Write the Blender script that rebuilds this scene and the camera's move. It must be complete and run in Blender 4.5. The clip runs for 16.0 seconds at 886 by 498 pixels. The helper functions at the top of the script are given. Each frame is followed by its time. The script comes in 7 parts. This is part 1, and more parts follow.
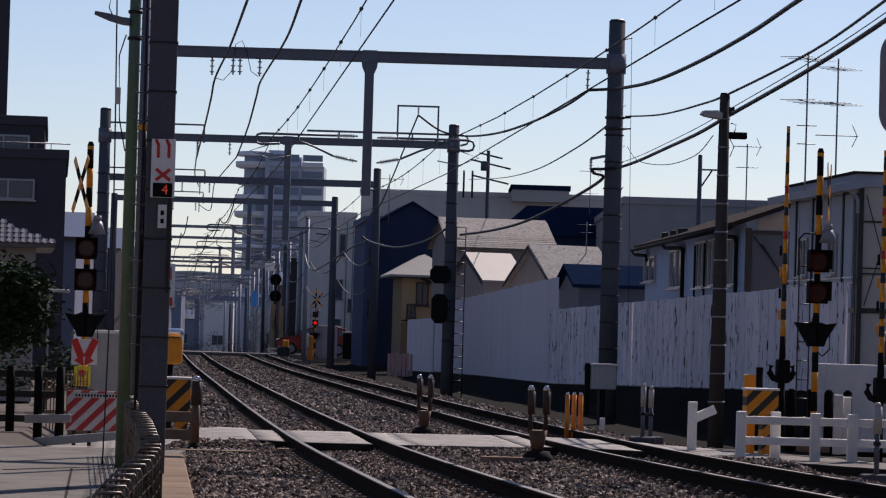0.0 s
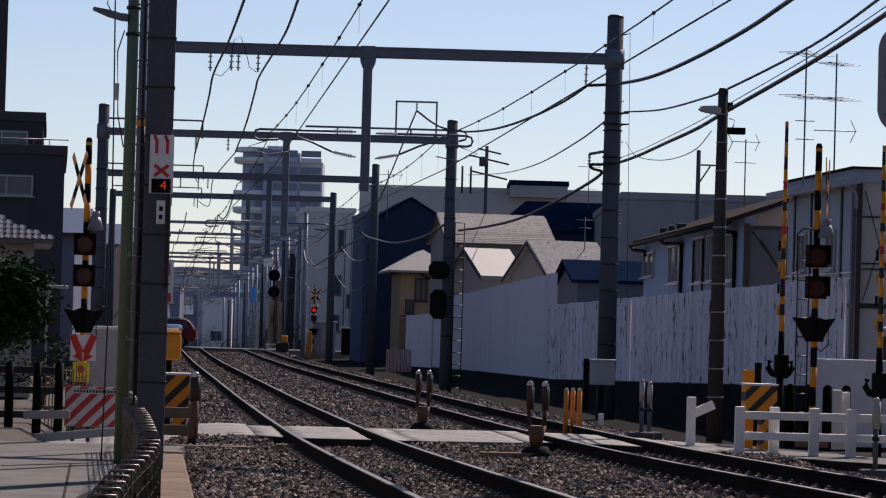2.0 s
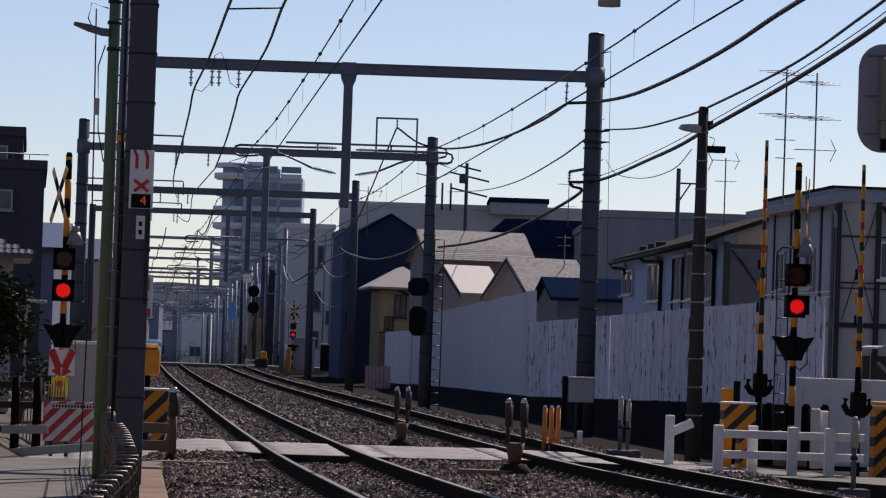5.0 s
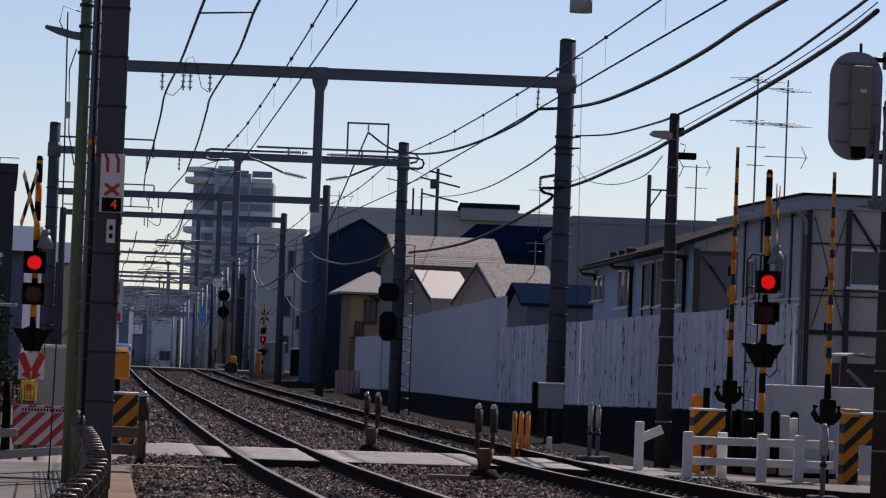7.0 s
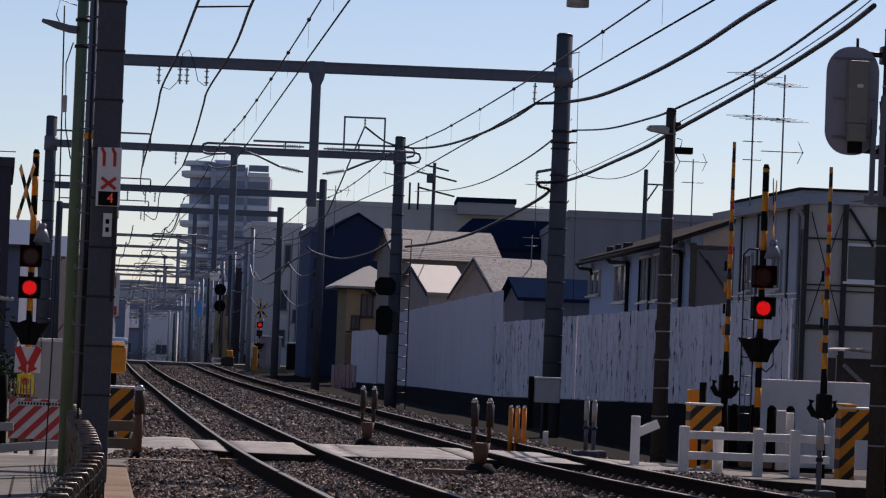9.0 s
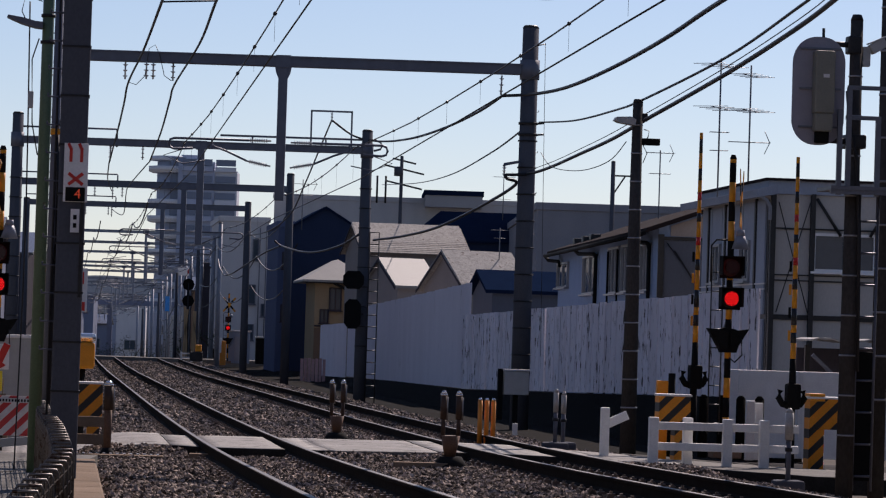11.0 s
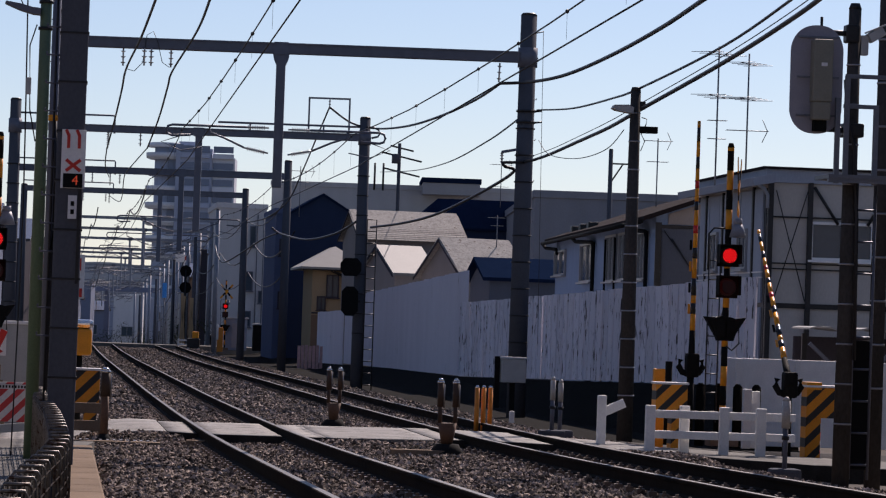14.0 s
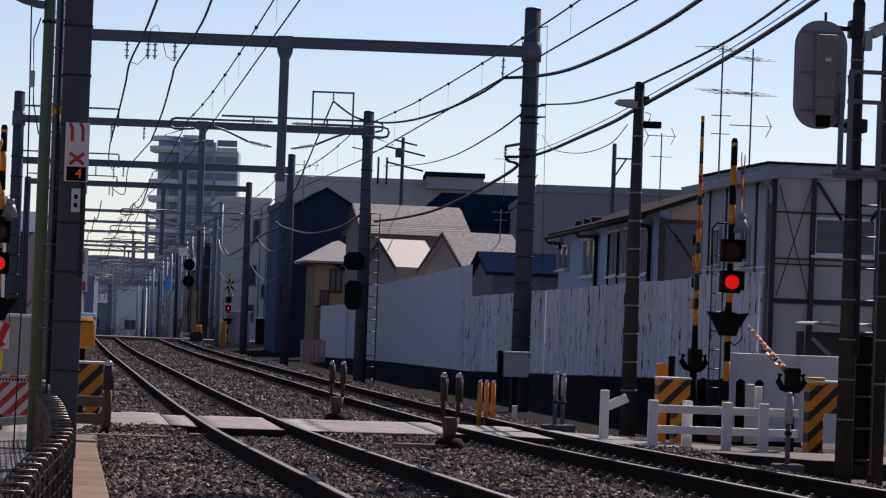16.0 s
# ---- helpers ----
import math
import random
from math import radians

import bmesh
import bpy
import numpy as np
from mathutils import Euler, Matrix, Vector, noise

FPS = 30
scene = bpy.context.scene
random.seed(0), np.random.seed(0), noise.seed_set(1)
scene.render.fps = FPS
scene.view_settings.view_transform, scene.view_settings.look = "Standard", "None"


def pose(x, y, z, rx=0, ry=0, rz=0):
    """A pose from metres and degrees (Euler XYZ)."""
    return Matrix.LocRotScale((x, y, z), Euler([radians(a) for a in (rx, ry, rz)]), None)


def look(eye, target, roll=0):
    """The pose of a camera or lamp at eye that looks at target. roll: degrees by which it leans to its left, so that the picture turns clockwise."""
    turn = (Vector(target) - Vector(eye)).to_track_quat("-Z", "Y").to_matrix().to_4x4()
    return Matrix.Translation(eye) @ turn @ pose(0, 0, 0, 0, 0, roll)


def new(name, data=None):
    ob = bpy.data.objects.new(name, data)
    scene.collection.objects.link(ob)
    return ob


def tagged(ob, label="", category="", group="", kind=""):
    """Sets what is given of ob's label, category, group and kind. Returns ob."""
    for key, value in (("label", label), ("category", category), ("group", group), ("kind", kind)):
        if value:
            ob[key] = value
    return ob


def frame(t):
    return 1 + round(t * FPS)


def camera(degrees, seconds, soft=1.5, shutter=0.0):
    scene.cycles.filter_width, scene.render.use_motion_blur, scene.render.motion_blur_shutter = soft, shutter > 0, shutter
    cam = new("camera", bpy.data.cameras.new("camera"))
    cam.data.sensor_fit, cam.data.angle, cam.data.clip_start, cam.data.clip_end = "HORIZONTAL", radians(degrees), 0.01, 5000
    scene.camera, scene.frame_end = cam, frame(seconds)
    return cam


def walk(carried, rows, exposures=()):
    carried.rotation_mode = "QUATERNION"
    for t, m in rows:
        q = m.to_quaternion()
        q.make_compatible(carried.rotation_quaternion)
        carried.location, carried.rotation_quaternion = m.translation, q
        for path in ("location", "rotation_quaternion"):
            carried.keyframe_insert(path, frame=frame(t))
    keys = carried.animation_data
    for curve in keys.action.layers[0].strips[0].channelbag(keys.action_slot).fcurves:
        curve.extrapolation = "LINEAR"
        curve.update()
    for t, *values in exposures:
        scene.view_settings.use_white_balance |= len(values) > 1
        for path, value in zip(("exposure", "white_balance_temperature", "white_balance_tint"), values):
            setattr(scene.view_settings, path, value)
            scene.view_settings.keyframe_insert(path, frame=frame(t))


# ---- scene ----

EYE = 1.5
cam = camera(14.41, 16.0, soft=1.2)
# seconds, turn to the left, upward tilt, lean to the left, in degrees
ROWS = [
    (0.0, 0.0, 1.33, 1.70), (0.5, -0.0574, 1.2628, 1.744), (1.0, -0.0757, 1.3037, 1.791), (1.5, -0.0272, 1.2319, 1.697),
    (2.0, -0.0258, 1.2584, 1.642), (2.5, -0.0578, 1.3531, 1.645), (3.0, -0.1255, 1.3358, 1.737), (3.5, -0.2253, 1.2964, 1.731),
    (4.0, -0.2653, 1.3562, 1.872), (6.3, -0.669, 1.683, 2.26), (6.5, -0.8808, 1.6274, 2.289), (7.0, -0.8279, 1.6487, 2.222),
    (7.5, -0.9204, 1.5286, 2.28), (8.0, -0.9099, 1.5334, 2.277), (8.5, -0.9094, 1.6543, 2.342), (9.0, -0.889, 1.5572, 2.3),
    (9.2, -0.9744, 1.50, 2.29), (11.5, -1.4464, 1.432, 1.795), (12.0, -1.5693, 1.3615, 1.991), (12.5, -1.4633, 1.3577, 1.899),
    (13.0, -1.4355, 1.3003, 1.904), (13.5, -1.3666, 1.298, 1.903), (14.0, -1.4658, 1.2576, 2.0), (14.5, -1.3981, 1.2936, 2.003),
    (15.0, -1.3817, 1.2673, 1.989), (15.5, -1.3634, 1.1919, 2.072), (16.0, -1.4156, 1.1614, 2.161),
]


def gaze(yaw, pitch, roll):
    y, p = radians(yaw), radians(pitch)
    way = Vector((-math.sin(y) * math.cos(p), math.cos(y) * math.cos(p), math.sin(p)))
    eye = Vector((0, 0, EYE))
    return look(eye, eye + way * 50, roll)


walk(cam, [(t, gaze(a, b, c)) for t, a, b, c in ROWS], [(0.0, 0.22, 6150, 22), (4.0, 0.22, 6150, 22), (6.5, 0.18, 6150, 22), (12.0, 0.22, 6150, 22), (16.0, 0.32, 6150, 22)])

# ---- light ----
SUN_AZ, SUN_EL = 23.0, 41.0
world = bpy.data.worlds.new("world")
scene.world = world
world.use_nodes = True
wn = world.node_tree.nodes
sky = wn.new("ShaderNodeTexSky")
sky.sky_type = "NISHITA"
sky.sun_disc = False
sky.sun_elevation, sky.sun_rotation = radians(SUN_EL), radians(SUN_AZ)
sky.altitude = 600
sky.air_density, sky.dust_density, sky.ozone_density = 0.9, 0.38, 1.6
wn["Background"].inputs["Strength"].default_value = 0.07
world.node_tree.links.new(sky.outputs[0], wn["Background"].inputs[0])
sun_data = bpy.data.lights.new("sun", "SUN")
sun_data.energy, sun_data.angle, sun_data.color = 5.0, radians(0.5), (1.0, 0.87, 0.72)
sun = new("sun", sun_data)
az, el = radians(SUN_AZ), radians(SUN_EL)
sun_dir = Vector((math.sin(az) * math.cos(el), math.cos(az) * math.cos(el), math.sin(el)))
sun.matrix_world = look(sun_dir * 100, (0, 0, 0))

# ---- materials ----


def mat(name, color, rough=0.7, metal=0.0, var=0.25, scale=8.0, fine=60.0, bump=0.15, spots=None, streak=0.0, odd=0.08):
    """Colour varied at two scales with fine relief; spots: (colour, threshold, scale) for wear; streak stretches it upright."""
    m = bpy.data.materials.new(name)
    m.use_nodes = True
    n, l = m.node_tree.nodes, m.node_tree.links
    b = n["Principled BSDF"]
    b.inputs["Roughness"].default_value, b.inputs["Metallic"].default_value = rough, metal
    b.inputs["Specular IOR Level"].default_value = 0.03 if rough > 0.7 else 0.35
    tc = n.new("ShaderNodeTexCoord")
    mp = n.new("ShaderNodeMapping")
    mp.inputs["Scale"].default_value = (1, 1, 1 - 0.9 * streak)
    info = n.new("ShaderNodeObjectInfo")
    shift = n.new("ShaderNodeVectorMath")
    l.new(tc.outputs["Object"], shift.inputs[0])
    l.new(info.outputs["Location"], shift.inputs[1])
    l.new(shift.outputs[0], mp.inputs[0])
    n1, n2 = n.new("ShaderNodeTexNoise"), n.new("ShaderNodeTexNoise")
    n1.inputs["Scale"].default_value, n1.inputs["Detail"].default_value = scale, 6
    n2.inputs["Scale"].default_value, n2.inputs["Detail"].default_value = fine, 3
    l.new(mp.outputs[0], n1.inputs["Vector"])
    l.new(mp.outputs[0], n2.inputs["Vector"])
    add = n.new("ShaderNodeMath")
    add.operation = "ADD"
    l.new(n1.outputs[0], add.inputs[0])
    l.new(n2.outputs[0], add.inputs[1])
    rng = n.new("ShaderNodeMapRange")
    rng.inputs["From Min"].default_value, rng.inputs["From Max"].default_value = 0.6, 1.4
    rng.inputs["To Min"].default_value, rng.inputs["To Max"].default_value = 1 - var, 1 + var
    l.new(add.outputs[0], rng.inputs[0])
    r2 = n.new("ShaderNodeMapRange")
    r2.inputs["To Min"].default_value, r2.inputs["To Max"].default_value = 1 - odd, 1 + odd
    l.new(info.outputs["Random"], r2.inputs[0])
    mul = n.new("ShaderNodeMath")
    mul.operation = "MULTIPLY"
    l.new(rng.outputs[0], mul.inputs[0])
    l.new(r2.outputs[0], mul.inputs[1])
    mix = n.new("ShaderNodeVectorMath")
    mix.operation = "SCALE"
    mix.inputs[0].default_value = color
    l.new(mul.outputs[0], mix.inputs["Scale"])
    out = mix.outputs[0]
    if spots:
        n3 = n.new("ShaderNodeTexNoise")
        n3.inputs["Scale"].default_value, n3.inputs["Detail"].default_value = spots[2], 8
        n3.inputs["Roughness"].default_value = 0.65
        l.new(mp.outputs[0], n3.inputs["Vector"])
        ramp = n.new("ShaderNodeMapRange")
        ramp.inputs["From Min"].default_value, ramp.inputs["From Max"].default_value = spots[1], spots[1] + 0.04
        l.new(n3.outputs[0], ramp.inputs[0])
        mx = n.new("ShaderNodeMix")
        mx.data_type = "RGBA"
        l.new(ramp.outputs[0], mx.inputs["Factor"])
        l.new(out, mx.inputs["A"])
        mx.inputs["B"].default_value = (*spots[0], 1)
        out = mx.outputs["Result"]
    l.new(out, b.inputs["Base Color"])
    if bump:
        bp = n.new("ShaderNodeBump")
        bp.inputs["Strength"].default_value, bp.inputs["Distance"].default_value = bump, 0.01
        l.new(add.outputs[0], bp.inputs["Height"])
        l.new(bp.outputs[0], b.inputs["Normal"])
    return m


def stripes(name, c1, c2, period, slope=1.0, rough=0.5, duty=0.5):
    """Painted slanting stripes on the upright face of a board."""
    m = mat(name, c1, rough, 0, 0.15)
    n, l = m.node_tree.nodes, m.node_tree.links
    b = n["Principled BSDF"]
    src = b.inputs["Base Color"].links[0].from_socket
    tc = n.new("ShaderNodeTexCoord")
    dot = n.new("ShaderNodeVectorMath")
    dot.operation = "DOT_PRODUCT"
    dot.inputs[1].default_value = (1 / period, 0, slope / period)
    l.new(tc.outputs["Object"], dot.inputs[0])
    fr = n.new("ShaderNodeMath")
    fr.operation = "FRACT"
    l.new(dot.outputs["Value"], fr.inputs[0])
    gt = n.new("ShaderNodeMath")
    gt.operation = "GREATER_THAN"
    gt.inputs[1].default_value = duty
    l.new(fr.outputs[0], gt.inputs[0])
    mx = n.new("ShaderNodeMix")
    mx.data_type = "RGBA"
    l.new(gt.outputs[0], mx.inputs["Factor"])
    l.new(src, mx.inputs["A"])
    mx.inputs["B"].default_value = (*c2, 1)
    l.new(mx.outputs["Result"], b.inputs["Base Color"])
    return m


def glow(name, color, power):
    m = mat(name, color, 0.3, 0, 0.05, bump=0)
    b = m.node_tree.nodes["Principled BSDF"]
    b.inputs["Emission Color"].default_value = (*color, 1)
    b.inputs["Emission Strength"].default_value = power
    return m


M_CONC = mat("pole_concrete", (0.085, 0.09, 0.105), 0.85, 0, 0.15, 2, 40, 0.15, streak=0.4)
M_CONC_DARK = mat("dark_pole_concrete", (0.065, 0.06, 0.056), 0.85, 0, 0.3, 3, 40, 0.2, streak=0.6)
M_STEEL = mat("galvanised_steel", (0.115, 0.122, 0.15), 0.5, 0.2, 0.2, 6, 80, 0.05)
M_BAND = mat("band_steel", (0.33, 0.33, 0.34), 0.45, 0.8, 0.15)
M_DARK = mat("dark_steel", (0.025, 0.025, 0.026), 0.5, 0.3, 0.3)
M_GREEN = mat("green_paint", (0.1, 0.15, 0.085), 0.4, 0, 0.2, 4, 50, 0.08, spots=((0.09, 0.07, 0.05), 0.66, 9))
M_WIRE = mat("wire_sheath", (0.025, 0.025, 0.028), 0.5, 0.2, 0.1, bump=0)
M_INSUL = mat("insulator_porcelain", (0.42, 0.4, 0.38), 0.2, 0, 0.1, bump=0)
M_RAIL = mat("rail_rust", (0.018, 0.013, 0.01), 0.85, 0.0, 0.35, 5, 60, 0.2)
M_RAILTOP = mat("rail_head", (0.07, 0.064, 0.06), 0.5, 0.6, 0.2, 8, 60, 0.02)
M_CLIP = mat("clip_steel", (0.16, 0.12, 0.1), 0.45, 0.6, 0.3)
M_SLEEPER = mat("sleeper_concrete", (0.11, 0.09, 0.075), 0.9, 0, 0.3, 6, 70, 0.4)
# bed colour is near-black to give the shaded gaps between stones
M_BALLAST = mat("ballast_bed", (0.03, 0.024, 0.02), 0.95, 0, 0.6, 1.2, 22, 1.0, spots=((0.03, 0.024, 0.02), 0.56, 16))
M_ASPHALT = mat("asphalt", (0.15, 0.145, 0.135), 0.78, 0, 0.4, 2.0, 90, 0.4, spots=((0.13, 0.125, 0.12), 0.62, 1.2))
M_PANEL = mat("crossing_slab", (0.28, 0.27, 0.255), 0.72, 0, 0.35, 2.5, 70, 0.3, spots=((0.11, 0.105, 0.1), 0.58, 4))
M_TAR = mat("dark_tarred_road", (0.06, 0.057, 0.055), 0.85, 0, 0.3, 2.0, 90, 0.4)
M_PAVE = mat("worn_asphalt", (0.25, 0.242, 0.23), 0.72, 0, 0.35, 1.6, 90, 0.5, spots=((0.12, 0.115, 0.11), 0.58, 3.2))
# slab sides with their shade coloured in; the footpath joints share it
M_SHADED_EDGE_JOINT = mat("shaded_edge_and_joint", (0.03, 0.028, 0.026), 0.9, 0, 0.4, 5, 50, 0.4)
M_KERB = mat("kerb_concrete", (0.2, 0.15, 0.11), 0.85, 0, 0.25, 3, 60, 0.3)
# earth darkened to near-black, with shade as part of the colour
M_EARTH = mat("shade_black_earth", (0.007, 0.0065, 0.006), 0.95, 0, 0.5, 2, 30, 0.8)
M_GROUND = mat("ground_soil", (0.1, 0.09, 0.08), 0.95, 0, 0.3, 0.5, 8, 0.3)
M_WHITEFENCE = mat("peeling_white_paint", (0.68, 0.65, 0.695), 0.75, 0, 0.1, 1.5, 30, 0.15, spots=((0.06, 0.05, 0.05), 0.575, 6.5), streak=0.72)
M_WHITEPLAIN = mat("white_steel_sheet", (0.66, 0.63, 0.685), 0.75, 0, 0.08, 1.0, 20, 0.08, spots=((0.25, 0.23, 0.21), 0.655, 3.0), streak=0.8, odd=0.015)
M_WHITE = mat("white_paint", (0.72, 0.71, 0.69), 0.55, 0, 0.12, 5, 50, 0.1, spots=((0.35, 0.33, 0.3), 0.7, 7))
M_YELLOW = mat("yellow_paint", (0.7, 0.28, 0.012), 0.45, 0, 0.15, 6, 60, 0.06)
M_ARM_YELLOW = mat("glossy_arm_yellow", (0.7, 0.28, 0.012), 0.16, 0, 0.15, 6, 60, 0.03)
M_ARM_BLACK = mat("glossy_arm_black", (0.02, 0.02, 0.02), 0.16, 0, 0.2, bump=0.03)
M_ARM_RED = mat("glossy_arm_red", (0.55, 0.03, 0.02), 0.16, 0, 0.12, bump=0.03)
M_BLACK = mat("black_paint", (0.012, 0.012, 0.012), 0.72, 0, 0.2)
M_REDPAINT = mat("red_paint", (0.55, 0.03, 0.02), 0.45, 0, 0.12)
M_ORANGE = mat("orange_paint", (0.7, 0.25, 0.03), 0.5, 0, 0.15)
M_BOARD = stripes("red_white_board", (0.72, 0.68, 0.66), (0.55, 0.05, 0.05), 0.215, -1.0)
M_HAZARD = stripes("hazard_stripes", (0.72, 0.26, 0.01), (0.02, 0.02, 0.02), 0.27, -1.0, duty=0.55)
M_LIT = glow("lit_red_diode", (0.9, 0.012, 0.01), 0.8)
M_LENS = glow("lit_red_lens", (0.4, 0.0, 0.0), 0.5)
M_UNLIT = mat("unlit_red_lens", (0.035, 0.008, 0.008), 0.25, 0, 0.1, bump=0)
# weak glow put into the board's figure, with no lamp behind it
M_AMBER = glow("glowing_amber_figure", (0.7, 0.07, 0.02), 0.22)
M_BRONZE = mat("bronze_post", (0.06, 0.036, 0.024), 0.6, 0.0, 0.3)
M_BELL = mat("bell_grey_paint", (0.22, 0.23, 0.26), 0.5, 0, 0.15)
M_BUCKET = mat("rusty_brown_paint", (0.13, 0.07, 0.04), 0.65, 0, 0.35)
M_CAP = mat("steel_cap", (0.75, 0.74, 0.72), 0.18, 1.0, 0.1, bump=0.02)
M_GLASS = mat("window_glass", (0.06, 0.08, 0.1), 0.08, 0, 0.1, bump=0)
M_FRAME = mat("window_frame", (0.28, 0.28, 0.29), 0.4, 0.2, 0.1)
M_LEAF = mat("dark_leaf", (0.03, 0.05, 0.02), 0.75, 0, 0.4, 9, 30, 0)
M_BARK = mat("bark", (0.09, 0.07, 0.05), 0.9, 0, 0.3)
M_CARRED = mat("red_car_paint", (0.13, 0.01, 0.014), 0.25, 0.2, 0.05, bump=0)
M_RUBBER = mat("tyre_rubber", (0.02, 0.02, 0.02), 0.85, 0, 0.1)
M_TUBE = mat("weathered_grey_tube", (0.45, 0.43, 0.4), 0.45, 0.1, 0.25)
M_GREYBOX = mat("grey_cabinet", (0.42, 0.42, 0.4), 0.55, 0.1, 0.12)

# ---- building helpers ----


def rot_of(rx=0, ry=0, rz=0):
    return Euler([radians(a) for a in (rx, ry, rz)]).to_matrix().to_4x4()


def box(bm, c, s, rz=0.0, rx=0.0, ry=0.0, bevel=0.0):
    m = Matrix.Translation(c) @ rot_of(rx, ry, rz) @ Matrix.Diagonal((*s, 1))
    g = bmesh.ops.create_cube(bm, size=1, matrix=m)
    if bevel:
        ed = {e for v in g["verts"] for e in v.link_edges}
        bmesh.ops.bevel(bm, geom=list(ed), offset=bevel, segments=2, affect="EDGES", profile=0.6)
    return bm


def cyl(bm, a, b, r0, r1=None, seg=12, caps=True):
    a, b = Vector(a), Vector(b)
    r1 = r0 if r1 is None else r1
    d = b - a
    m = Matrix.Translation((a + b) / 2) @ d.to_track_quat("Z", "Y").to_matrix().to_4x4()
    g = bmesh.ops.create_cone(bm, cap_ends=caps, segments=seg, radius1=r0, radius2=r1, depth=d.length, matrix=m)
    for f in {f for v in g["verts"] for f in v.link_faces}:
        f.smooth = len(f.verts) == 4
    return bm


def path_tube(bm, pts, r, seg=6):
    """A round bar bent through the points."""
    pts = [Vector(p) for p in pts]
    rings = []
    for i, p in enumerate(pts):
        d = (pts[min(i + 1, len(pts) - 1)] - pts[max(i - 1, 0)]).normalized()
        side = d.cross(Vector((0, 0, 1)))
        side = side.normalized() if side.length > 1e-4 else Vector((1, 0, 0))
        up = side.cross(d).normalized()
        rings.append([bm.verts.new(p + side * r * math.cos(k * math.tau / seg) + up * r * math.sin(k * math.tau / seg)) for k in range(seg)])
    for a, b in zip(rings, rings[1:]):
        for k in range(seg):
            f = bm.faces.new((a[k], a[(k + 1) % seg], b[(k + 1) % seg], b[k]))
            f.smooth = True
    bm.faces.new(rings[0][::-1])
    bm.faces.new(rings[-1])
    return bm


def prism(bm, poly, y0, y1):
    """A flat outline in x and z, from y0 to y1."""
    a = [bm.verts.new((x, y0, z)) for x, z in poly]
    b = [bm.verts.new((x, y1, z)) for x, z in poly]
    bm.faces.new(a)
    bm.faces.new(b[::-1])
    for i in range(len(poly)):
        j = (i + 1) % len(poly)
        bm.faces.new((a[j], a[i], b[i], b[j]))
    bmesh.ops.recalc_face_normals(bm, faces=bm.faces)
    return bm


def B():
    return bmesh.new()


def mesh_of(name, bm, material):
    me = bpy.data.meshes.new(name)
    bm.to_mesh(me)
    bm.free()
    for k in material if isinstance(material, (list, tuple)) else (material,):
        me.materials.append(k)
    return me


def part(name, bm, material, parent, label=""):
    ob = new(name, mesh_of(name, bm, material))
    ob.parent = parent
    return tagged(ob, label)


def thing(name, x, y, z, rz, label, category, group=""):
    ob = new(name)
    ob.matrix_world = pose(x, y, z, 0, 0, rz)
    return tagged(ob, label, category, group)


def single(name, bm, material, label, category, group="", kind="", m=None):
    ob = new(name, mesh_of(name, bm, material))
    if m is not None:
        ob.matrix_world = m
    return tagged(ob, label, category, group, kind)


# ---- the lie of the line ----
HEAD = 4.76  # the tracks run this much to the left of straight ahead
GAUGE = 1.067
PROFILE = ((0, 0.62), (22, 0.375), (26, 0.33), (30, 0.26), (34, 0.205), (39, 0.155), (42, 0.125), (47, 0.075), (54, 0.055), (60, 0.02), (68, -0.005), (78, -0.03), (97, -0.07), (115, -0.11), (131, -0.15), (160, -0.15), (194, -0.07), (215, -0.22), (260, -1.4), (400, -4.0), (900, -8.0), (4000, -20.0))


def level(y):
    """Height of the rail heads at that distance."""
    return float(np.interp(y, [p[0] for p in PROFILE], [p[1] for p in PROFILE])) if y < 20 else float(
        sum(np.interp(y + k, [p[0] for p in PROFILE], [p[1] for p in PROFILE]) for k in (-6, -3, 0, 3, 6)) / 5)


def line_x(y, o=0.0):
    """Side position at that distance of a line that runs o metres to the right of the first track's middle."""
    return 2.41 - 0.0833 * y + o


def road_edge(x, back):
    """Distance of the road's near or far edge at a side position."""
    if back:
        return float(np.interp(x, (-30, -5.0, -3.2, -2.5, -1.2, 1.3, 2.6, 3.1, 3.7, 4.3, 5.4, 30), (50.5, 50.6, 50.4, 49.4, 49.4, 50.0, 49.4, 48.4, 47.5, 46.0, 45.2, 45.0)))
    return float(np.interp(x, (-30, -5.0, -3.2, -1.8, -0.8, -0.2, 1.2, 2.2, 3.0, 3.5, 3.9, 4.4, 5.4, 30), (43.6, 44.6, 45.0, 44.4, 44.3, 44.7, 45.4, 45.2, 44.2, 43.4, 43.1, 42.7, 42.2, 42.0)))


TRACKS = (0.0, 3.5)

# ---- ground, ballast, tracks ----


def sheet(name, ys, xs, zf, material, label, category, kind="structure"):
    """A ground strip: xs gives the side positions at each distance."""
    bm = B()
    rows = [[bm.verts.new((x, y, zf(x, y))) for x in xs(y)] for y in ys]
    for a, b in zip(rows, rows[1:]):
        for k in range(len(a) - 1):
            f = bm.faces.new((a[k], a[k + 1], b[k + 1], b[k]))
            f.smooth = True
    return single(name, bm, material, label, category, kind=kind)


def ground_z(x, y):
    o = x - line_x(y)
    base = level(y) - 0.55
    if o < -3.2:
        base = min(level(y) - 0.05, 0.12) if y < 70 else level(y) - 0.3
    if o > 6.0:
        base = level(y) - 0.62
    return base - 0.02


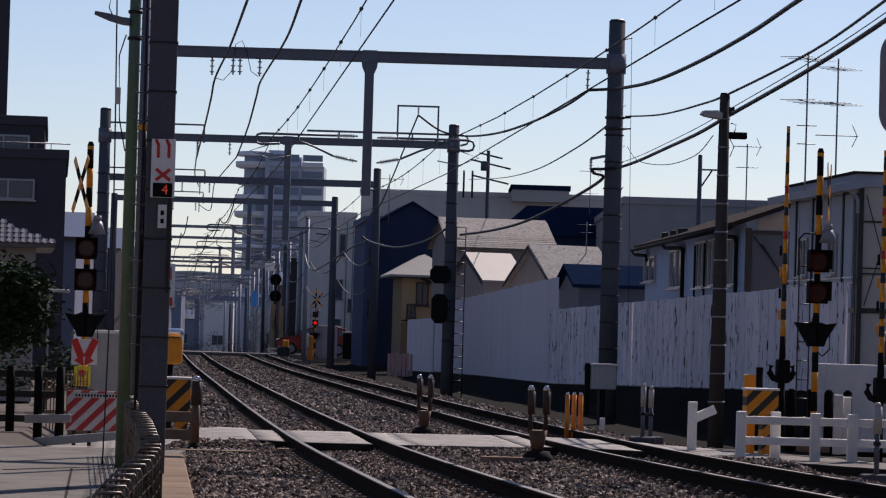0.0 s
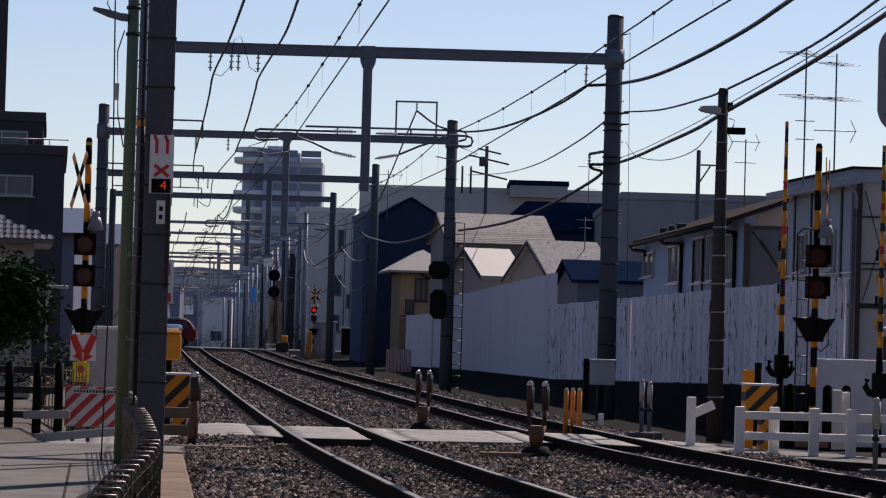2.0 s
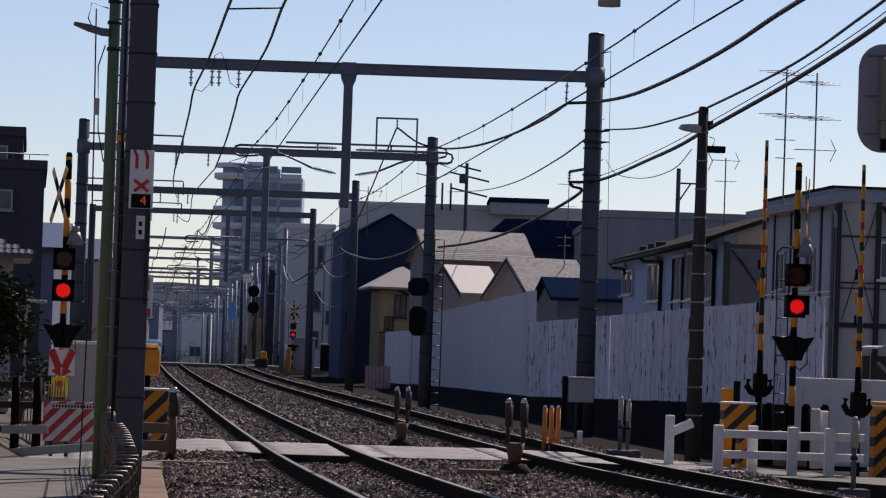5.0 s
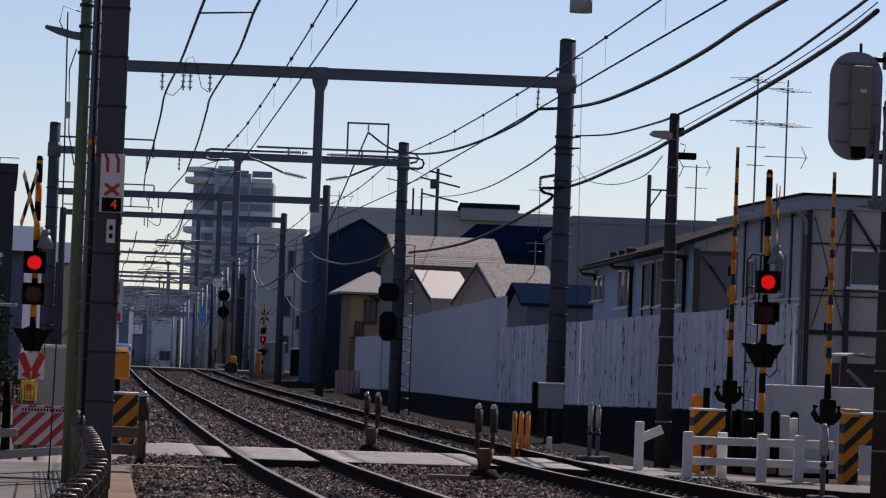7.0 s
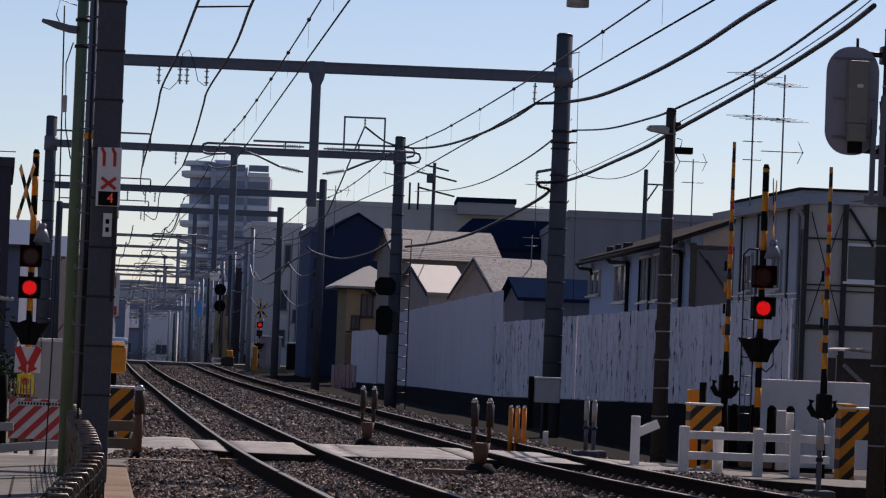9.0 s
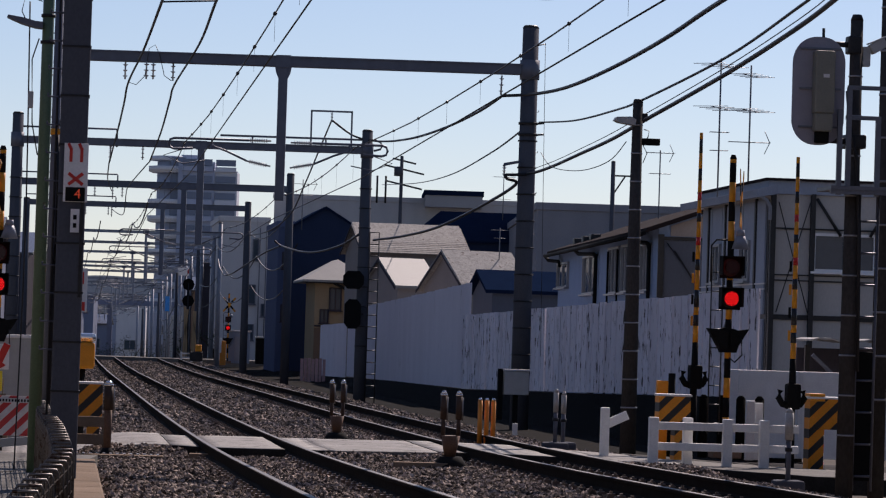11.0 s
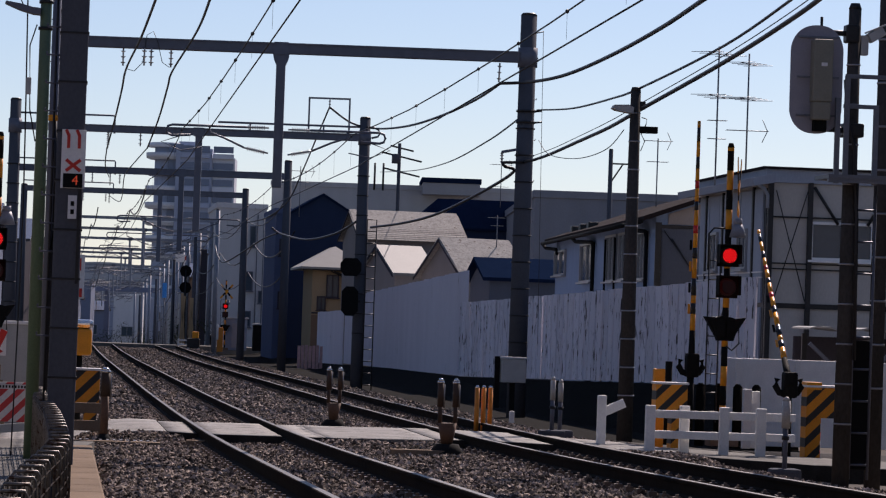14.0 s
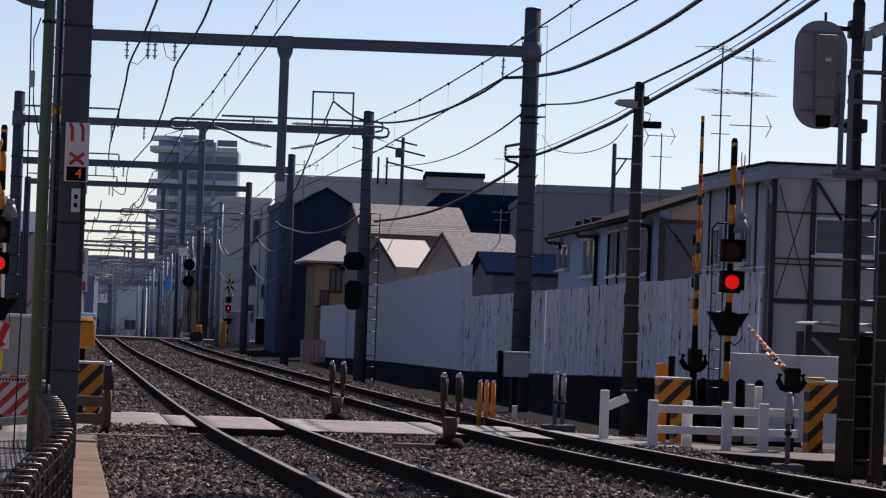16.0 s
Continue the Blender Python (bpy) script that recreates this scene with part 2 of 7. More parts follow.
YS = [-60, -20, 0, 8, 14, 20, 26, 32, 38, 44, 50, 56, 62, 70, 80, 90, 105, 120, 140, 160, 180, 200, 215, 230, 260, 300, 400, 600, 900, 1500, 4000]
sheet("ground", YS, lambda y: [-3000, -400, -80, -30, -14, line_x(y, -4.0), line_x(y, -3.1), line_x(y, -2.0), line_x(y, 1.75), line_x(y, 5.4), line_x(y, 6.3), line_x(y, 12), 30, 80, 400, 3000],
      ground_z, M_GROUND, "bare grey-brown soil reaching to the horizon", "ground")


def bed_z(x, y):
    o = x - line_x(y)
    z = level(y) - 0.175
    edge = max(-1.9 - o, o - 5.4, 0)
    z -= 0.45 * min(edge / 1.1, 1.0)
    if min(abs(o - t) for t in TRACKS) < 0.95:
        z -= 0.022
    gap = max(road_edge(x, False) - y, y - road_edge(x, True)) if 40 < y < 58 else 9
    if min(abs(o - t) for t in TRACKS) > 0.8 and gap < 1.5:
        z += 0.09 * (1 - max(gap, 0) / 1.5) if gap > -0.1 else -0.3
    mid = math.exp(-((o - 1.75) / 0.5) ** 2)
    return z - 0.03 * mid + 0.03 * noise.noise((x * 1.7, y * 1.1, 0)) + 0.012 * noise.noise((x * 9, y * 6, 3))


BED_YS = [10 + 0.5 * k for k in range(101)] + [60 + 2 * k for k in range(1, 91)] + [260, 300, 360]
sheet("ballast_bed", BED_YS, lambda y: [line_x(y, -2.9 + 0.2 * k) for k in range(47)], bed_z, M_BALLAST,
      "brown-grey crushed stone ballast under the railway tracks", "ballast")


def stones(name, count, y0, y1, r0, r1, seed):
    """Loose angular stones strewn over the bed, one joined mesh."""
    rng = np.random.default_rng(seed)
    base = np.array([(1, 0, 0), (-1, 0, 0), (0, 1, 0), (0, -1, 0), (0, 0, 1), (0, 0, -1)], float)
    tri = np.array([(0, 2, 4), (2, 1, 4), (1, 3, 4), (3, 0, 4), (2, 0, 5), (1, 2, 5), (3, 1, 5), (0, 3, 5)])
    ys = y0 + (y1 - y0) * rng.random(count) ** 1.4
    os_ = -2.75 + 9.0 * rng.random(count)
    verts = np.zeros((count, 6, 3))
    keep = []
    for i in range(count):
        y, o = ys[i], os_[i]
        x = line_x(y, o)
        on_rail = min(abs(abs(o - t) - GAUGE / 2) for t in TRACKS) < 0.1
        on_road = road_edge(x, False) - 0.1 < y < road_edge(x, True) + 0.1
        if on_rail or on_road:
            continue
        keep.append(i)
        r = r0 + (r1 - r0) * rng.random()
        a = rng.random() * math.tau
        v = base * r * (0.6 + 0.7 * rng.random((6, 1))) * (1.0, 0.8, 0.62)
        v += rng.normal(0, 0.16 * r, (6, 3))
        c, s = math.cos(a), math.sin(a)
        verts[i, :, 0] = x + v[:, 0] * c - v[:, 1] * s
        verts[i, :, 1] = y + v[:, 0] * s + v[:, 1] * c
        verts[i, :, 2] = bed_z(x, y) + 0.022 * rng.random() + v[:, 2]
    vs = verts[keep].reshape(-1, 3)
    fs = (tri[None] + 6 * np.arange(len(keep))[:, None, None]).reshape(-1, 3)
    me = bpy.data.meshes.new(name)
    me.from_pydata(vs.tolist(), [], fs.tolist())
    me.materials.append(M_STONE_LOOSE)
    return tagged(new(name, me), "loose angular grey-brown ballast stones between the rails", "ballast", kind="stuff")


M_STONE_LOOSE = mat("loose_stone", (0.17, 0.138, 0.116), 0.85, 0, 0.3, 2.0, 30, 0.2)
nd = M_STONE_LOOSE.node_tree
geo, rmp = nd.nodes.new("ShaderNodeNewGeometry"), nd.nodes.new("ShaderNodeMapRange")
rmp.inputs["To Min"].default_value, rmp.inputs["To Max"].default_value = 0.3, 3.2
vm = nd.nodes.new("ShaderNodeVectorMath")
vm.operation = "SCALE"
pb = nd.nodes["Principled BSDF"]
pw = nd.nodes.new("ShaderNodeMath")
pw.operation, pw.inputs[1].default_value = "POWER", 2.2
nd.links.new(geo.outputs["Random Per Island"], pw.inputs[0])
nd.links.new(pw.outputs[0], rmp.inputs[0])
nd.links.new(pb.inputs["Base Color"].links[0].from_socket, vm.inputs[0])
nd.links.new(rmp.outputs[0], vm.inputs["Scale"])
nd.links.new(vm.outputs[0], pb.inputs["Base Color"])
stones("ballast_stones", 150000, 21, 62, 0.018, 0.04, 3)
stones("ballast_stones", 60000, 60, 195, 0.03, 0.06, 4)


def rail_mesh(o, y0, y1, name, parent):
    """Flat-bottomed rail: foot, web and head, along the line."""
    prof = [(-0.062, -0.15), (0.062, -0.15), (0.062, -0.138), (0.01, -0.118), (0.01, -0.04), (0.033, -0.03), (0.033, -0.006), (0.026, 0.0), (-0.026, 0.0), (-0.033, -0.006), (-0.033, -0.03), (-0.01, -0.04), (-0.01, -0.118), (-0.062, -0.138)]
    bm = B()
    ys = [y0]
    while ys[-1] < y1:
        ys.append(min(ys[-1] + (1.5 if ys[-1] < 60 else 4), y1))
    rings = [[bm.verts.new((line_x(y, o) + px, y, level(y) + pz)) for px, pz in prof] for y in ys]
    n = len(prof)
    for a, b in zip(rings, rings[1:]):
        for k in range(n):
            f = bm.faces.new((a[k], a[(k + 1) % n], b[(k + 1) % n], b[k]))
            f.material_index = 1 if k == 7 else 0
    bmesh.ops.recalc_face_normals(bm, faces=bm.faces)
    return part(name, bm, (M_RAIL, M_RAILTOP), parent, "rusty steel rail with a polished head")


for tr in TRACKS:
    track = thing("railway_track", 0, 0, 0, 0, "narrow-gauge railway track, rusty rails on concrete sleepers in ballast", "railway track", "railway tracks")
    for s in (-1, 1):
        rail_mesh(tr + s * (GAUGE / 2 + 0.033), 6, 330, "rail", track)
    sl = B()
    box(sl, (0, 0, 0), (2.0, 0.22, 0.16), bevel=0.015)
    sm = mesh_of("sleeper", sl, M_SLEEPER)
    cv, cf = [], []
    y = 22.0
    while y < 100:
        if not road_edge(line_x(y, tr), False) - 0.3 < y < road_edge(line_x(y, tr), True) + 0.3:
            m = pose(line_x(y, tr), y, level(y) - 0.272, 0, 0, HEAD)
            ob = new("sleeper", sm)
            ob.matrix_world = m
            ob.parent = track
            for s in (-1, 1):
                for k in (-1, 1):
                    cx = s * (GAUGE / 2 + 0.033) + k * 0.105
                    for hx, hy, z0, z1 in ((0.035, 0.05, 0.08, 0.135), (0.014, 0.014, 0.135, 0.155)):
                        b = len(cv)
                        cv += [tuple(m @ Vector((cx + u * hx, w * hy, z))) for z in (z0, z1) for u, w in ((-1, -1), (1, -1), (1, 1), (-1, 1))]
                        cf += [(b, b + 1, b + 5, b + 4), (b + 1, b + 2, b + 6, b + 5), (b + 2, b + 3, b + 7, b + 6), (b + 3, b, b + 4, b + 7), (b + 4, b + 5, b + 6, b + 7)]
        y += 0.62
    me = bpy.data.meshes.new("fastening_rest")
    me.from_pydata(cv, [], cf)
    me.materials.append(M_CLIP)
    ob = tagged(new("fastening_rest", me), "steel rail fastenings on the sleepers", kind="stuff")
    ob.parent = track

# ---- the near crossing ----


def slab(name, x0, x1, zt, th, parent, material, e0=0.0, e1=0.0, ragged=0.0, edge=None):
    """A slab across the road's width between two side positions, worn uneven, running along the line of the rails."""
    bm = B()
    nx, ny = max(2, min(14, int((x1 - x0) / 0.16))), 12
    top = []
    for j in range(ny + 1):
        row = []
        for i in range(nx + 1):
            x = x0 + (x1 - x0) * i / nx
            a, b = road_edge(x, False) + e0, road_edge(x, True) + e1
            if ragged:
                a += ragged * noise.noise((x * 4.3, 1.7, 0)) + ragged * 0.6 * noise.noise((x * 13.0, 4.1, 2))
                b += ragged * noise.noise((x * 3.7, 9.2, 5))
            y = a + (b - a) * j / ny
            xx = x - 0.0833 * (y - 46.5)
            z = (zt(x) if callable(zt) else zt) + 0.012 * noise.noise((xx * 1.1, y * 0.8, 7)) + 0.005 * noise.noise((xx * 5, y * 3, 1))
            row.append(bm.verts.new((xx, y, z)))
        top.append(row)
    for j in range(ny):
        for i in range(nx):
            bm.faces.new((top[j][i], top[j][i + 1], top[j + 1][i + 1], top[j + 1][i])).smooth = True
    rim = top[0][:] + [r[-1] for r in top[1:]] + top[-1][-2::-1] + [r[0] for r in top[-2:0:-1]]
    low = [bm.verts.new((v.co.x, v.co.y, v.co.z - th)) for v in rim]
    for k in range(len(rim)):
        j = (k + 1) % len(rim)
        f = bm.faces.new((low[k], low[j], rim[j], rim[k]))
        f.material_index = 1
    return part(name, bm, (material, edge or M_SHADED_EDGE_JOINT), parent)


crossing = tagged(new("level_crossing_road"), "worn concrete crossing slabs set between and beside the rails", "crossing road", kind="structure")
XC = line_x(46.5)
for tr in TRACKS:
    c = XC + tr
    slab("inner_slab", c - GAUGE / 2 + 0.06, c + GAUGE / 2 - 0.06, 0.03, 0.1, crossing, M_PANEL)
    slab("outer_slab", c - GAUGE / 2 - 0.43, c - GAUGE / 2 - 0.07, 0.03, 0.1, crossing, M_PANEL, 0.0, 0.0)
    slab("outer_slab", c + GAUGE / 2 + 0.07, c + GAUGE / 2 + 0.5, 0.03, 0.1, crossing, M_PANEL, -0.1, 0.0)
slab("asphalt_infill", XC + GAUGE / 2 + 0.506, XC + 3.5 - GAUGE / 2 - 0.436, 0.024, 0.16, crossing, M_PAVE, 0.0, 0.1, 0.3, M_ASPHALT)
xl = XC - GAUGE / 2 - 0.436
slab("asphalt_approach", xl - 2.2, xl, lambda x: 0.026 - 0.2 * (0.5 - 0.5 * math.cos(math.pi * min(1.0, max(0.0, (xl - 0.1 - x) / 1.9)))), 0.2, crossing, M_PAVE, 0.1, 0.5, 0.25, M_ASPHALT)
slab("asphalt_approach", xl - 30.0, xl - 2.2, -0.174, 0.2, crossing, M_PAVE, 0.0, 0.4)
xr = XC + 3.5 + GAUGE / 2 + 0.506
slab("asphalt_approach", xr, xr + 1.0, lambda x: 0.024 - 0.02 * (x - xr), 0.2, crossing, M_PAVE, 0.0, 0.0, 0.4)
slab("asphalt_approach", xr + 1.004, xr + 4.5, lambda x: 0.02 - 0.02 * (x - xr), 0.2, crossing, M_ASPHALT, 0.0, 0.0, 0.25)
slab("tarred_approach", xr + 1.004, xr + 2.6, lambda x: -0.02 - 0.03 * (x - xr), 0.2, crossing, M_TAR, 2.2, 3.5)
slab("tarred_approach", xr + 2.604, xr + 30.0, -0.09, 0.2, crossing, M_TAR, 2.2, 3.5)

# walkway beside the line, with its kerb
bm = B()
prism(bm, [(-14, -0.3), (-2.72, -0.3), (-2.72, 0.12), (-14, 0.12)], 4, 38.0)
single("walkway", bm, M_ASPHALT, "pale worn asphalt footpath beside the railway", "footpath", kind="structure")
for k in range(11):
    bm = B()
    box(bm, (0, 0, 0), (0.3, 0.98, 0.3), bevel=0.02)
    single("kerb", bm, M_KERB, "brownish concrete edging blocks of the footpath", "kerb", kind="structure", m=pose(-1.75 - 0.0833 * (k + 0.2), 24 + k, 0.06, 0, 0, HEAD))

# tarred joints in the footpath
for x0, y0, x1, y1 in ((-3.92, 31.75, -3.16, 33.00), (-2.79, 26.41, -3.37, 32.43)):
    bm = B()
    ln = math.hypot(x1 - x0, y1 - y0)
    box(bm, (0, ln / 2, 0), (0.02, ln, 0.008))
    single("pavement_joint", bm, M_SHADED_EDGE_JOINT, "dark tarred joint in the footpath", "joint", kind="structure", m=pose(x0, y0, 0.122, 0, 0, -math.degrees(math.atan2(x1 - x0, y1 - y0))))

# far crossing road
bm = B()
prism(bm, [(-70, -0.6), (60, -0.6), (60, -0.05), (-70, -0.05)], 191.5, 197)
single("far_road", bm, M_ASPHALT, "asphalt road over the distant crossing", "road", kind="structure", m=pose(0, 0, -0.01))

# bank under the white fence, shade put into its near-black colour
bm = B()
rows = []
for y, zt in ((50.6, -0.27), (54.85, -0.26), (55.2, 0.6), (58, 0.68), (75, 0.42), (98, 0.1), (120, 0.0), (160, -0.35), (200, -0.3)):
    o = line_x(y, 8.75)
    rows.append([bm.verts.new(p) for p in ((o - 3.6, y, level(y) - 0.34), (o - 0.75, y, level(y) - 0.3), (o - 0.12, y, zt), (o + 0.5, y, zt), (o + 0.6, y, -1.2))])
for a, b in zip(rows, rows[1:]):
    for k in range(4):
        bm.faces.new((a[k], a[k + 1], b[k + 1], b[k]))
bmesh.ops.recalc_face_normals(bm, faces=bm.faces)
single("bank", bm, M_EARTH, "near-black retaining bank below the white fence, shade in its colour", "bank", kind="structure")

# ---- white fence of sheets ----
FENCE = thing("sheet_fence", 0, 0, 0, 0, "tall white painted fence of upright sheets with peeling paint", "fence")


def fence_run(y0, y1, z0a, z0b, z1a, z1b, o, w, material, rib, label=""):
    """Upright sheets along the line from y0 to y1; heights run from a to b."""
    n = max(1, round((y1 - y0) / w))
    rng = random.Random(int(y0 * 10))
    for k in range(n):
        ya, yb = y0 + (y1 - y0) * k / n, y0 + (y1 - y0) * (k + 1) / n
        f = (k + 0.5) / n
        zb, zt = z0a + (z0b - z0a) * f, z1a + (z1b - z1a) * f + rng.uniform(-0.012, 0.012)
        bm = B()
        ln = math.hypot(yb - ya, 0.0833 * (yb - ya)) - 0.006
        box(bm, (0, 0, (zt - zb) / 2), (0.03, ln, zt - zb))
        if rib:
            box(bm, (-0.02, ln / 2 - 0.03, (zt - zb) / 2), (0.025, 0.035, zt - zb - 0.01))
        ym = (ya + yb) / 2
        ob = part("fence_sheet", bm, material, FENCE, label)
        ob.matrix_world = pose(line_x(ym, o) + rng.uniform(-0.02, 0.02) * rib, ym, zb, 0, rng.uniform(-0.4, 0.4) * rib, HEAD)


fence_run(56.0, 97.5, 0.72, 0.12, 2.46, 2.16, 8.75, 0.8, M_WHITEFENCE, True)
fence_run(97.5, 139.0, 0.12, -0.12, 3.08, 2.5, 8.95, 1.2, M_WHITEPLAIN, False)
fence_run(139.2, 153.0, -0.2, -0.32, 1.98, 1.92, 8.9, 1.4, M_WHITEPLAIN, False)
for y in np.arange(57, 98, 3.6):
    bm = B()
    cyl(bm, (0, 0, -0.5), (0, 0, 1.5), 0.03, seg=8)
    ob = part("fence_post", bm, M_STEEL, FENCE, "steel post behind the sheets")
    ob.matrix_world = pose(line_x(y, 8.9), y, 0.7)

# ---- buildings ----


def wall_mat(name, c, var=0.1, scale=1.5, streak=0.7, rough=0.8):
    return mat(name, c, rough, 0, var, scale, 30, 0.1, streak=streak)


W_GREY = wall_mat("grey_cladding", (0.33, 0.33, 0.34))
W_SHED = wall_mat("blue_grey_cladding", (0.22, 0.225, 0.25))
W_GREY2 = wall_mat("pale_grey_render", (0.42, 0.42, 0.43))
W_NAVY = wall_mat("navy_siding", (0.023, 0.034, 0.068))
W_BLUE = wall_mat("pale_blue_siding", (0.21, 0.28, 0.41))
W_END = wall_mat("dark_grey_panel", (0.09, 0.1, 0.125))
W_BLUE2 = wall_mat("blue_siding", (0.1, 0.125, 0.21))
W_SIDE = wall_mat("grey_blue_panel", (0.29, 0.32, 0.375))
W_CREAM = wall_mat("cream_panel", (0.47, 0.445, 0.41))
W_BEIGE = wall_mat("beige_render", (0.3, 0.265, 0.245))
W_YELLOW = wall_mat("ochre_render", (0.33, 0.25, 0.155))
W_WHITE = wall_mat("white_render", (0.58, 0.57, 0.57))
W_BROWN = wall_mat("brown_render", (0.2, 0.14, 0.1))
W_DARK = wall_mat("dark_brown_tile", (0.06, 0.055, 0.065))
R_BEIGE = mat("beige_slate", (0.37, 0.345, 0.31), 0.75, 0, 0.4, 5, 14, 0.3, spots=((0.22, 0.19, 0.165), 0.6, 5), odd=0.16)
R_WHITE = mat("pale_roof_sheet", (0.27, 0.265, 0.25), 0.6, 0.0, 0.08, 2, 15, 0.1)
R_NAVY = mat("navy_roof_sheet", (0.008, 0.016, 0.04), 1.0, 0, 0.15, 2, 15, 0.1)
for m in (W_NAVY, R_NAVY):
    m.node_tree.nodes["Principled BSDF"].inputs["Specular IOR Level"].default_value = 0.0
R_TILE = mat("grey_glazed_tile", (0.08, 0.07, 0.068), 0.22, 0, 0.2, 6, 30, 0.2)
R_BROWN = mat("brown_roof_sheet", (0.024, 0.018, 0.018), 0.95, 0.0, 0.2, 3, 20, 0.1)


def window(parent, x, y, z, w, h, rz=0.0, bars=1, paint=None):
    """A framed window set on a wall: frame, panes, sill. rz 0: faces -y; -90: faces -x."""
    f = B()
    loops = [[f.verts.new((sx * (w / 2 + e), y0, sz * (h / 2 + e))) for sx, sz in ((-1, -1), (1, -1), (1, 1), (-1, 1))] for y0 in (-0.05, 0.05) for e in (0.03, -0.03)]
    for i in range(4):
        j = (i + 1) % 4
        for p, q in ((0, 1), (1, 3), (3, 2), (2, 0)):
            f.faces.new((loops[p][i], loops[p][j], loops[q][j], loops[q][i]))
    bmesh.ops.recalc_face_normals(f, faces=f.faces)
    fr = part("window", f, paint or M_FRAME, parent)
    fr.matrix_local = pose(x, y, z, 0, 0, rz)
    for k in range(bars):
        f = B()
        box(f, ((k + 1) * w / (bars + 1) - w / 2, 0, 0), (0.05, 0.08, h - 0.05))
        part("mullion", f, paint or M_FRAME, fr)
    for k in range(bars + 1):
        pw = w / (bars + 1)
        g = B()
        box(g, (-w / 2 + pw * (k + 0.5), 0.02, 0), (pw - 0.03, 0.02, h - 0.03))
        part("pane", g, M_GLASS, fr)
    s = B()
    box(s, (0, -0.06, -h / 2 - 0.05), (w + 0.16, 0.16, 0.05))
    part("sill", s, paint or M_FRAME, fr)
    return fr


def house(label, x, y, z, w, d, h, wall, roof, kind="flat", rise=1.0, over=0.3, rz=HEAD, name="house", category="house"):
    """Front-left corner at x, y, z; w to the right, d ahead, walls h high. kind: flat, gable_x (ridge across), gable_y (ridge ahead), hip, mono."""
    t = thing(name, x, y, z, rz, label, category)
    bm = B()
    if kind == "gable_y":
        prism(bm, [(0, 0), (w, 0), (w, h), (w / 2, h + rise), (0, h)], 0, d)
    elif kind == "gable_x":
        prism(bm, [(0, 0), (d, 0), (d, h), (d / 2, h + rise), (0, h)], 0, -w)
        bmesh.ops.rotate(bm, verts=bm.verts, cent=(0, 0, 0), matrix=Matrix.Rotation(math.pi / 2, 3, "Z"))
    else:
        box(bm, (w / 2, d / 2, h / 2), (w, d, h))
    part("wall", bm, wall, t)
    r = B()
    th = 0.12
    if kind == "flat":
        box(r, (w / 2, d / 2, h + 0.12), (w + 0.16, d + 0.16, 0.3), bevel=0.02)
    elif kind == "gable_y":
        s = rise / (w / 2)
        prism(r, [(-over, h - over * s), (w / 2, h + rise), (w + over, h - over * s), (w + over, h - over * s + th), (w / 2, h + rise + th), (-over, h - over * s + th)], -over, d + over)
    elif kind == "gable_x":
        s = rise / (d / 2)
        prism(r, [(-over, h - over * s), (d / 2, h + rise), (d + over, h - over * s), (d + over, h - over * s + th), (d / 2, h + rise + th), (-over, h - over * s + th)], over, -w - over)
        bmesh.ops.rotate(r, verts=r.verts, cent=(0, 0, 0), matrix=Matrix.Rotation(math.pi / 2, 3, "Z"))
    elif kind == "hip":
        q = [r.verts.new(p) for p in ((-over, -over, h), (w + over, -over, h), (w + over, d + over, h), (-over, d + over, h))]
        lo = [r.verts.new((v.co.x, v.co.y, h - 0.1)) for v in q]
        k = min(w, d) / 2
        a, b = ((k, d / 2, h + rise), (w - k, d / 2, h + rise)) if w > d else ((w / 2, k, h + rise), (w / 2, d - k, h + rise))
        a, b = r.verts.new(a), r.verts.new(b)
        if w > d:
            for f in ((q[0], q[1], b, a), (q[1], q[2], b), (q[2], q[3], a, b), (q[3], q[0], a)):
                r.faces.new(f)
        else:
            for f in ((q[0], q[1], a), (q[1], q[2], b, a), (q[2], q[3], b), (q[3], q[0], a, b)):
                r.faces.new(f)
        r.faces.new(lo[::-1])
        for i in range(4):
            r.faces.new((lo[i], lo[(i + 1) % 4], q[(i + 1) % 4], q[i]))
        bmesh.ops.recalc_face_normals(r, faces=r.faces)
    part("roof", r, roof, t)
    return t


# prefabricated two-storey house beside the road, tall block and lower wing
XA = line_x(76, 12.9)
prefab = house("two-storey prefabricated house with cream panels and dark steel posts", XA, 76, -0.3, 9.0, 8.0, 5.2, W_CREAM, W_SIDE, "flat", name="prefab_house")
wing = house("pale blue two-storey house wing with a brown sloping roof", 7.613, 88.2, -0.3, 5.0, 26.0, 4.75, W_BLUE, R_BROWN, "gable_y", 0.9, 0.36, rz=2.2)
house("long grey flat-roofed warehouse", 7.2, 140, -0.5, 16, 30, 7.3, W_SHED, W_SHED, "flat", rz=0, name="warehouse", category="warehouse")
house("long pale grey industrial building", -5.0, 210, -0.8, 15.2, 30, 10.4, W_GREY2, W_GREY2, "flat", rz=0, name="factory_building", category="building")
house("small plant room on the roof", 4.0, 208, 9.3, 3.4, 8, 0.72, W_GREY, R_NAVY, "flat", rz=0, name="roof_plant_room", category="plant room")
house("beige-roofed house seen above the fence", 0.39, 151.0, -0.40, 4.4, 4.2, 5.59, W_BEIGE, R_BEIGE, "gable_x", 1.15, 0.2, rz=HEAD + 7)
house("house with a pale sheet roof", 1.67, 137.9, -0.30, 1.7, 3.39, 3.8, W_BEIGE, R_WHITE, "gable_x", 1.03, 0.15, rz=HEAD + 18)
house("beige house with a slate gable roof", 4.15, 130.1, -0.30, 2.57, 3.39, 3.73, W_BEIGE, R_BEIGE, "gable_x", 1.29, 0.22, rz=HEAD + 22)
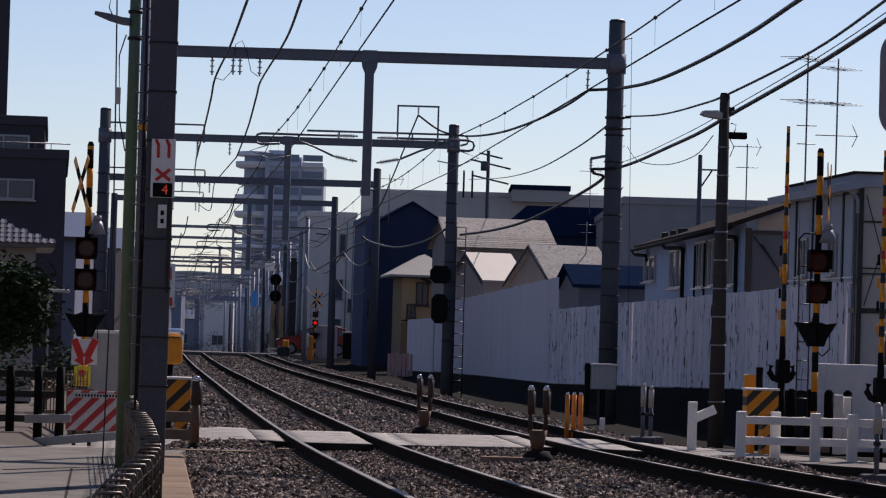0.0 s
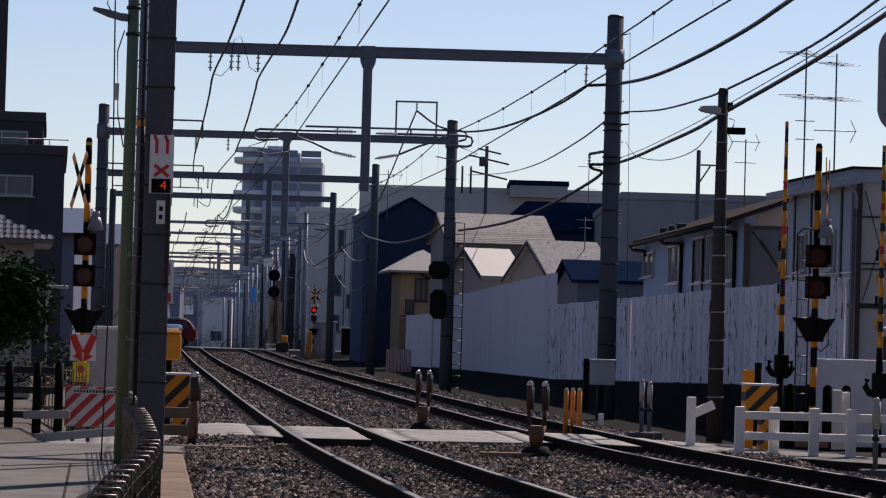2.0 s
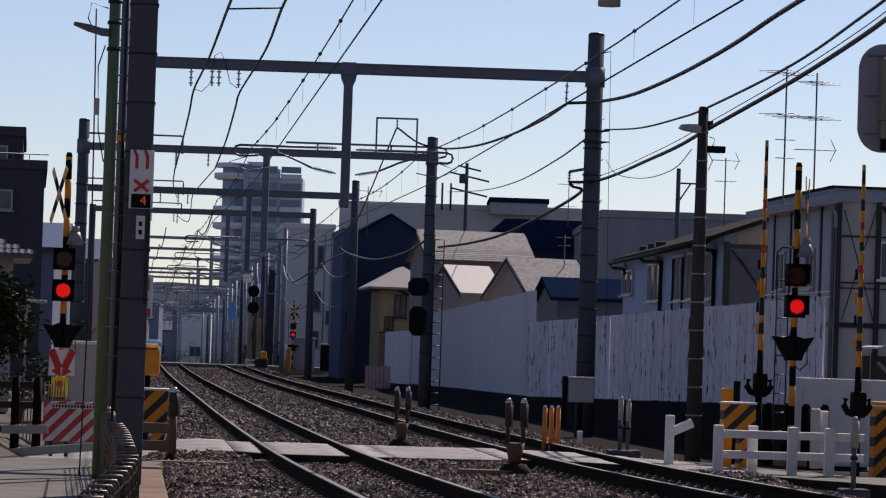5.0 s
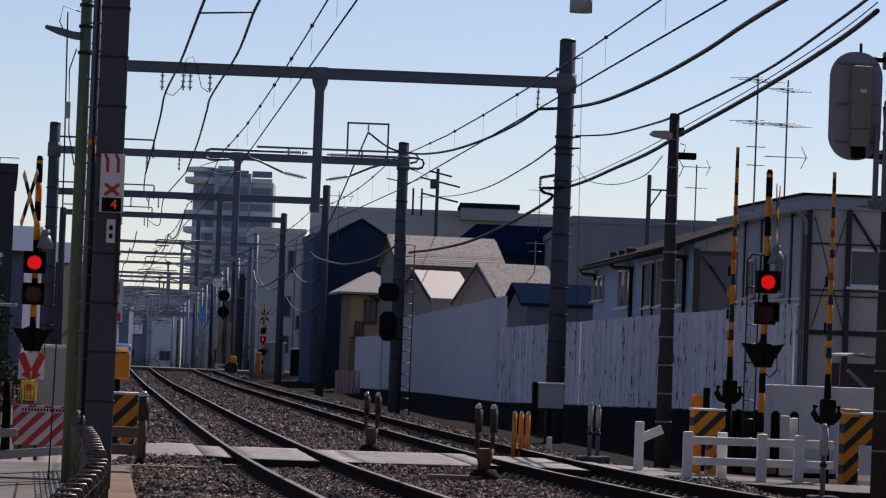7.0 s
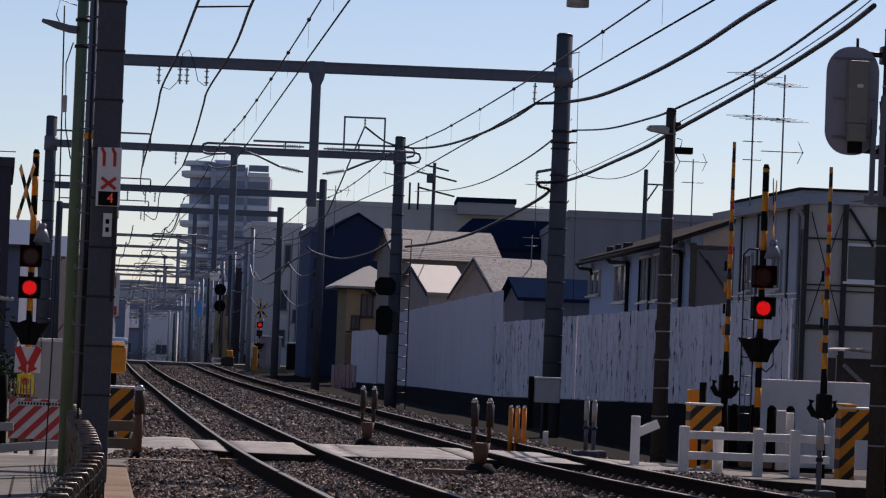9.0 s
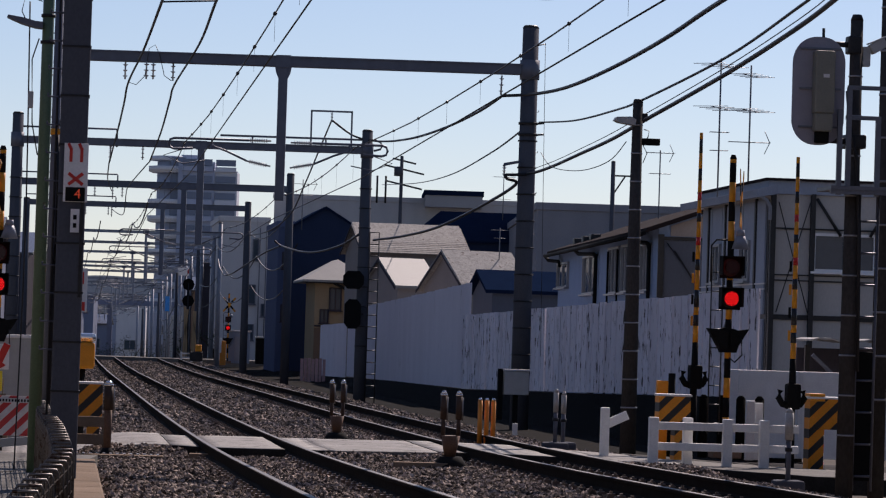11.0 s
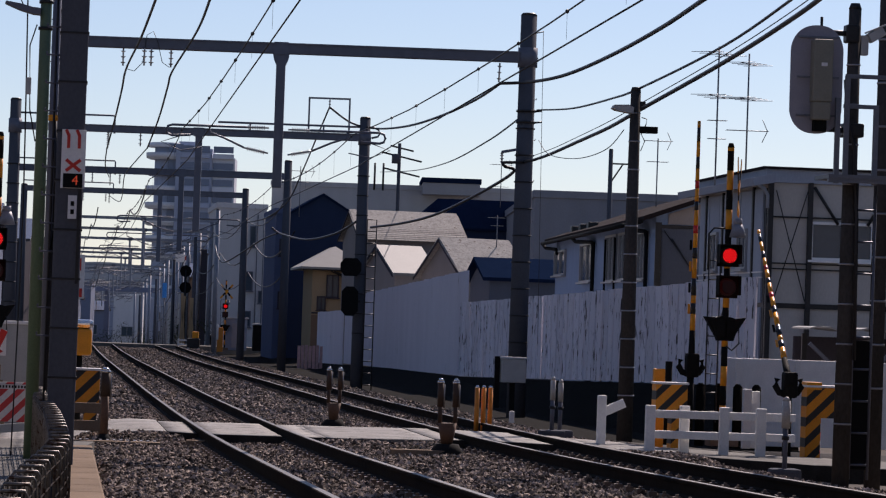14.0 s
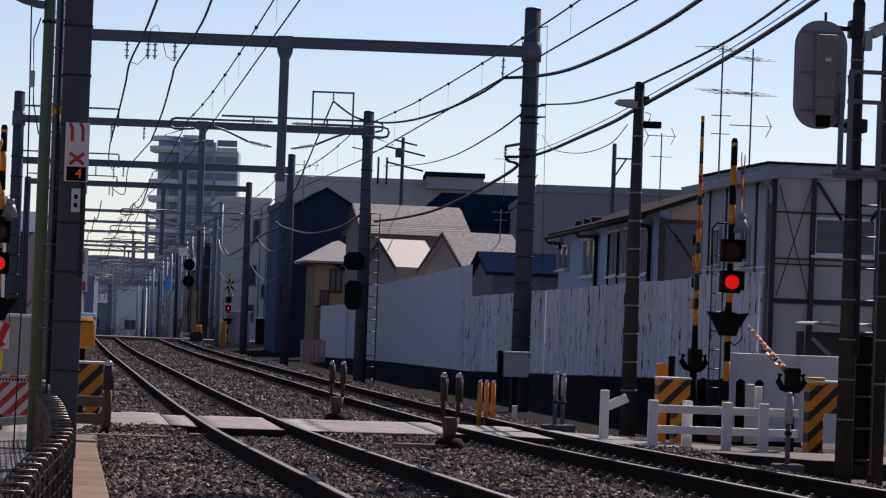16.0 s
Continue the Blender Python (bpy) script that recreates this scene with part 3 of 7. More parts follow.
house("tall navy blue house with a gable", -3.15, 172.1, -0.50, 3.21, 10.32, 7.22, W_NAVY, R_NAVY, "gable_y", 0.97, 0.15)
house("narrow blue-clad annex of the navy house", -3.86, 173.2, -0.50, 0.71, 9.18, 7.28, W_BLUE2, W_BLUE2, "flat")
house("ochre house with a pale hipped roof", -1.84, 162.0, -0.40, 2.20, 6.00, 4.42, W_YELLOW, R_WHITE, "hip", 1.0, 0.6)
house("white three-storey apartment house", -7.95, 204, -0.4, 2.85, 12, 8.35, W_WHITE, W_WHITE, "flat")
house("navy sheet-roofed house behind the gables", 2.75, 165, -0.5, 8.0, 2.6, 6.65, W_NAVY, R_NAVY, "hip", 1.4, 0.2)
house("low house with a navy roof and grey walls", 4.7, 119.9, -0.30, 2.60, 5.6, 3.46, W_END, R_NAVY, "gable_x", 0.68, 0.25)
apt = house("dark brown apartment block with a stepped top", -21.85, 109, -0.4, 10.0, 14, 6.95, W_DARK, W_DARK, "flat", rz=6.3, name="apartment_block", category="apartment block")
house("upper storey of the dark apartment block", -22.6, 110.2, 6.6, 9.9, 10, 1.05, W_DARK, W_DARK, "flat", rz=6.3, name="rooftop_storey", category="apartment block")
house("slim dark high-rise behind the apartment block", -31.9, 180, -0.5, 9.2, 12, 22, W_DARK, W_DARK, "flat", rz=7.2, name="high_rise", category="high-rise")
house("house with a grey glazed tile roof", -14.5, 75, -0.3, 5.75, 5.6, 3.42, W_BEIGE, R_TILE, "hip", 1.3, 0.4, rz=7)

# ---- poles and gantries ----
MOVES = []


def pole(x, y, z0, top, r0, r1, label, material=None, bands=0.0, band_r=0.006, category="utility pole", name="utility_pole", first=1.0):
    t = thing(name, x, y, z0, HEAD, label, category)
    h = top - z0
    bm = B()
    cyl(bm, (0, 0, -0.3), (0, 0, h), r0, r1, 20)
    part("shaft", bm, material or M_CONC, t)
    bm = B()
    cyl(bm, (0, 0, h), (0, 0, h + 0.05), r1 * 1.04, r1 * 0.8, 20)
    part("cap", bm, M_DARK, t)
    k = first
    while bands and k < h - 0.1:
        rr = r0 + (r1 - r0) * k / h
        bm = B()
        cyl(bm, (0, 0, k), (0, 0, k + 0.022), rr + band_r, seg=20)
        part("band", bm, M_BAND, t)
        k += bands
    return t


def steps(t, h0, h1, r, gap, side=1, both=True):
    """Step irons that stick out of a pole, on both sides in turn or on one."""
    k, z = 0, h0
    while z < h1:
        bm = B()
        s = side if k % 2 or not both else -side
        cyl(bm, (s * r * 0.9, 0, z), (s * (r + 0.11), 0, z), 0.008, seg=6)
        cyl(bm, (s * (r + 0.11), 0, z), (s * (r + 0.11), 0, z + 0.03), 0.008, seg=6)
        part("step_iron", bm, M_STEEL, t)
        z += gap
        k += 1


def ladder(t, x, y, z0, z1, w, rung=0.3, r=0.012, material=None):
    m = material or M_STEEL
    for s in (-1, 1):
        bm = B()
        cyl(bm, (x + s * w / 2, y, z0), (x + s * w / 2, y, z1), r, seg=8)
        part("ladder_rail", bm, m, t)
    z = z0 + 0.15
    while z < z1:
        bm = B()
        cyl(bm, (x - w / 2, y, z), (x + w / 2, y, z), r * 0.8, seg=6)
        part("ladder_rung", bm, m, t)
        z += rung


def insulator(bm, a, b, n=6, r=0.06, core=0.018):
    a, b = Vector(a), Vector(b)
    cyl(bm, a, b, core, seg=8)
    for k in range(n):
        p = a + (b - a) * (0.18 + 0.64 * k / max(1, n - 1))
        d = (b - a).normalized()
        cyl(bm, p - d * 0.012, p + d * 0.012, r, r * 0.55, 12)
    return bm


def arm(t, x, z, length, side):
    """Swivelling bracket: top tube with insulator, slanting strut with insulator, rounded end. side -1: to the left."""
    e = x + side * length
    bm = B()
    pts = [(x + side * 0.55, 0, z)] + [(e - side * 0.12, 0, z), (e - side * 0.03, 0, z - 0.03), (e, 0, z - 0.11), (e - side * 0.03, 0, z - 0.19), (e - side * 0.12, 0, z - 0.22), (e - side * 0.5, 0, z - 0.2)]
    path_tube(bm, pts, 0.026, 8)
    part("bracket_tube", bm, M_STEEL, t)
    bm = B()
    path_tube(bm, [(x + side * 0.6, 0, z - 0.42), (x + side * 1.0, 0, z - 0.24), (x + side * 1.3, 0, z - 0.14), (x + side * 1.32, 0, z)], 0.022, 8)
    part("strut", bm, M_STEEL, t)
    for za, zb in ((z, z), (z - 0.52, z - 0.42)):
        bm = B()
        insulator(bm, (x + side * 0.1, 0, za), (x + side * 0.62, 0, zb), 8, 0.05)
        part("insulator", bm, M_INSUL, t, "pale ribbed porcelain insulator")
    bm = B()
    path_tube(bm, [(e - side * 0.3, 0, z - 0.22), (e + side * 0.1, 0, z - 0.36), (e - side * 0.3, 0, z - 0.52), (e - side * 0.75, 0, z - 0.44)], 0.014, 6)
    part("registration_arm", bm, M_STEEL, t)


def gantry(y, xl, xr, zb, tl, tr, rl, rr, post_x=None, post_bottom=4.25, arms=True, detail=True, lx=None, hh=0.24, steel=None, pw=0.19):
    """Overhead line gantry: two poles, a beam, a hanging post with brackets for both tracks."""
    t = thing("overhead_gantry", 0, y, 0, 0, "grey steel overhead-line gantry on two concrete poles", "gantry", "overhead gantries")
    z0 = level(y) - 0.5
    for x, top, r in ((xl, tl, rl), (xr, tr, rr)):
        bm = B()
        cyl(bm, (x, 0, z0), (x, 0, top), r * 1.12, r * 0.95, 20)
        part("pole", bm, steel or M_CONC, t, "round weathered pole")
        bm = B()
        cyl(bm, (x, 0, top), (x, 0, top + 0.05), r, r * 0.75, 20)
        part("pole_cap", bm, M_DARK, t)
        if detail:
            for k in range(9):
                bm = B()
                zz = 1.2 + k * 0.55
                cyl(bm, (x, 0, zz), (x, 0, zz + 0.03), r * 1.1 + 0.008, seg=20)
                part("pole_band", bm, M_DARK, t)
            bm = B()
            cyl(bm, (x, 0, zb - 0.2), (x, 0, zb + 0.2), r * 1.16, seg=20)
            part("clamp", bm, M_STEEL, t)
    bm = B()
    box(bm, ((xl + xr) / 2, 0, zb), (xr - xl, 0.2, hh), bevel=0.02)
    box(bm, ((xl + xr) / 2, 0, zb + hh / 2 - 0.01), (xr - xl - 0.3, 0.26, 0.03))
    part("beam", bm, steel or M_STEEL, t)
    if post_x is not None:
        bm = B()
        box(bm, (post_x, 0, (zb + post_bottom) / 2), (pw, pw, zb - post_bottom), bevel=0.015)
        part("hanging_post", bm, steel or M_STEEL, t)
        bm = B()
        for s in (-1, 1) if detail and arms else ():
            prism(bm, [(post_x + s * 0.09, zb - 0.1), (post_x + s * 0.17, zb - 0.1), (post_x + s * 0.15, zb - 0.22), (post_x + s * 0.09, zb - 0.36)], -0.1, 0.1)
        box(bm, (post_x, 0, zb), (0.3, 0.24, hh + 0.04))
        part("post_bracket", bm, M_STEEL, t)
        if arms:
            arm(t, post_x - 0.1, post_bottom + 1.22, 2.2, -1)
            arm(t, post_x + 0.1, post_bottom + 1.2, 2.1, 1)
    if lx:
        for x in lx:
            bm = B()
            insulator(bm, (x, 0, zb - hh / 2), (x, 0, zb - hh / 2 - 0.36), 3, 0.055)
            part("hanging_insulator", bm, M_INSUL, t)
    return t


# paler, bluer steel for the far gantries: haze mixed into the colour
M_STEEL_HAZY = mat("hazy_pale_steel", (0.27, 0.285, 0.32), 0.5, 0.2, 0.2, 6, 60, 0.05)
M_STEEL_DK = mat("grey_painted_steel", (0.16, 0.17, 0.19), 0.5, 0.3, 0.2, 6, 60, 0.05)
g1 = gantry(72, -6.15, 3.45, 7.08, 7.6, 7.95, 0.16, 0.175, -1.62, 4.22, lx=(-4.86, -3.88), hh=0.22)
g2 = gantry(98, -9.55, 0.21, 6.68, 7.4, 7.22, 0.16, 0.155, -4.42, 3.9, False, lx=(-6.95, -6.05), hh=0.2)
g3 = gantry(128, -12.4, -2.48, 6.75, 7.2, 7.3, 0.15, 0.145, -6.35, 3.9, True, False, lx=(-9.6, -8.6))
g4 = gantry(155, -14.6, -4.84, 6.95, 7.1, 7.22, 0.15, 0.15, -8.6, 3.9, True, False, lx=(-12.0, -11.0))
GANTRIES = ((187, 6.65), (205, 6.5), (222, 6.3), (241, 6.0), (251, 5.9), (262, 5.75), (285, 5.5), (297, 5.35), (310, 5.2), (340, 4.8), (355, 4.6), (370, 4.4), (405, 4.0), (440, 3.6), (480, 3.2), (525, 2.8), (580, 2.4))
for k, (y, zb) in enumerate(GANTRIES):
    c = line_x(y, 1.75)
    gantry(y, c - 4.9 - 0.5 * (k % 3 == 1), c + (4.15 if k == 0 else 4.6), zb, zb + 0.5, zb + 0.6, 0.12, 0.12, c + 0.2 + 0.5 * (k % 2), zb - 2.7 + 0.4 * (k % 3), y < 420, False, None, 0.15, M_STEEL_HAZY, 0.12)
for y in (205, 242, 285, 340):
    pole(line_x(y, 5.45), y, level(y) - 0.4, 6.3 + level(y), 0.13, 0.1, "weathered concrete line pole beside the far track")
steps(g1, 1.6, 7.6, 0.0, 0.42)
for ob in [o for o in g1.children if o.name.startswith("step_iron")]:
    ob.matrix_local = pose(3.45, 0, 0) @ pose(0.1, 0, 0)
for g, x, z, l in ((g2, -9.55, 7.05, 2.75), (g3, -12.4, 7.1, 3.6), (g4, -14.6, 7.3, 3.9)):
    bm = B()
    path_tube(bm, [(x, 0, z), (x + l, 0, z), (x + l + 0.02, 0, z - 0.05), (x + l + 0.02, 0, z - 0.5)], 0.03, 6)
    part("drop_arm", bm, M_STEEL, g)
    bm = B()
    insulator(bm, (x + l - 0.15, 0, z - 0.4), (x + l - 0.15, 0, z - 0.9), 4, 0.05)
    part("hanging_insulator", bm, M_INSUL, g)
bm = B()
for dx in (0.0, 0.14):
    insulator(bm, (-4.42 + dx, -0.12, 6.98), (-4.42 + dx, -0.12, 6.62), 3, 0.06)
part("switch_insulator", bm, M_INSUL, g1)
bm = B()
path_tube(bm, [(-4.8, -0.12, 6.55), (-4.62, -0.12, 6.5), (-4.45, -0.12, 6.68), (-4.38, -0.12, 7.25), (-4.25, -0.12, 7.33), (-4.15, -0.12, 7.1), (-4.05, -0.12, 6.7), (-3.9, -0.12, 6.6)], 0.008, 5)
part("jumper_cable", bm, M_WIRE, g1)
bm = B()
path_tube(bm, [(3.29, -0.2, 5.08), (3.27, -0.2, 5.17), (2.98, -0.2, 5.11), (2.98, -0.2, 5.07)], 0.035, 6)
part("cable_bracket", bm, M_STEEL, g1)
bm = B()
insulator(bm, (2.98, -0.2, 5.07), (2.98, -0.2, 4.87), 3, 0.045)
part("bracket_insulator", bm, M_INSUL, g1)
bm = B()
insulator(bm, (2.88, 0, 6.95), (2.87, 0, 6.55), 3, 0.05)
part("hanging_insulator", bm, M_INSUL, g1)
bm = B()
cyl(bm, (3.46, -0.1, 7.55), (3.76, -0.1, 7.62), 0.012, seg=6)
cyl(bm, (3.75, -0.1, 7.64), (3.85, -0.1, 1.2), 0.006, seg=5)
part("earth_wire", bm, M_WIRE, g1)
for z in (5.95, 5.72):
    bm = B()
    cyl(bm, (3.45, -0.02, z), (3.45, -0.02, z + 0.05), 0.2, seg=16)
    cyl(bm, (3.6, -0.05, z + 0.02), (3.78, -0.05, z + 0.04), 0.02, seg=6)
    part("cable_clamp", bm, M_DARK, g1)
# frame on the second beam that lifts the feeder
bm = B()
for x in (-1.37, -0.24):
    box(bm, (x, 0, 7.2), (0.05, 0.05, 1.12))
box(bm, (-0.805, 0, 7.75), (1.18, 0.05, 0.05))
part("lifting_frame", bm, M_STEEL, g2)
bm = B()
path_tube(bm, [(-3.9, 0, 6.98), (0.45, 0, 6.98), (0.58, 0, 6.93), (0.64, 0, 6.83), (0.58, 0, 6.73), (0.4, 0, 6.68)], 0.03, 8)
for x in (-3.0, -0.95):
    box(bm, (x, 0, 6.85), (0.05, 0.05, 0.2))
part("upper_tube", bm, M_STEEL, g2)
bm = B()
insulator(bm, (-0.8, 0, 7.72), (-0.8, 0, 7.45), 3, 0.04)
part("hanging_insulator", bm, M_INSUL, g2)
ladder(g2, 0.5, -0.1, level(98) - 0.3, 4.4, 0.26, 0.33, 0.017, M_DARK)

# signals on the second gantry's pole, seen from behind
for z, w, h in ((3.05, 0.58, 0.5), (2.1, 0.46, 0.82)):
    t = thing("railway_signal", -0.05, 97.55, z, HEAD, "black railway signal head on the gantry pole seen from behind", "railway signal")
    bm = B()
    prism(bm, [(-w / 2 + 0.12, -h / 2), (w / 2 - 0.12, -h / 2), (w / 2, -h / 2 + 0.14), (w / 2, h / 2 - 0.14), (w / 2 - 0.12, h / 2), (-w / 2 + 0.12, h / 2), (-w / 2, h / 2 - 0.14), (-w / 2, -h / 2 + 0.14)], -0.02, 0.02)
    part("background_plate", bm, M_BLACK, t)
    bm = B()
    box(bm, (0, 0.12, 0), (w * 0.5, 0.2, h * 0.7), bevel=0.02)
    part("housing", bm, M_BLACK, t)
    bm = B()
    box(bm, (0.15, 0.1, 0), (0.3, 0.06, 0.06))
    part("bracket", bm, M_DARK, t)

# ---- the dark square pole by the footpath with its speed board ----
t = thing("catenary_pole", -2.445, 30, 0.1, HEAD, "tall dark square concrete pole with steel straps beside the footpath", "utility pole")
bm = B()
box(bm, (0, 0, 4.0), (0.235, 0.235, 8.4), bevel=0.02)
part("shaft", bm, M_CONC, t)
for k in range(14):
    bm = B()
    box(bm, (0, 0, 0.85 + 0.42 * k), (0.25, 0.25, 0.018), bevel=0.004)
    part("strap", bm, M_DARK, t)
bm = B()
cyl(bm, (-0.15, 0.02, 0.2), (-0.15, 0.02, 6), 0.012, seg=6)
part("earth_cable", bm, M_WIRE, t)
steps(t, 1.2, 6.0, 0.12, 0.24, -1, False)
bm = B()
box(bm, (0.09, -0.13, 2.1), (0.025, 0.02, 0.9))
part("conduit", bm, M_DARK, t)

t = thing("speed_board", -2.405, 29.85, 2.56, HEAD, "white board with red marks and a black figure panel", "sign")
bm = B()
box(bm, (0, 0, 0.25), (0.205, 0.012, 0.5), bevel=0.004)
part("plate", bm, M_WHITE, t)
bm = B()
box(bm, (0, -0.008, 0.065), (0.165, 0.008, 0.12))
part("number_panel", bm, M_BLACK, t)
for s in (-1, 1):
    bm = B()
    box(bm, (s * 0.045, -0.009, 0.40), (0.026, 0.005, 0.12))
    box(bm, (s * 0.045 - 0.013, -0.009, 0.475), (0.026, 0.005, 0.05), ry=-25)
    part("red_mark", bm, M_REDPAINT, t)
    bm = B()
    box(bm, (0, -0.009 - 0.003 * (s + 1), 0.195), (0.028, 0.004, 0.155), ry=52 * s)
    part("red_cross_bar", bm, M_REDPAINT, t)
cu = bpy.data.curves.new("figure", "FONT")
cu.body, cu.size, cu.align_x, cu.align_y, cu.extrude = "4", 0.115, "CENTER", "CENTER", 0.002
tmp = bpy.data.objects.new("figure", cu)
me = bpy.data.meshes.new_from_object(tmp)
bpy.data.objects.remove(tmp)
me.materials.append(M_AMBER)
fig = new("figure", me)
fig.parent = t
fig.matrix_local = pose(0.02, -0.016, 0.065, 90, 0, 0)
t = thing("pole_plate", -2.40, 29.85, 2.3, HEAD, "small pale number plate strapped to the dark pole", "sign")
bm = B()
box(bm, (0, 0, 0.1), (0.075, 0.012, 0.2), bevel=0.003)
part("plate", bm, M_WHITE, t)
for z in (0.06, 0.13):
    bm = B()
    box(bm, (0, -0.008, z), (0.03, 0.004, 0.04))
    part("writing_bar", bm, M_BLACK, t)

# green lamp post by the footpath
t = thing("street_lamp", -2.965, 33, 0.1, HEAD, "slim green painted street lamp post beside the footpath", "street lamp")
bm = B()
cyl(bm, (0, 0, 0), (0, 0, 6.5), 0.062, 0.05, 16)
part("post", bm, M_GREEN, t)
bm = B()
prism(bm, [(-0.05, 4.19), (-0.12, 4.195), (-0.25, 4.23), (-0.385, 4.285), (-0.375, 4.305), (-0.24, 4.285), (-0.12, 4.255), (-0.05, 4.25)], -0.1, 0.1)
part("lamp_head", bm, M_STEEL, t)
for z in (4.05, 4.3, 4.5):
    bm = B()
    cyl(bm, (0, 0, z), (0, 0, z + 0.03), 0.068, seg=16)
    part("band", bm, M_DARK, t)
bm = B()
path_tube(bm, [(-0.06, 0, 4.45), (-0.22, 0, 4.5), (-0.25, 0, 4.35), (-0.2, 0, 4.25)], 0.006)
path_tube(bm, [(-0.06, 0, 3.0), (-0.12, 0, 3.3), (-0.14, 0, 3.9), (-0.08, 0, 4.1)], 0.007)
part("lamp_cable", bm, M_WIRE, t)
bm = B()
box(bm, (-0.14, 0, 3.52), (0.05, 0.05, 0.16), bevel=0.01)
part("fuse_box", bm, M_GREYBOX, t)
t = thing("steel_pole", -3.123, 36, 0.1, HEAD, "slim dark blue-grey steel pole behind the green lamp post", "utility pole")
bm = B()
cyl(bm, (0, 0, -0.3), (0, 0, 6.3), 0.048, 0.042, 16)
part("shaft", bm, M_STEEL, t)
for k in range(9):
    bm = B()
    cyl(bm, (0.03, 0, 1.0 + 0.5 * k), (0.15, 0, 1.0 + 0.5 * k), 0.014, seg=6)
    part("side_arm", bm, M_DARK, t)
bm = B()
path_tube(bm, [(0.02, -0.05, 0.4), (0.03, -0.05, 1.8), (0.05, -0.05, 2.8), (0.02, -0.05, 3.4)], 0.022, 6)
part("cable_bundle", bm, M_WIRE, t)
bm = B()
cyl(bm, (0.0, -0.05, 3.36), (0.0, -0.05, 3.42), 0.055, seg=12)
part("marker_ring", bm, M_YELLOW, t, "yellow marker ring")
t = thing("speed_board", -5.269, 60, 2.478, HEAD, "narrow white board with a red cross beside the line", "sign")
bm = B()
box(bm, (0, 0, 0), (0.16, 0.02, 0.5), bevel=0.004)
part("plate", bm, M_WHITE, t)
for k in (-1, 1):
    bm = B()
    box(bm, (0, -0.014 - 0.003 * k, -0.02), (0.025, 0.004, 0.16), ry=40 * k)
    part("red_cross_bar", bm, M_REDPAINT, t)
bm = B()
box(bm, (0, -0.014, -0.18), (0.11, 0.006, 0.1))
part("red_panel", bm, M_REDPAINT, t)
bm = B()
cyl(bm, (0, 0.05, -2.3), (0, 0.05, 0.3), 0.03, seg=8)
part("post", bm, M_STEEL, t)
g0 = gantry(40, -3.42, 6.3, 6.15, 6.6, 6.6, 0.085, 0.09)
steps(g0, 1.0, 6.0, 0.085, 0.24)
for ob in [o for o in g0.children if o.name.startswith("step_iron")]:
    ob.matrix_local = pose(-3.42, 0, 0)
bm = B()
cyl(bm, (2.05, 0, 5.42), (2.05, 0, 5.62), 0.13, seg=20)
cyl(bm, (2.05, 0, 5.6), (2.05, 0, 6.05), 0.03, seg=8)
part("hanging_lamp", bm, M_GREYBOX, g0, "grey drum lamp hung from the beam")
t = thing("speed_board", -5.62, 71.8, 1.9, HEAD, "small white board with red marks on the far pole", "sign")
bm = B()
box(bm, (0, 0, 0.35), (0.3, 0.02, 0.9), bevel=0.005)
part("plate", bm, M_WHITE, t)
bm = B()
box(bm, (-0.05, -0.014, 0.6), (0.035, 0.006, 0.25))
box(bm, (0.06, -0.014, 0.6), (0.035, 0.006, 0.25))
part("red_mark", bm, M_REDPAINT, t)
bm = B()
box(bm, (0, -0.014, 0.02), (0.22, 0.006, 0.18))
part("red_mark", bm, M_REDPAINT, t)

# lamp pole beside the crossing
t = pole(4.12, 52, 0.0, 5.1, 0.125, 0.075, "dark concrete pole with bright straps carrying a crossing lamp", M_CONC_DARK, 0.42, first=0.55, name="lamp_pole", category="lamp pole")
bm = B()
prism(bm, [(-0.36, 4.82), (-0.3, 4.79), (-0.05, 4.75), (-0.04, 4.84), (-0.12, 4.88), (-0.33, 4.87)], -0.14, 0.1)
part("floodlight", bm, M_GREYBOX, t, "pale grey floodlight head")
bm = B()
box(bm, (0.2, 0, 4.52), (0.28, 0.14, 0.1), bevel=0.01)
part("junction_box", bm, M_BLACK, t)
bm = B()
box(bm, (0.1, 0, 4.88), (0.09, 0.12, 0.12), bevel=0.01)
part("cable_clamp", bm, M_DARK, t)
bm = B()
path_tube(bm, [(0.09, -0.05, 4.7), (0.17, -0.05, 4.68), (0.16, -0.05, 4.6), (0.09, -0.05, 4.45), (0.15, -0.05, 4.35), (0.09, -0.05, 4.2)], 0.008)
part("loose_cable", bm, M_WIRE, t)

# ---- level crossing signals and barriers ----


def banded(bm_y, bm_k, x, y, z0, z1, r, step, k0=0):
    z, k = z0, k0
    while z < z1 - 0.01:
        zz = min(z + step, z1)
        cyl(bm_y if k % 2 else bm_k, (x, y, z), (x, y, zz), r, seg=14)
        z, k = zz, k + 1


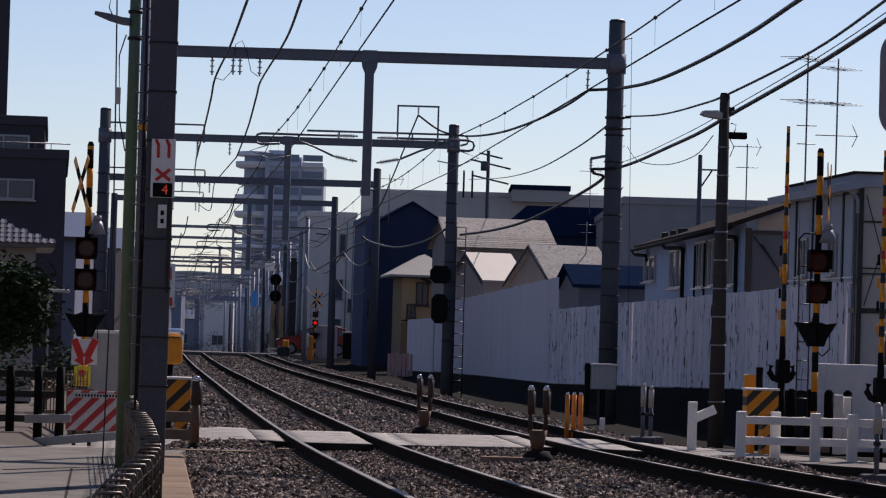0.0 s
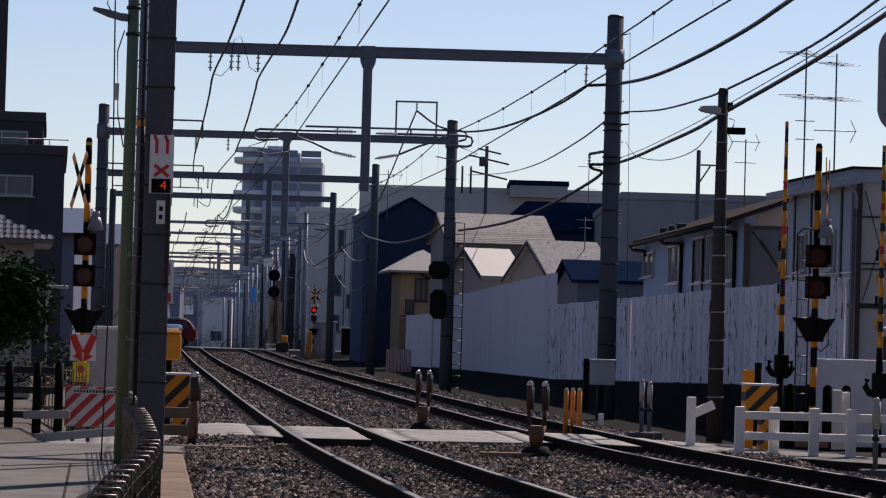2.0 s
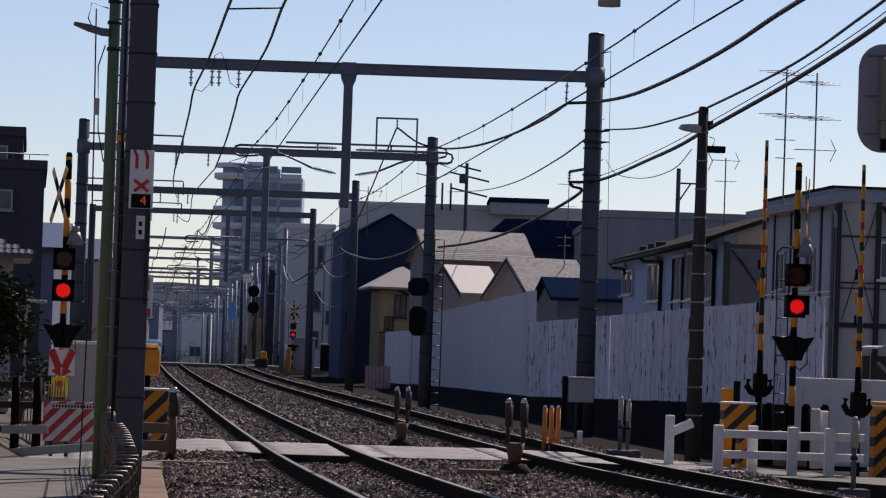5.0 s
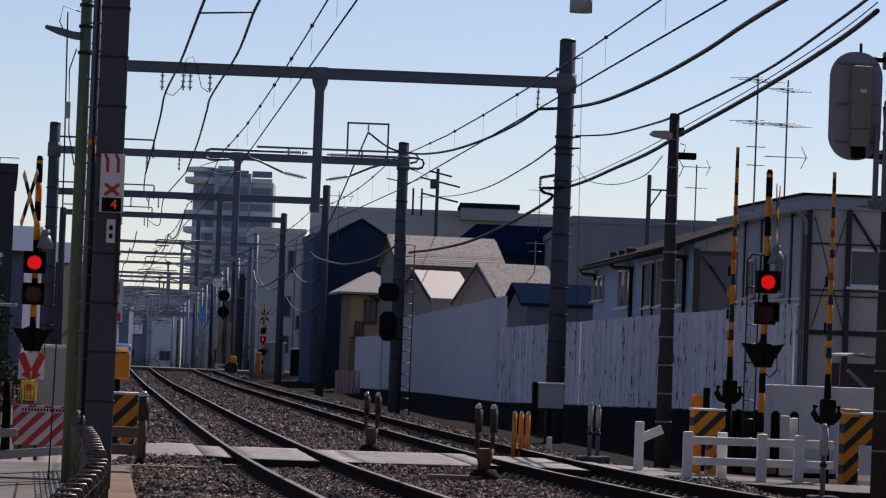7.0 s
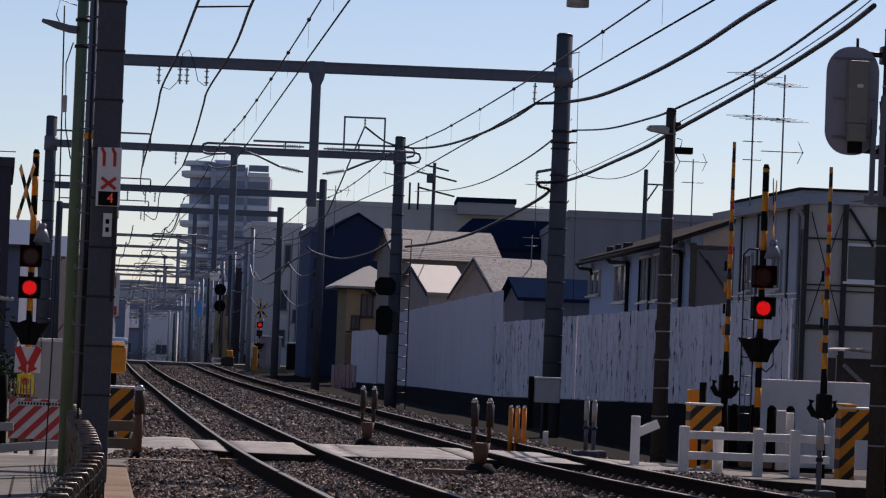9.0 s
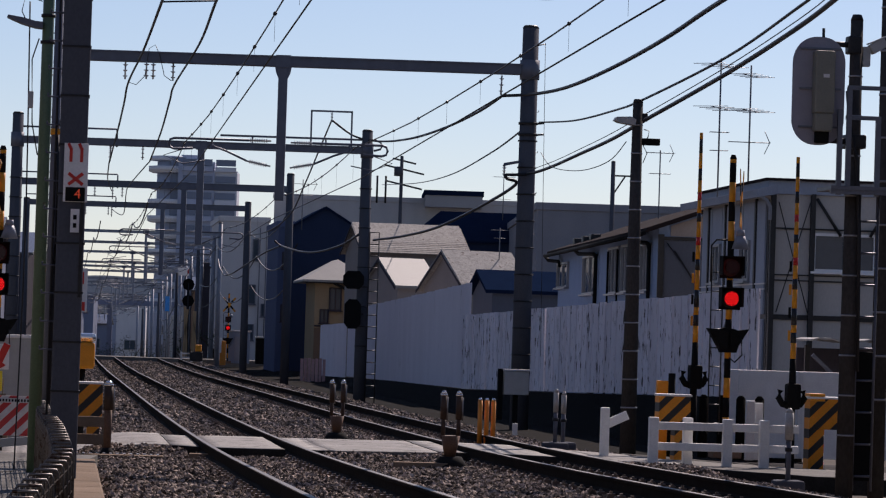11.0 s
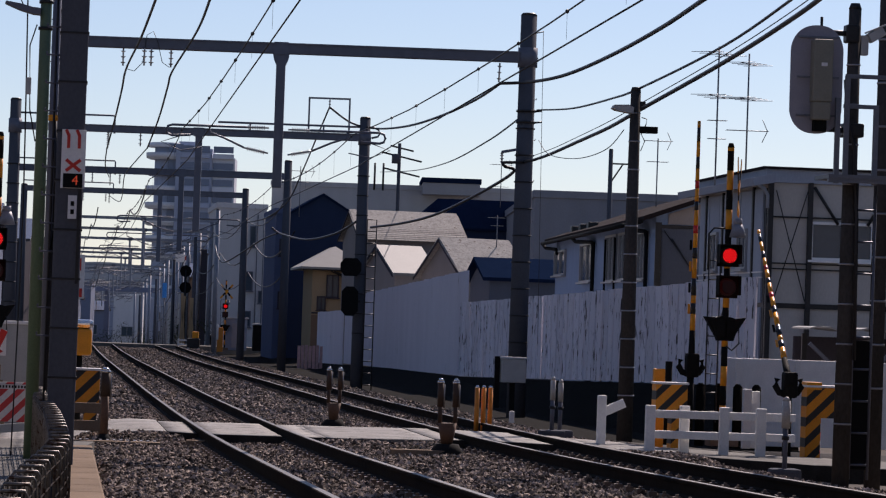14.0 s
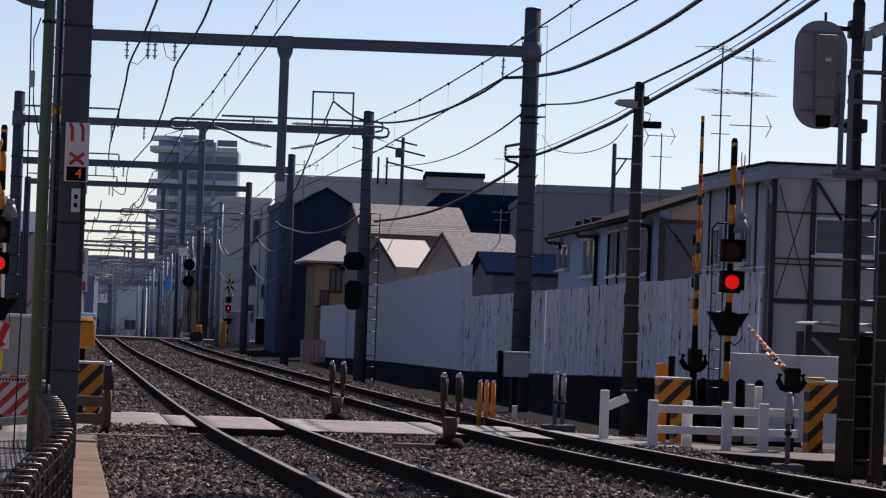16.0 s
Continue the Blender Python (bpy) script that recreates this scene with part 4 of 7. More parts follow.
def crossing_signal(x, y, z, h, lamp_h, turn, cross_turn, horn_h, bell_side=1, arrows=False):
    """Mast in black and yellow bands, crossbuck, bell, two lamps, warning horns, ladder. Returns the turning lenses."""
    t = thing("crossing_signal", x, y, z, turn, "black and yellow banded crossing mast with crossbuck, bell, red lamps", "crossing signal", "crossing signals")
    z1, k = 0.0, 0
    while z1 < h - 0.01:
        zz = min(z1 + 0.27, h)
        bm = B()
        cyl(bm, (0, 0, z1), (0, 0, zz), 0.046, seg=16)
        part("mast_band", bm, (M_BLACK, M_YELLOW)[k % 2], t)
        z1, k = zz, k + 1
    bm = B()
    cyl(bm, (0, 0, h), (0, 0, h + 0.06), 0.05, 0.03, 16)
    part("mast_cap", bm, M_BLACK, t)
    for s in (-1, 1):
        for k in range(5):
            bm = B()
            box(bm, (0, 0, (k - 2) * 0.2), (0.1, 0.012, 0.2))
            ob = part("crossbuck_piece", bm, (M_YELLOW, M_BLACK)[k % 2], t)
            ob.matrix_local = pose(0, 0, h - 0.55, 0, 0, cross_turn) @ pose(0, -0.12 - 0.014 * (s > 0), 0) @ pose(0, 0, 0, 0, 42 * s, 0)
    bm = B()
    cyl(bm, (0.125 * bell_side, -0.03, h - 1.24), (0.125 * bell_side, -0.03, h - 1.06), 0.125, 0.065, 18)
    cyl(bm, (0.125 * bell_side, -0.03, h - 1.06), (0.125 * bell_side, -0.03, h - 0.98), 0.062, 0.055, 14)
    part("bell", bm, M_BELL, t, "grey bell-shaped sounder")
    lenses = []
    for zz in lamp_h:
        bm = B()
        box(bm, (-0.02, -0.06, zz), (0.1, 0.2, 0.06))
        part("lamp_bracket", bm, M_DARK, t)
        hd = B()
        box(hd, (-0.02, -0.13, zz), (0.3, 0.02, 0.3), bevel=0.004)
        for s in (-1, 1):
            box(hd, (-0.02 + s * 0.148, -0.25, zz + 0.02), (0.012, 0.24, 0.26))
        box(hd, (-0.02, -0.25, zz + 0.148), (0.3, 0.24, 0.012))
        part("lamp_hood", hd, M_BLACK, t)
        bm = B()
        cyl(bm, (-0.02, -0.15, zz), (-0.02, -0.14, zz), 0.125, seg=24)
        part("lamp_rim", bm, M_DARK, t)
        bm = B()
        cyl(bm, (0, -0.008, 0), (0, 0.008, 0), 0.1, seg=24)
        for f in bm.faces:
            f.material_index = 0 if f.calc_center_median().y < -0.004 else 1
        lens = part("lens", bm, (M_LENS, M_UNLIT), t, "red lamp lens")
        bm = B()
        for row in range(-4, 5):
            for col in range(-4, 5):
                dx, dz = 0.0245 * (col + 0.5 * (row % 2)), 0.0225 * row
                if math.hypot(dx, dz) < 0.092:
                    cyl(bm, (dx, -0.012, dz), (dx, -0.007, dz), 0.0088, seg=6)
        part("diodes", bm, M_LIT, lens, "cluster of glowing red diodes")
        lens.matrix_local = pose(-0.02, -0.27, zz)
        lenses.append((lens, pose(-0.02, -0.27, zz)))
    for s in (-1, 1):
        bm = B()
        a = [bm.verts.new(p) for p in ((s * 0.02, -0.1, horn_h - 0.12), (s * 0.02, -0.1, horn_h + 0.12), (s * 0.12, -0.02, horn_h - 0.12), (s * 0.29, -0.02, horn_h + 0.16))]
        b = [bm.verts.new(p.co + Vector((0, 0.16, 0))) for p in a]
        for q in ((a[0], a[2], a[3], a[1]), (b[0], b[1], b[3], b[2]), (a[0], b[0], b[2], a[2]), (a[2], b[2], b[3], a[3]), (a[3], b[3], b[1], a[1]), (a[1], b[1], b[0], a[0])):
            bm.faces.new(q)
        bmesh.ops.recalc_face_normals(bm, faces=bm.faces)
        part("warning_horn", bm, M_BLACK, t, "black flared warning horn")
    bm = B()
    prism(bm, [(-0.11, horn_h - 0.17), (0.11, horn_h - 0.17), (0.2, horn_h + 0.1), (0.1, horn_h + 0.15), (-0.05, horn_h + 0.18), (-0.2, horn_h + 0.12)], -0.06, 0.1)
    part("horn_body", bm, M_BLACK, t)
    bm = B()
    path_tube(bm, [(0.17, -0.1, horn_h), (0.18, -0.1, horn_h - 0.2), (0.08, -0.1, horn_h - 0.3), (0.0, -0.1, horn_h - 0.24)], 0.012)
    part("horn_cable", bm, M_WIRE, t)
    if arrows:
        bm = B()
        box(bm, (0, -0.12, horn_h - 0.38), (0.36, 0.02, 0.36), bevel=0.004)
        part("arrow_plate", bm, M_WHITE, t)
        for s in (-1, 1):
            bm = B()
            box(bm, (s * 0.095, -0.137, horn_h - 0.33), (0.1, 0.012, 0.28), ry=s * 24)
            prism(bm, [(s * 0.005, horn_h - 0.58), (s * 0.14, horn_h - 0.5), (s * 0.02, horn_h - 0.42)], -0.146, -0.138)
            part("red_arrow", bm, M_REDPAINT, t)
        bm = B()
        box(bm, (-0.02, -0.14, horn_h - 0.72), (0.23, 0.08, 0.28), bevel=0.01)
        eb = part("emergency_button_box", bm, mat("bright_yellow", (0.8, 0.62, 0.02), 0.4), t, "yellow emergency button box")
        bm = B()
        cyl(bm, (-0.02, -0.2, horn_h - 0.68), (-0.02, -0.18, horn_h - 0.68), 0.05, seg=16)
        part("button", bm, M_REDPAINT, eb)
        for k in range(2):
            bm = B()
            box(bm, (-0.02, -0.184, horn_h - 0.795 - 0.035 * k), (0.15, 0.004, 0.012))
            part("writing_bar", bm, M_REDPAINT, eb)
    else:
        ladder(t, -0.17, 0.02, 0.3, h - 1.35, 0.16, 0.26, 0.01, M_DARK)
        bm = B()
        path_tube(bm, [(-0.27, 0.0, lamp_h[0] - 0.2), (-0.27, 0.0, lamp_h[0] + 0.3), (-0.2, 0.0, lamp_h[0] + 0.38), (0.05, 0.0, lamp_h[0] + 0.38)], 0.014)
        part("guard_hoop", bm, M_DARK, t)
    bm = B()
    box(bm, (0, 0, 0.05), (0.4, 0.4, 0.14), bevel=0.02)
    part("footing", bm, M_KERB, t)
    return lenses


right_lamps = crossing_signal(5.16, 48.2, 0.0, 4.1, (2.6, 2.17), HEAD, 76, 1.6)
left_lamps = crossing_signal(-5.0, 49.3, -0.15, 4.1, (2.65, 2.21), HEAD + 2, -73, 1.58, 1, True)
far_lamps = crossing_signal(-6.76, 189, -0.2, 3.7, (2.35, 1.9), HEAD, 10, 1.2)


def flash(lenses, first_upper, start, end, lit_from, lower_first=None):
    """The lamps change over every 0.6 s: each lens turns its glowing or its dark face outward."""
    step = 1 / 30
    for which, (lens, base) in enumerate(lenses):
        rows, changes = [], []
        t, upper = first_upper, True
        while t < end:
            changes.append((t, upper))
            t, upper = t + 0.6, not upper
        if lit_from is not None:
            changes.insert(0, (lit_from, False))
        angle, lit = 180.0, False
        rows.append((0.0, angle))
        if lit_from is None:
            lit = not (which == 0)
            angle = 0.0 if lit else 180.0
            rows = [(0.0, angle)]
        for tc, up in changes:
            want = up == (which == 0)
            if want != lit:
                for k, part_turn in enumerate((0, 60, 120, 180)):
                    tt = tc + (k - 2) * step
                    if tt > rows[-1][0] + 0.01:
                        rows.append((tt, angle + part_turn))
                angle += 180
                lit = want
        rows = [r for r in rows if r[0] < 15.98] + [(16.0, [r for r in rows if r[0] < 15.98][-1][1])]
        MOVES.append((lens, [(t, base @ pose(0, 0, 0, 0, 0, a)) for t, a in rows]))


flash(right_lamps, 3.07, 0, 16, 2.93)
flash(left_lamps, 3.07, 0, 16, 2.93)
flash(far_lamps, 0.4, 0, 16, None)


def barrier(x, y, z, turn, length, label, tip_white=False):
    """Barrier machine with a hinged banded arm; the arm is returned, upright, for keying."""
    t = thing("crossing_barrier", x, y, z, turn, label, "crossing barrier", "crossing barriers")
    bm = B()
    cyl(bm, (0, 0, 0), (0, 0, 0.85), 0.06, 0.05, 14)
    part("pedestal", bm, M_BLACK, t)
    bm = B()
    box(bm, (0.02, 0.02, 1.02), (0.18, 0.26, 0.34), bevel=0.04)
    part("machine", bm, M_BLACK, t)
    bm = B()
    path_tube(bm, [(-0.15, 0, 1.1), (-0.17, 0, 1.0), (-0.12, 0, 0.92), (0, 0, 0.89), (0.12, 0, 0.92), (0.17, 0, 1.0), (0.15, 0, 1.1)], 0.045, 8)
    part("counterweight", bm, M_BLACK, t)
    a = new("arm")
    a.parent = t
    a.matrix_local = pose(0, -0.03, 1.06)
    bm = B()
    cyl(bm, (0, 0, -0.1), (0, 0, 0.45), 0.055, 0.04, 12)
    part("arm_root", bm, M_BLACK, a)
    bands = ((3, M_ARM_YELLOW), (2, M_ARM_BLACK), (1.4, M_ARM_YELLOW), (3.2, M_ARM_BLACK), (3.6, M_ARM_YELLOW), (2, M_ARM_BLACK), (2.6, M_ARM_YELLOW), (1.5, M_ARM_RED), (2.8, M_ARM_YELLOW), (1.6, M_ARM_BLACK),
             (2.4, M_ARM_YELLOW), (1.4, M_ARM_RED), (2.2, M_ARM_YELLOW), (2.2, M_ARM_BLACK), (2.8, M_ARM_YELLOW), (2.6, M_ARM_BLACK), (1.2, M_ARM_YELLOW))
    whole, z0 = sum(b[0] for b in bands), 0.45
    for w, c in bands:
        z1 = z0 + (length - 0.45) * w / whole
        bm = B()
        cyl(bm, (0, 0, z0), (0, 0, z1), 0.043 - 0.019 * z0 / length, 0.043 - 0.019 * z1 / length, 12)
        part("arm_band", bm, c, a)
        z0 = z1
    for k in range(4):
        bm = B()
        z0 = 0.75 + 0.3 * k
        box(bm, (-0.06, 0, z0), (0.035, 0.015, 0.14), bevel=0.003)
        part("hanging_flag", bm, (M_YELLOW, M_BLACK)[k % 2], a)
    return a


arm1 = barrier(4.8, 49.2, 0.05, HEAD, 3.4, "black level crossing barrier with a banded arm standing upright")
arm2 = barrier(5.72, 45.5, -0.13, HEAD, 3.08, "black level crossing barrier whose banded arm is being lowered")
ARM = ((0, 0.8), (12.05, 0.8), (12.25, 9), (12.5, 23), (13.0, 33), (13.5, 41.5), (14.0, 49), (14.5, 55.5), (15.0, 64), (15.5, 72), (16.0, 78))
b2 = pose(0, -0.03, 1.06)
MOVES.append((arm2, [(t, b2 @ pose(0, 0, 0, -a, 0, 0)) for t, a in ARM]))


def hazard_box(x, y, z, w, h, d, leg_h, label, foot=0.72, crest=0.0):
    t = thing("barrier_cabinet", x, y, z, HEAD, label, "control box", "hazard boxes")
    bm = B()
    box(bm, (w / 2, 0, leg_h + h / 2), (w, d, h), bevel=0.01)
    part("cabinet", bm, M_HAZARD, t)
    bm = B()
    box(bm, (w / 2, 0, leg_h + h + 0.015), (w + 0.03, d + 0.03, 0.03), bevel=0.008)
    part("lid", bm, M_WHITE, t)
    bm = B()
    box(bm, (w * foot, 0, leg_h / 2), (w * 0.4, d * 0.9, leg_h))
    part("pedestal", bm, M_HAZARD, t)
    if crest:
        bm = B()
        box(bm, (w * 0.2, -0.01, leg_h + h + 0.02), (w * 0.4, d, crest), bevel=0.008)
        part("crest", bm, M_YELLOW, t)
    return t


hazard_box(4.12, 47.2, -0.2, 0.43, 0.4, 0.35, 0.62, "yellow and black striped barrier control box on a pedestal")
hazard_box(6.02, 46.2, -0.2, 0.5, 0.4, 0.35, 0.66, "yellow and black striped control box beside the lowered barrier", 0.2, 0.1)
hazard_box(-3.6, 45.2, 0.0, 0.4, 0.42, 0.35, 0.35, "yellow and black striped control box behind the dark pole")
t = thing("yellow_post_box", 4.25, 48.0, -0.2, HEAD, "orange-yellow painted bollard behind the striped box", "bollard")
bm = B()
box(bm, (0, 0, 0.61), (0.16, 0.12, 1.22), bevel=0.02)
part("body", bm, M_YELLOW, t)
t = thing("black_post", 4.42, 48.4, 0, HEAD, "short black post behind the striped box", "bollard")
bm = B()
cyl(bm, (0, 0, 0), (0, 0, 1.12), 0.05, 0.05, 12)
part("body", bm, M_BLACK, t)
t = thing("yellow_cabinet", -3.63, 47, 0.0, HEAD, "yellow barrier machine cabinet with a white cap behind the pole", "control box")
bm = B()
box(bm, (0, 0, 1.12), (0.36, 0.3, 0.36), bevel=0.05)
part("cabinet", bm, M_YELLOW, t)
bm = B()
cyl(bm, (0, 0, 0), (0, 0, 0.95), 0.06, seg=12)
part("pedestal", bm, M_BLACK, t)
bm = B()
box(bm, (0.02, 0, 1.36), (0.34, 0.26, 0.12), bevel=0.05)
part("cap", bm, M_CAP, t)


def bollard_pair(x, y, z, gap, h, label, base=True, r=0.034):
    """Two capped sensor posts on a shared foot."""
    t = thing("sensor_posts", x, y, z, HEAD, label, "sensor post", "crossing sensor posts")
    for s in ((-1, 1) if gap else (0,)):
        bm = B()
        cyl(bm, (s * gap, 0, 0.3), (s * gap, 0, h * 0.68), r * 0.8, seg=12)
        part("stem", bm, M_BRONZE, t)
        bm = B()
        cyl(bm, (s * gap, 0, h * 0.62), (s * gap, 0, h - 0.04), r * 1.15, seg=14)
        part("sensor_tube", bm, M_BRONZE, t, "brown sensor tube")
        bm = B()
        cyl(bm, (s * gap, 0, h - 0.045), (s * gap, 0, h - 0.02), r * 1.25, r * 1.15, 14)
        cyl(bm, (s * gap, 0, h - 0.02), (s * gap, 0, h + 0.015), r * 1.15, r * 0.5, 14)
        part("cap", bm, M_CAP, t, "bright steel cap")
        # thin bright rod added as the sun's glint down the tube
        bm = B()
        cyl(bm, (s * gap + r * 1.3, -0.01, h * 0.6), (s * gap + r * 1.3, -0.01, h - 0.06), 0.009, seg=6)
        part("tube_wire", bm, M_BAND, t)
    bm = B()
    if gap:
        cyl(bm, (0, 0, 0.08), (0, 0, 0.34), gap * 0.72, gap + r * 0.7, 14)
    else:
        cyl(bm, (0, 0, 0.0), (0, 0, h * 0.7), r * 0.95, r * 0.95, 14)
    part("bucket", bm, M_BUCKET, t, "rusty brown bucket at the foot of the posts")
    bm = B()
    cyl(bm, (0, 0, -0.1), (0, 0, 0.09), gap + 0.16, gap + 0.05, 12)
    part("foot", bm, M_RUBBER, t)
    return t


bollard_pair(1.2, 42, 0.0, 0.092, 0.86, "pair of brown sensor posts with bright caps in the ballast")
bollard_pair(-0.21, 53, -0.06, 0.085, 0.87, "pair of brown sensor posts with bright caps between the tracks")
bollard_pair(-2.9, 42, -0.02, 0.0, 0.87, "single brown sensor post with a bright cap", r=0.05)
for x, y, z, h in ((2.92, 50, 0.1, 0.72), (3.05, 50.3, 0.1, 0.68), (5.14, 41, 0.0, 0.8)):
    t = thing("sensor_post", x, y, z, HEAD, "pale grey capped sensor post on a slim stem", "sensor post", "crossing sensor posts")
    bm = B()
    cyl(bm, (0, 0, -0.1), (0, 0, h * 0.6), 0.03, 0.03, 12)
    part("stem", bm, M_STEEL, t)
    bm = B()
    cyl(bm, (0, 0, h * 0.55), (0, 0, h - 0.04), 0.05 if h > 0.75 else 0.038, seg=14)
    cyl(bm, (0, 0, h - 0.04), (0, 0, h + 0.01), 0.05 if h > 0.75 else 0.038, 0.02, 14)
    part("sensor_tube", bm, M_TUBE, t)
    bm = B()
    cyl(bm, (0, 0, h * 0.38), (0, 0, h * 0.44), 0.045, seg=12)
    part("collar", bm, M_DARK, t)
    bm = B()
    box(bm, (0, 0, -0.1), (0.36, 0.3, 0.14), bevel=0.04)
    part("footing", bm, M_CONC, t)
for k in range(3):
    t = thing("orange_post", 1.95 + 0.105 * k, 53 + 0.1 * k, -0.1, HEAD, "short orange marker post beside the track", "marker post", "orange marker posts")
    bm = B()
    cyl(bm, (0, 0, 0), (0, 0, 0.68), 0.036, seg=12)
    part("shaft", bm, M_ORANGE, t)
    bm = B()
    cyl(bm, (0, 0, 0.68), (0, 0, 0.72), 0.036, 0.018, 12)
    part("cap", bm, M_CAP, t)
t = thing("orange_post", 5.61, 37, 0.05, HEAD, "tall orange marker post beside the signal mast", "marker post", "orange marker posts")
bm = B()
cyl(bm, (0, 0, 0), (0, 0, 0.7), 0.036, seg=12)
part("shaft", bm, M_ORANGE, t)
t = thing("red_white_post", 6.28, 46.6, -0.1, HEAD, "red and white banded post beside the striped box", "marker post")
for k in range(5):
    bm = B()
    cyl(bm, (0, 0, 0.12 * k), (0, 0, 0.12 * k + 0.12), 0.03, seg=12)
    part("band", bm, (M_REDPAINT, M_WHITE)[k % 2], t)

# white rail fence by the crossing
t = thing("rail_fence", 3.82, 44.4, 0.0, 4, "low white concrete post and rail fence beside the crossing", "fence")
for k in range(4):
    bm = B()
    box(bm, (0.02 + 0.475 * k, 0.22 if k == 1 else 0.0, 0.265), (0.125, 0.1, 0.65), bevel=0.015)
    part("post", bm, M_WHITE, t)
for z in (0.22, 0.48):
    bm = B()
    box(bm, (0.95, 0.06, z), (1.9, 0.06, 0.1), bevel=0.01)
    part("rail", bm, M_WHITE, t)
t = thing("rail_fence", 3.35, 46.2, 0.0, HEAD, "short white concrete fence stub with a slanting rail", "fence")
bm = B()
box(bm, (0, 0, 0.32), (0.115, 0.1, 0.68), bevel=0.015)
part("post", bm, M_WHITE, t)
bm = B()
box(bm, (0.16, 0.03, 0.5), (0.32, 0.05, 0.12), bevel=0.01, ry=-25)
part("rail", bm, M_WHITE, t)

# white block posts and wall beyond the barrier
for x, y, h in ((5.7, 50.0, 0.85), (5.84, 50.2, 0.82)):
    t = thing("concrete_post", x, y, -0.1, HEAD, "white painted square concrete post by the crossing", "post")
    bm = B()
    box(bm, (0, 0, h / 2), (0.12, 0.12, h), bevel=0.012)
    part("shaft", bm, M_WHITE, t)
for k in range(6):
    t = thing("timber_post", 4.55 + 0.27 * k, 50.6, -0.1, HEAD, "dark weathered round-topped timber post", "post", "dark timber posts")
    bm = B()
    cyl(bm, (0, 0, 0), (0, 0, 0.86), 0.07, 0.07, 12)
    cyl(bm, (0, 0, 0.86), (0, 0, 0.91), 0.07, 0.03, 12)
    part("shaft", bm, M_EARTH, t)
t = thing("block_wall", 5.95, 54.6, -0.2, HEAD, "low white rendered wall beyond the crossing", "wall")
bm = B()
box(bm, (1.6, 0, 0.68), (3.4, 0.12, 1.36), bevel=0.01)
part("wall_panel", bm, M_WHITE, t)
for k in range(4):
    bm = B()
    box(bm, (0.1 + 0.95 * k, -0.08, 0.68), (0.07, 0.05, 1.34))
    part("pilaster", bm, M_WHITE, t)
t = thing("lean_to_shelter", 7.75, 59, -0.26, HEAD, "lean-to shelter with a pale corrugated awning on props", "shelter")
bm = B()
top = [(-0.05 + 0.11 * k, 1.95 + 0.012 * (k % 2) + 0.02 * math.sin(k * 0.8)) for k in range(30)]
prism(bm, top + [(x, z - 0.03) for x, z in top[::-1]], -0.25, 1.25)
part("awning", bm, R_WHITE, t)
for x in (0.1, 1.6, 3.0):
    bm = B()
    box(bm, (x, 0.9, 0.9), (0.08, 0.08, 1.9))
    part("prop", bm, M_DARK, t)
for s in (-1, 1):
    bm = B()
    box(bm, (0.75 + s * 0.4, -0.1, 1.35), (0.06, 0.06, 1.0), ry=s * 48)
    part("brace", bm, M_STEEL, t)
bm = B()
box(bm, (1.6, 1.3, 0.9), (3.2, 0.08, 1.8))
part("back_wall", bm, W_DARK, t)

# relay box by the first gantry
t = thing("relay_box", 2.93, 68, 0.0, HEAD, "pale grey relay box on a dark post beside the gantry pole", "control box")
bm = B()
box(bm, (0.25, 0, 0.68), (0.47, 0.3, 0.46), bevel=0.015)
part("cabinet", bm, M_GREYBOX, t)
bm = B()
box(bm, (0.25, 0, 0.93), (0.52, 0.34, 0.03))
part("lid", bm, M_WHITE, t)
for x in (-0.05, 0.25):
    bm = B()
    box(bm, (x, 0.05, 0.2 if x > 0 else 0.45), (0.1, 0.1, 0.9 if x > 0 else 1.0))
    part("post", bm, M_BLACK, t)

# ---- signal mast beside the near track ----
t = thing("signal_mast", 4.95, 35, 0.1, HEAD, "dark signal mast with ladder and oval signal seen from behind", "railway signal")
bm = B()
cyl(bm, (0, 0, -0.1), (0, 0, 4.72), 0.088, 0.062, 18)
part("mast", bm, M_CONC_DARK, t)
bm = B()
cyl(bm, (0, 0, 4.72), (0, 0, 4.78), 0.066, 0.045, 18)
part("mast_cap", bm, M_DARK, t)
for k in range(10):
    bm = B()
    cyl(bm, (0, 0, 0.55 + 0.4 * k), (0, 0, 0.567 + 0.4 * k), 0.091 - 0.0022 * k, seg=18)
    part("band", bm, M_BAND, t)
bm = B()
w, h = 0.265, 0.54
prism(bm, [(w * math.copysign(1, math.cos(a)) * abs(math.cos(a)) ** 0.85, (h - w) * (1 if math.sin(a) >= 0 else -1) + w * math.sin(a)) for a in [k * math.tau / 40 for k in range(40)]], -0.015, 0.015)
pl = part("background_plate", bm, mat("grey_signal_plate", (0.3, 0.29, 0.32), 0.6, 0, 0.1), t, "grey oval background plate")
pl.matrix_local = pose(-0.43, -0.25, 3.98)
bm = B()
box(bm, (-0.4, -0.35, 4.06), (0.2, 0.16, 0.62), bevel=0.015)
box(bm, (-0.4, -0.35, 3.66), (0.18, 0.14, 0.18), bevel=0.015)
sb = part("signal_case", bm, mat("olive_signal_case", (0.24, 0.23, 0.18), 0.5, 0, 0.12), t, "olive grey signal case")
bm = B()
box(bm, (-0.39, -0.433, 4.12), (0.06, 0.004, 0.035))
part("maker_plate", bm, M_WHITE, sb)
bm = B()
box(bm, (-0.4, -0.32, 3.52), (0.13, 0.1, 0.12), bevel=0.01)
part("cable_gland", bm, M_BLACK, sb)
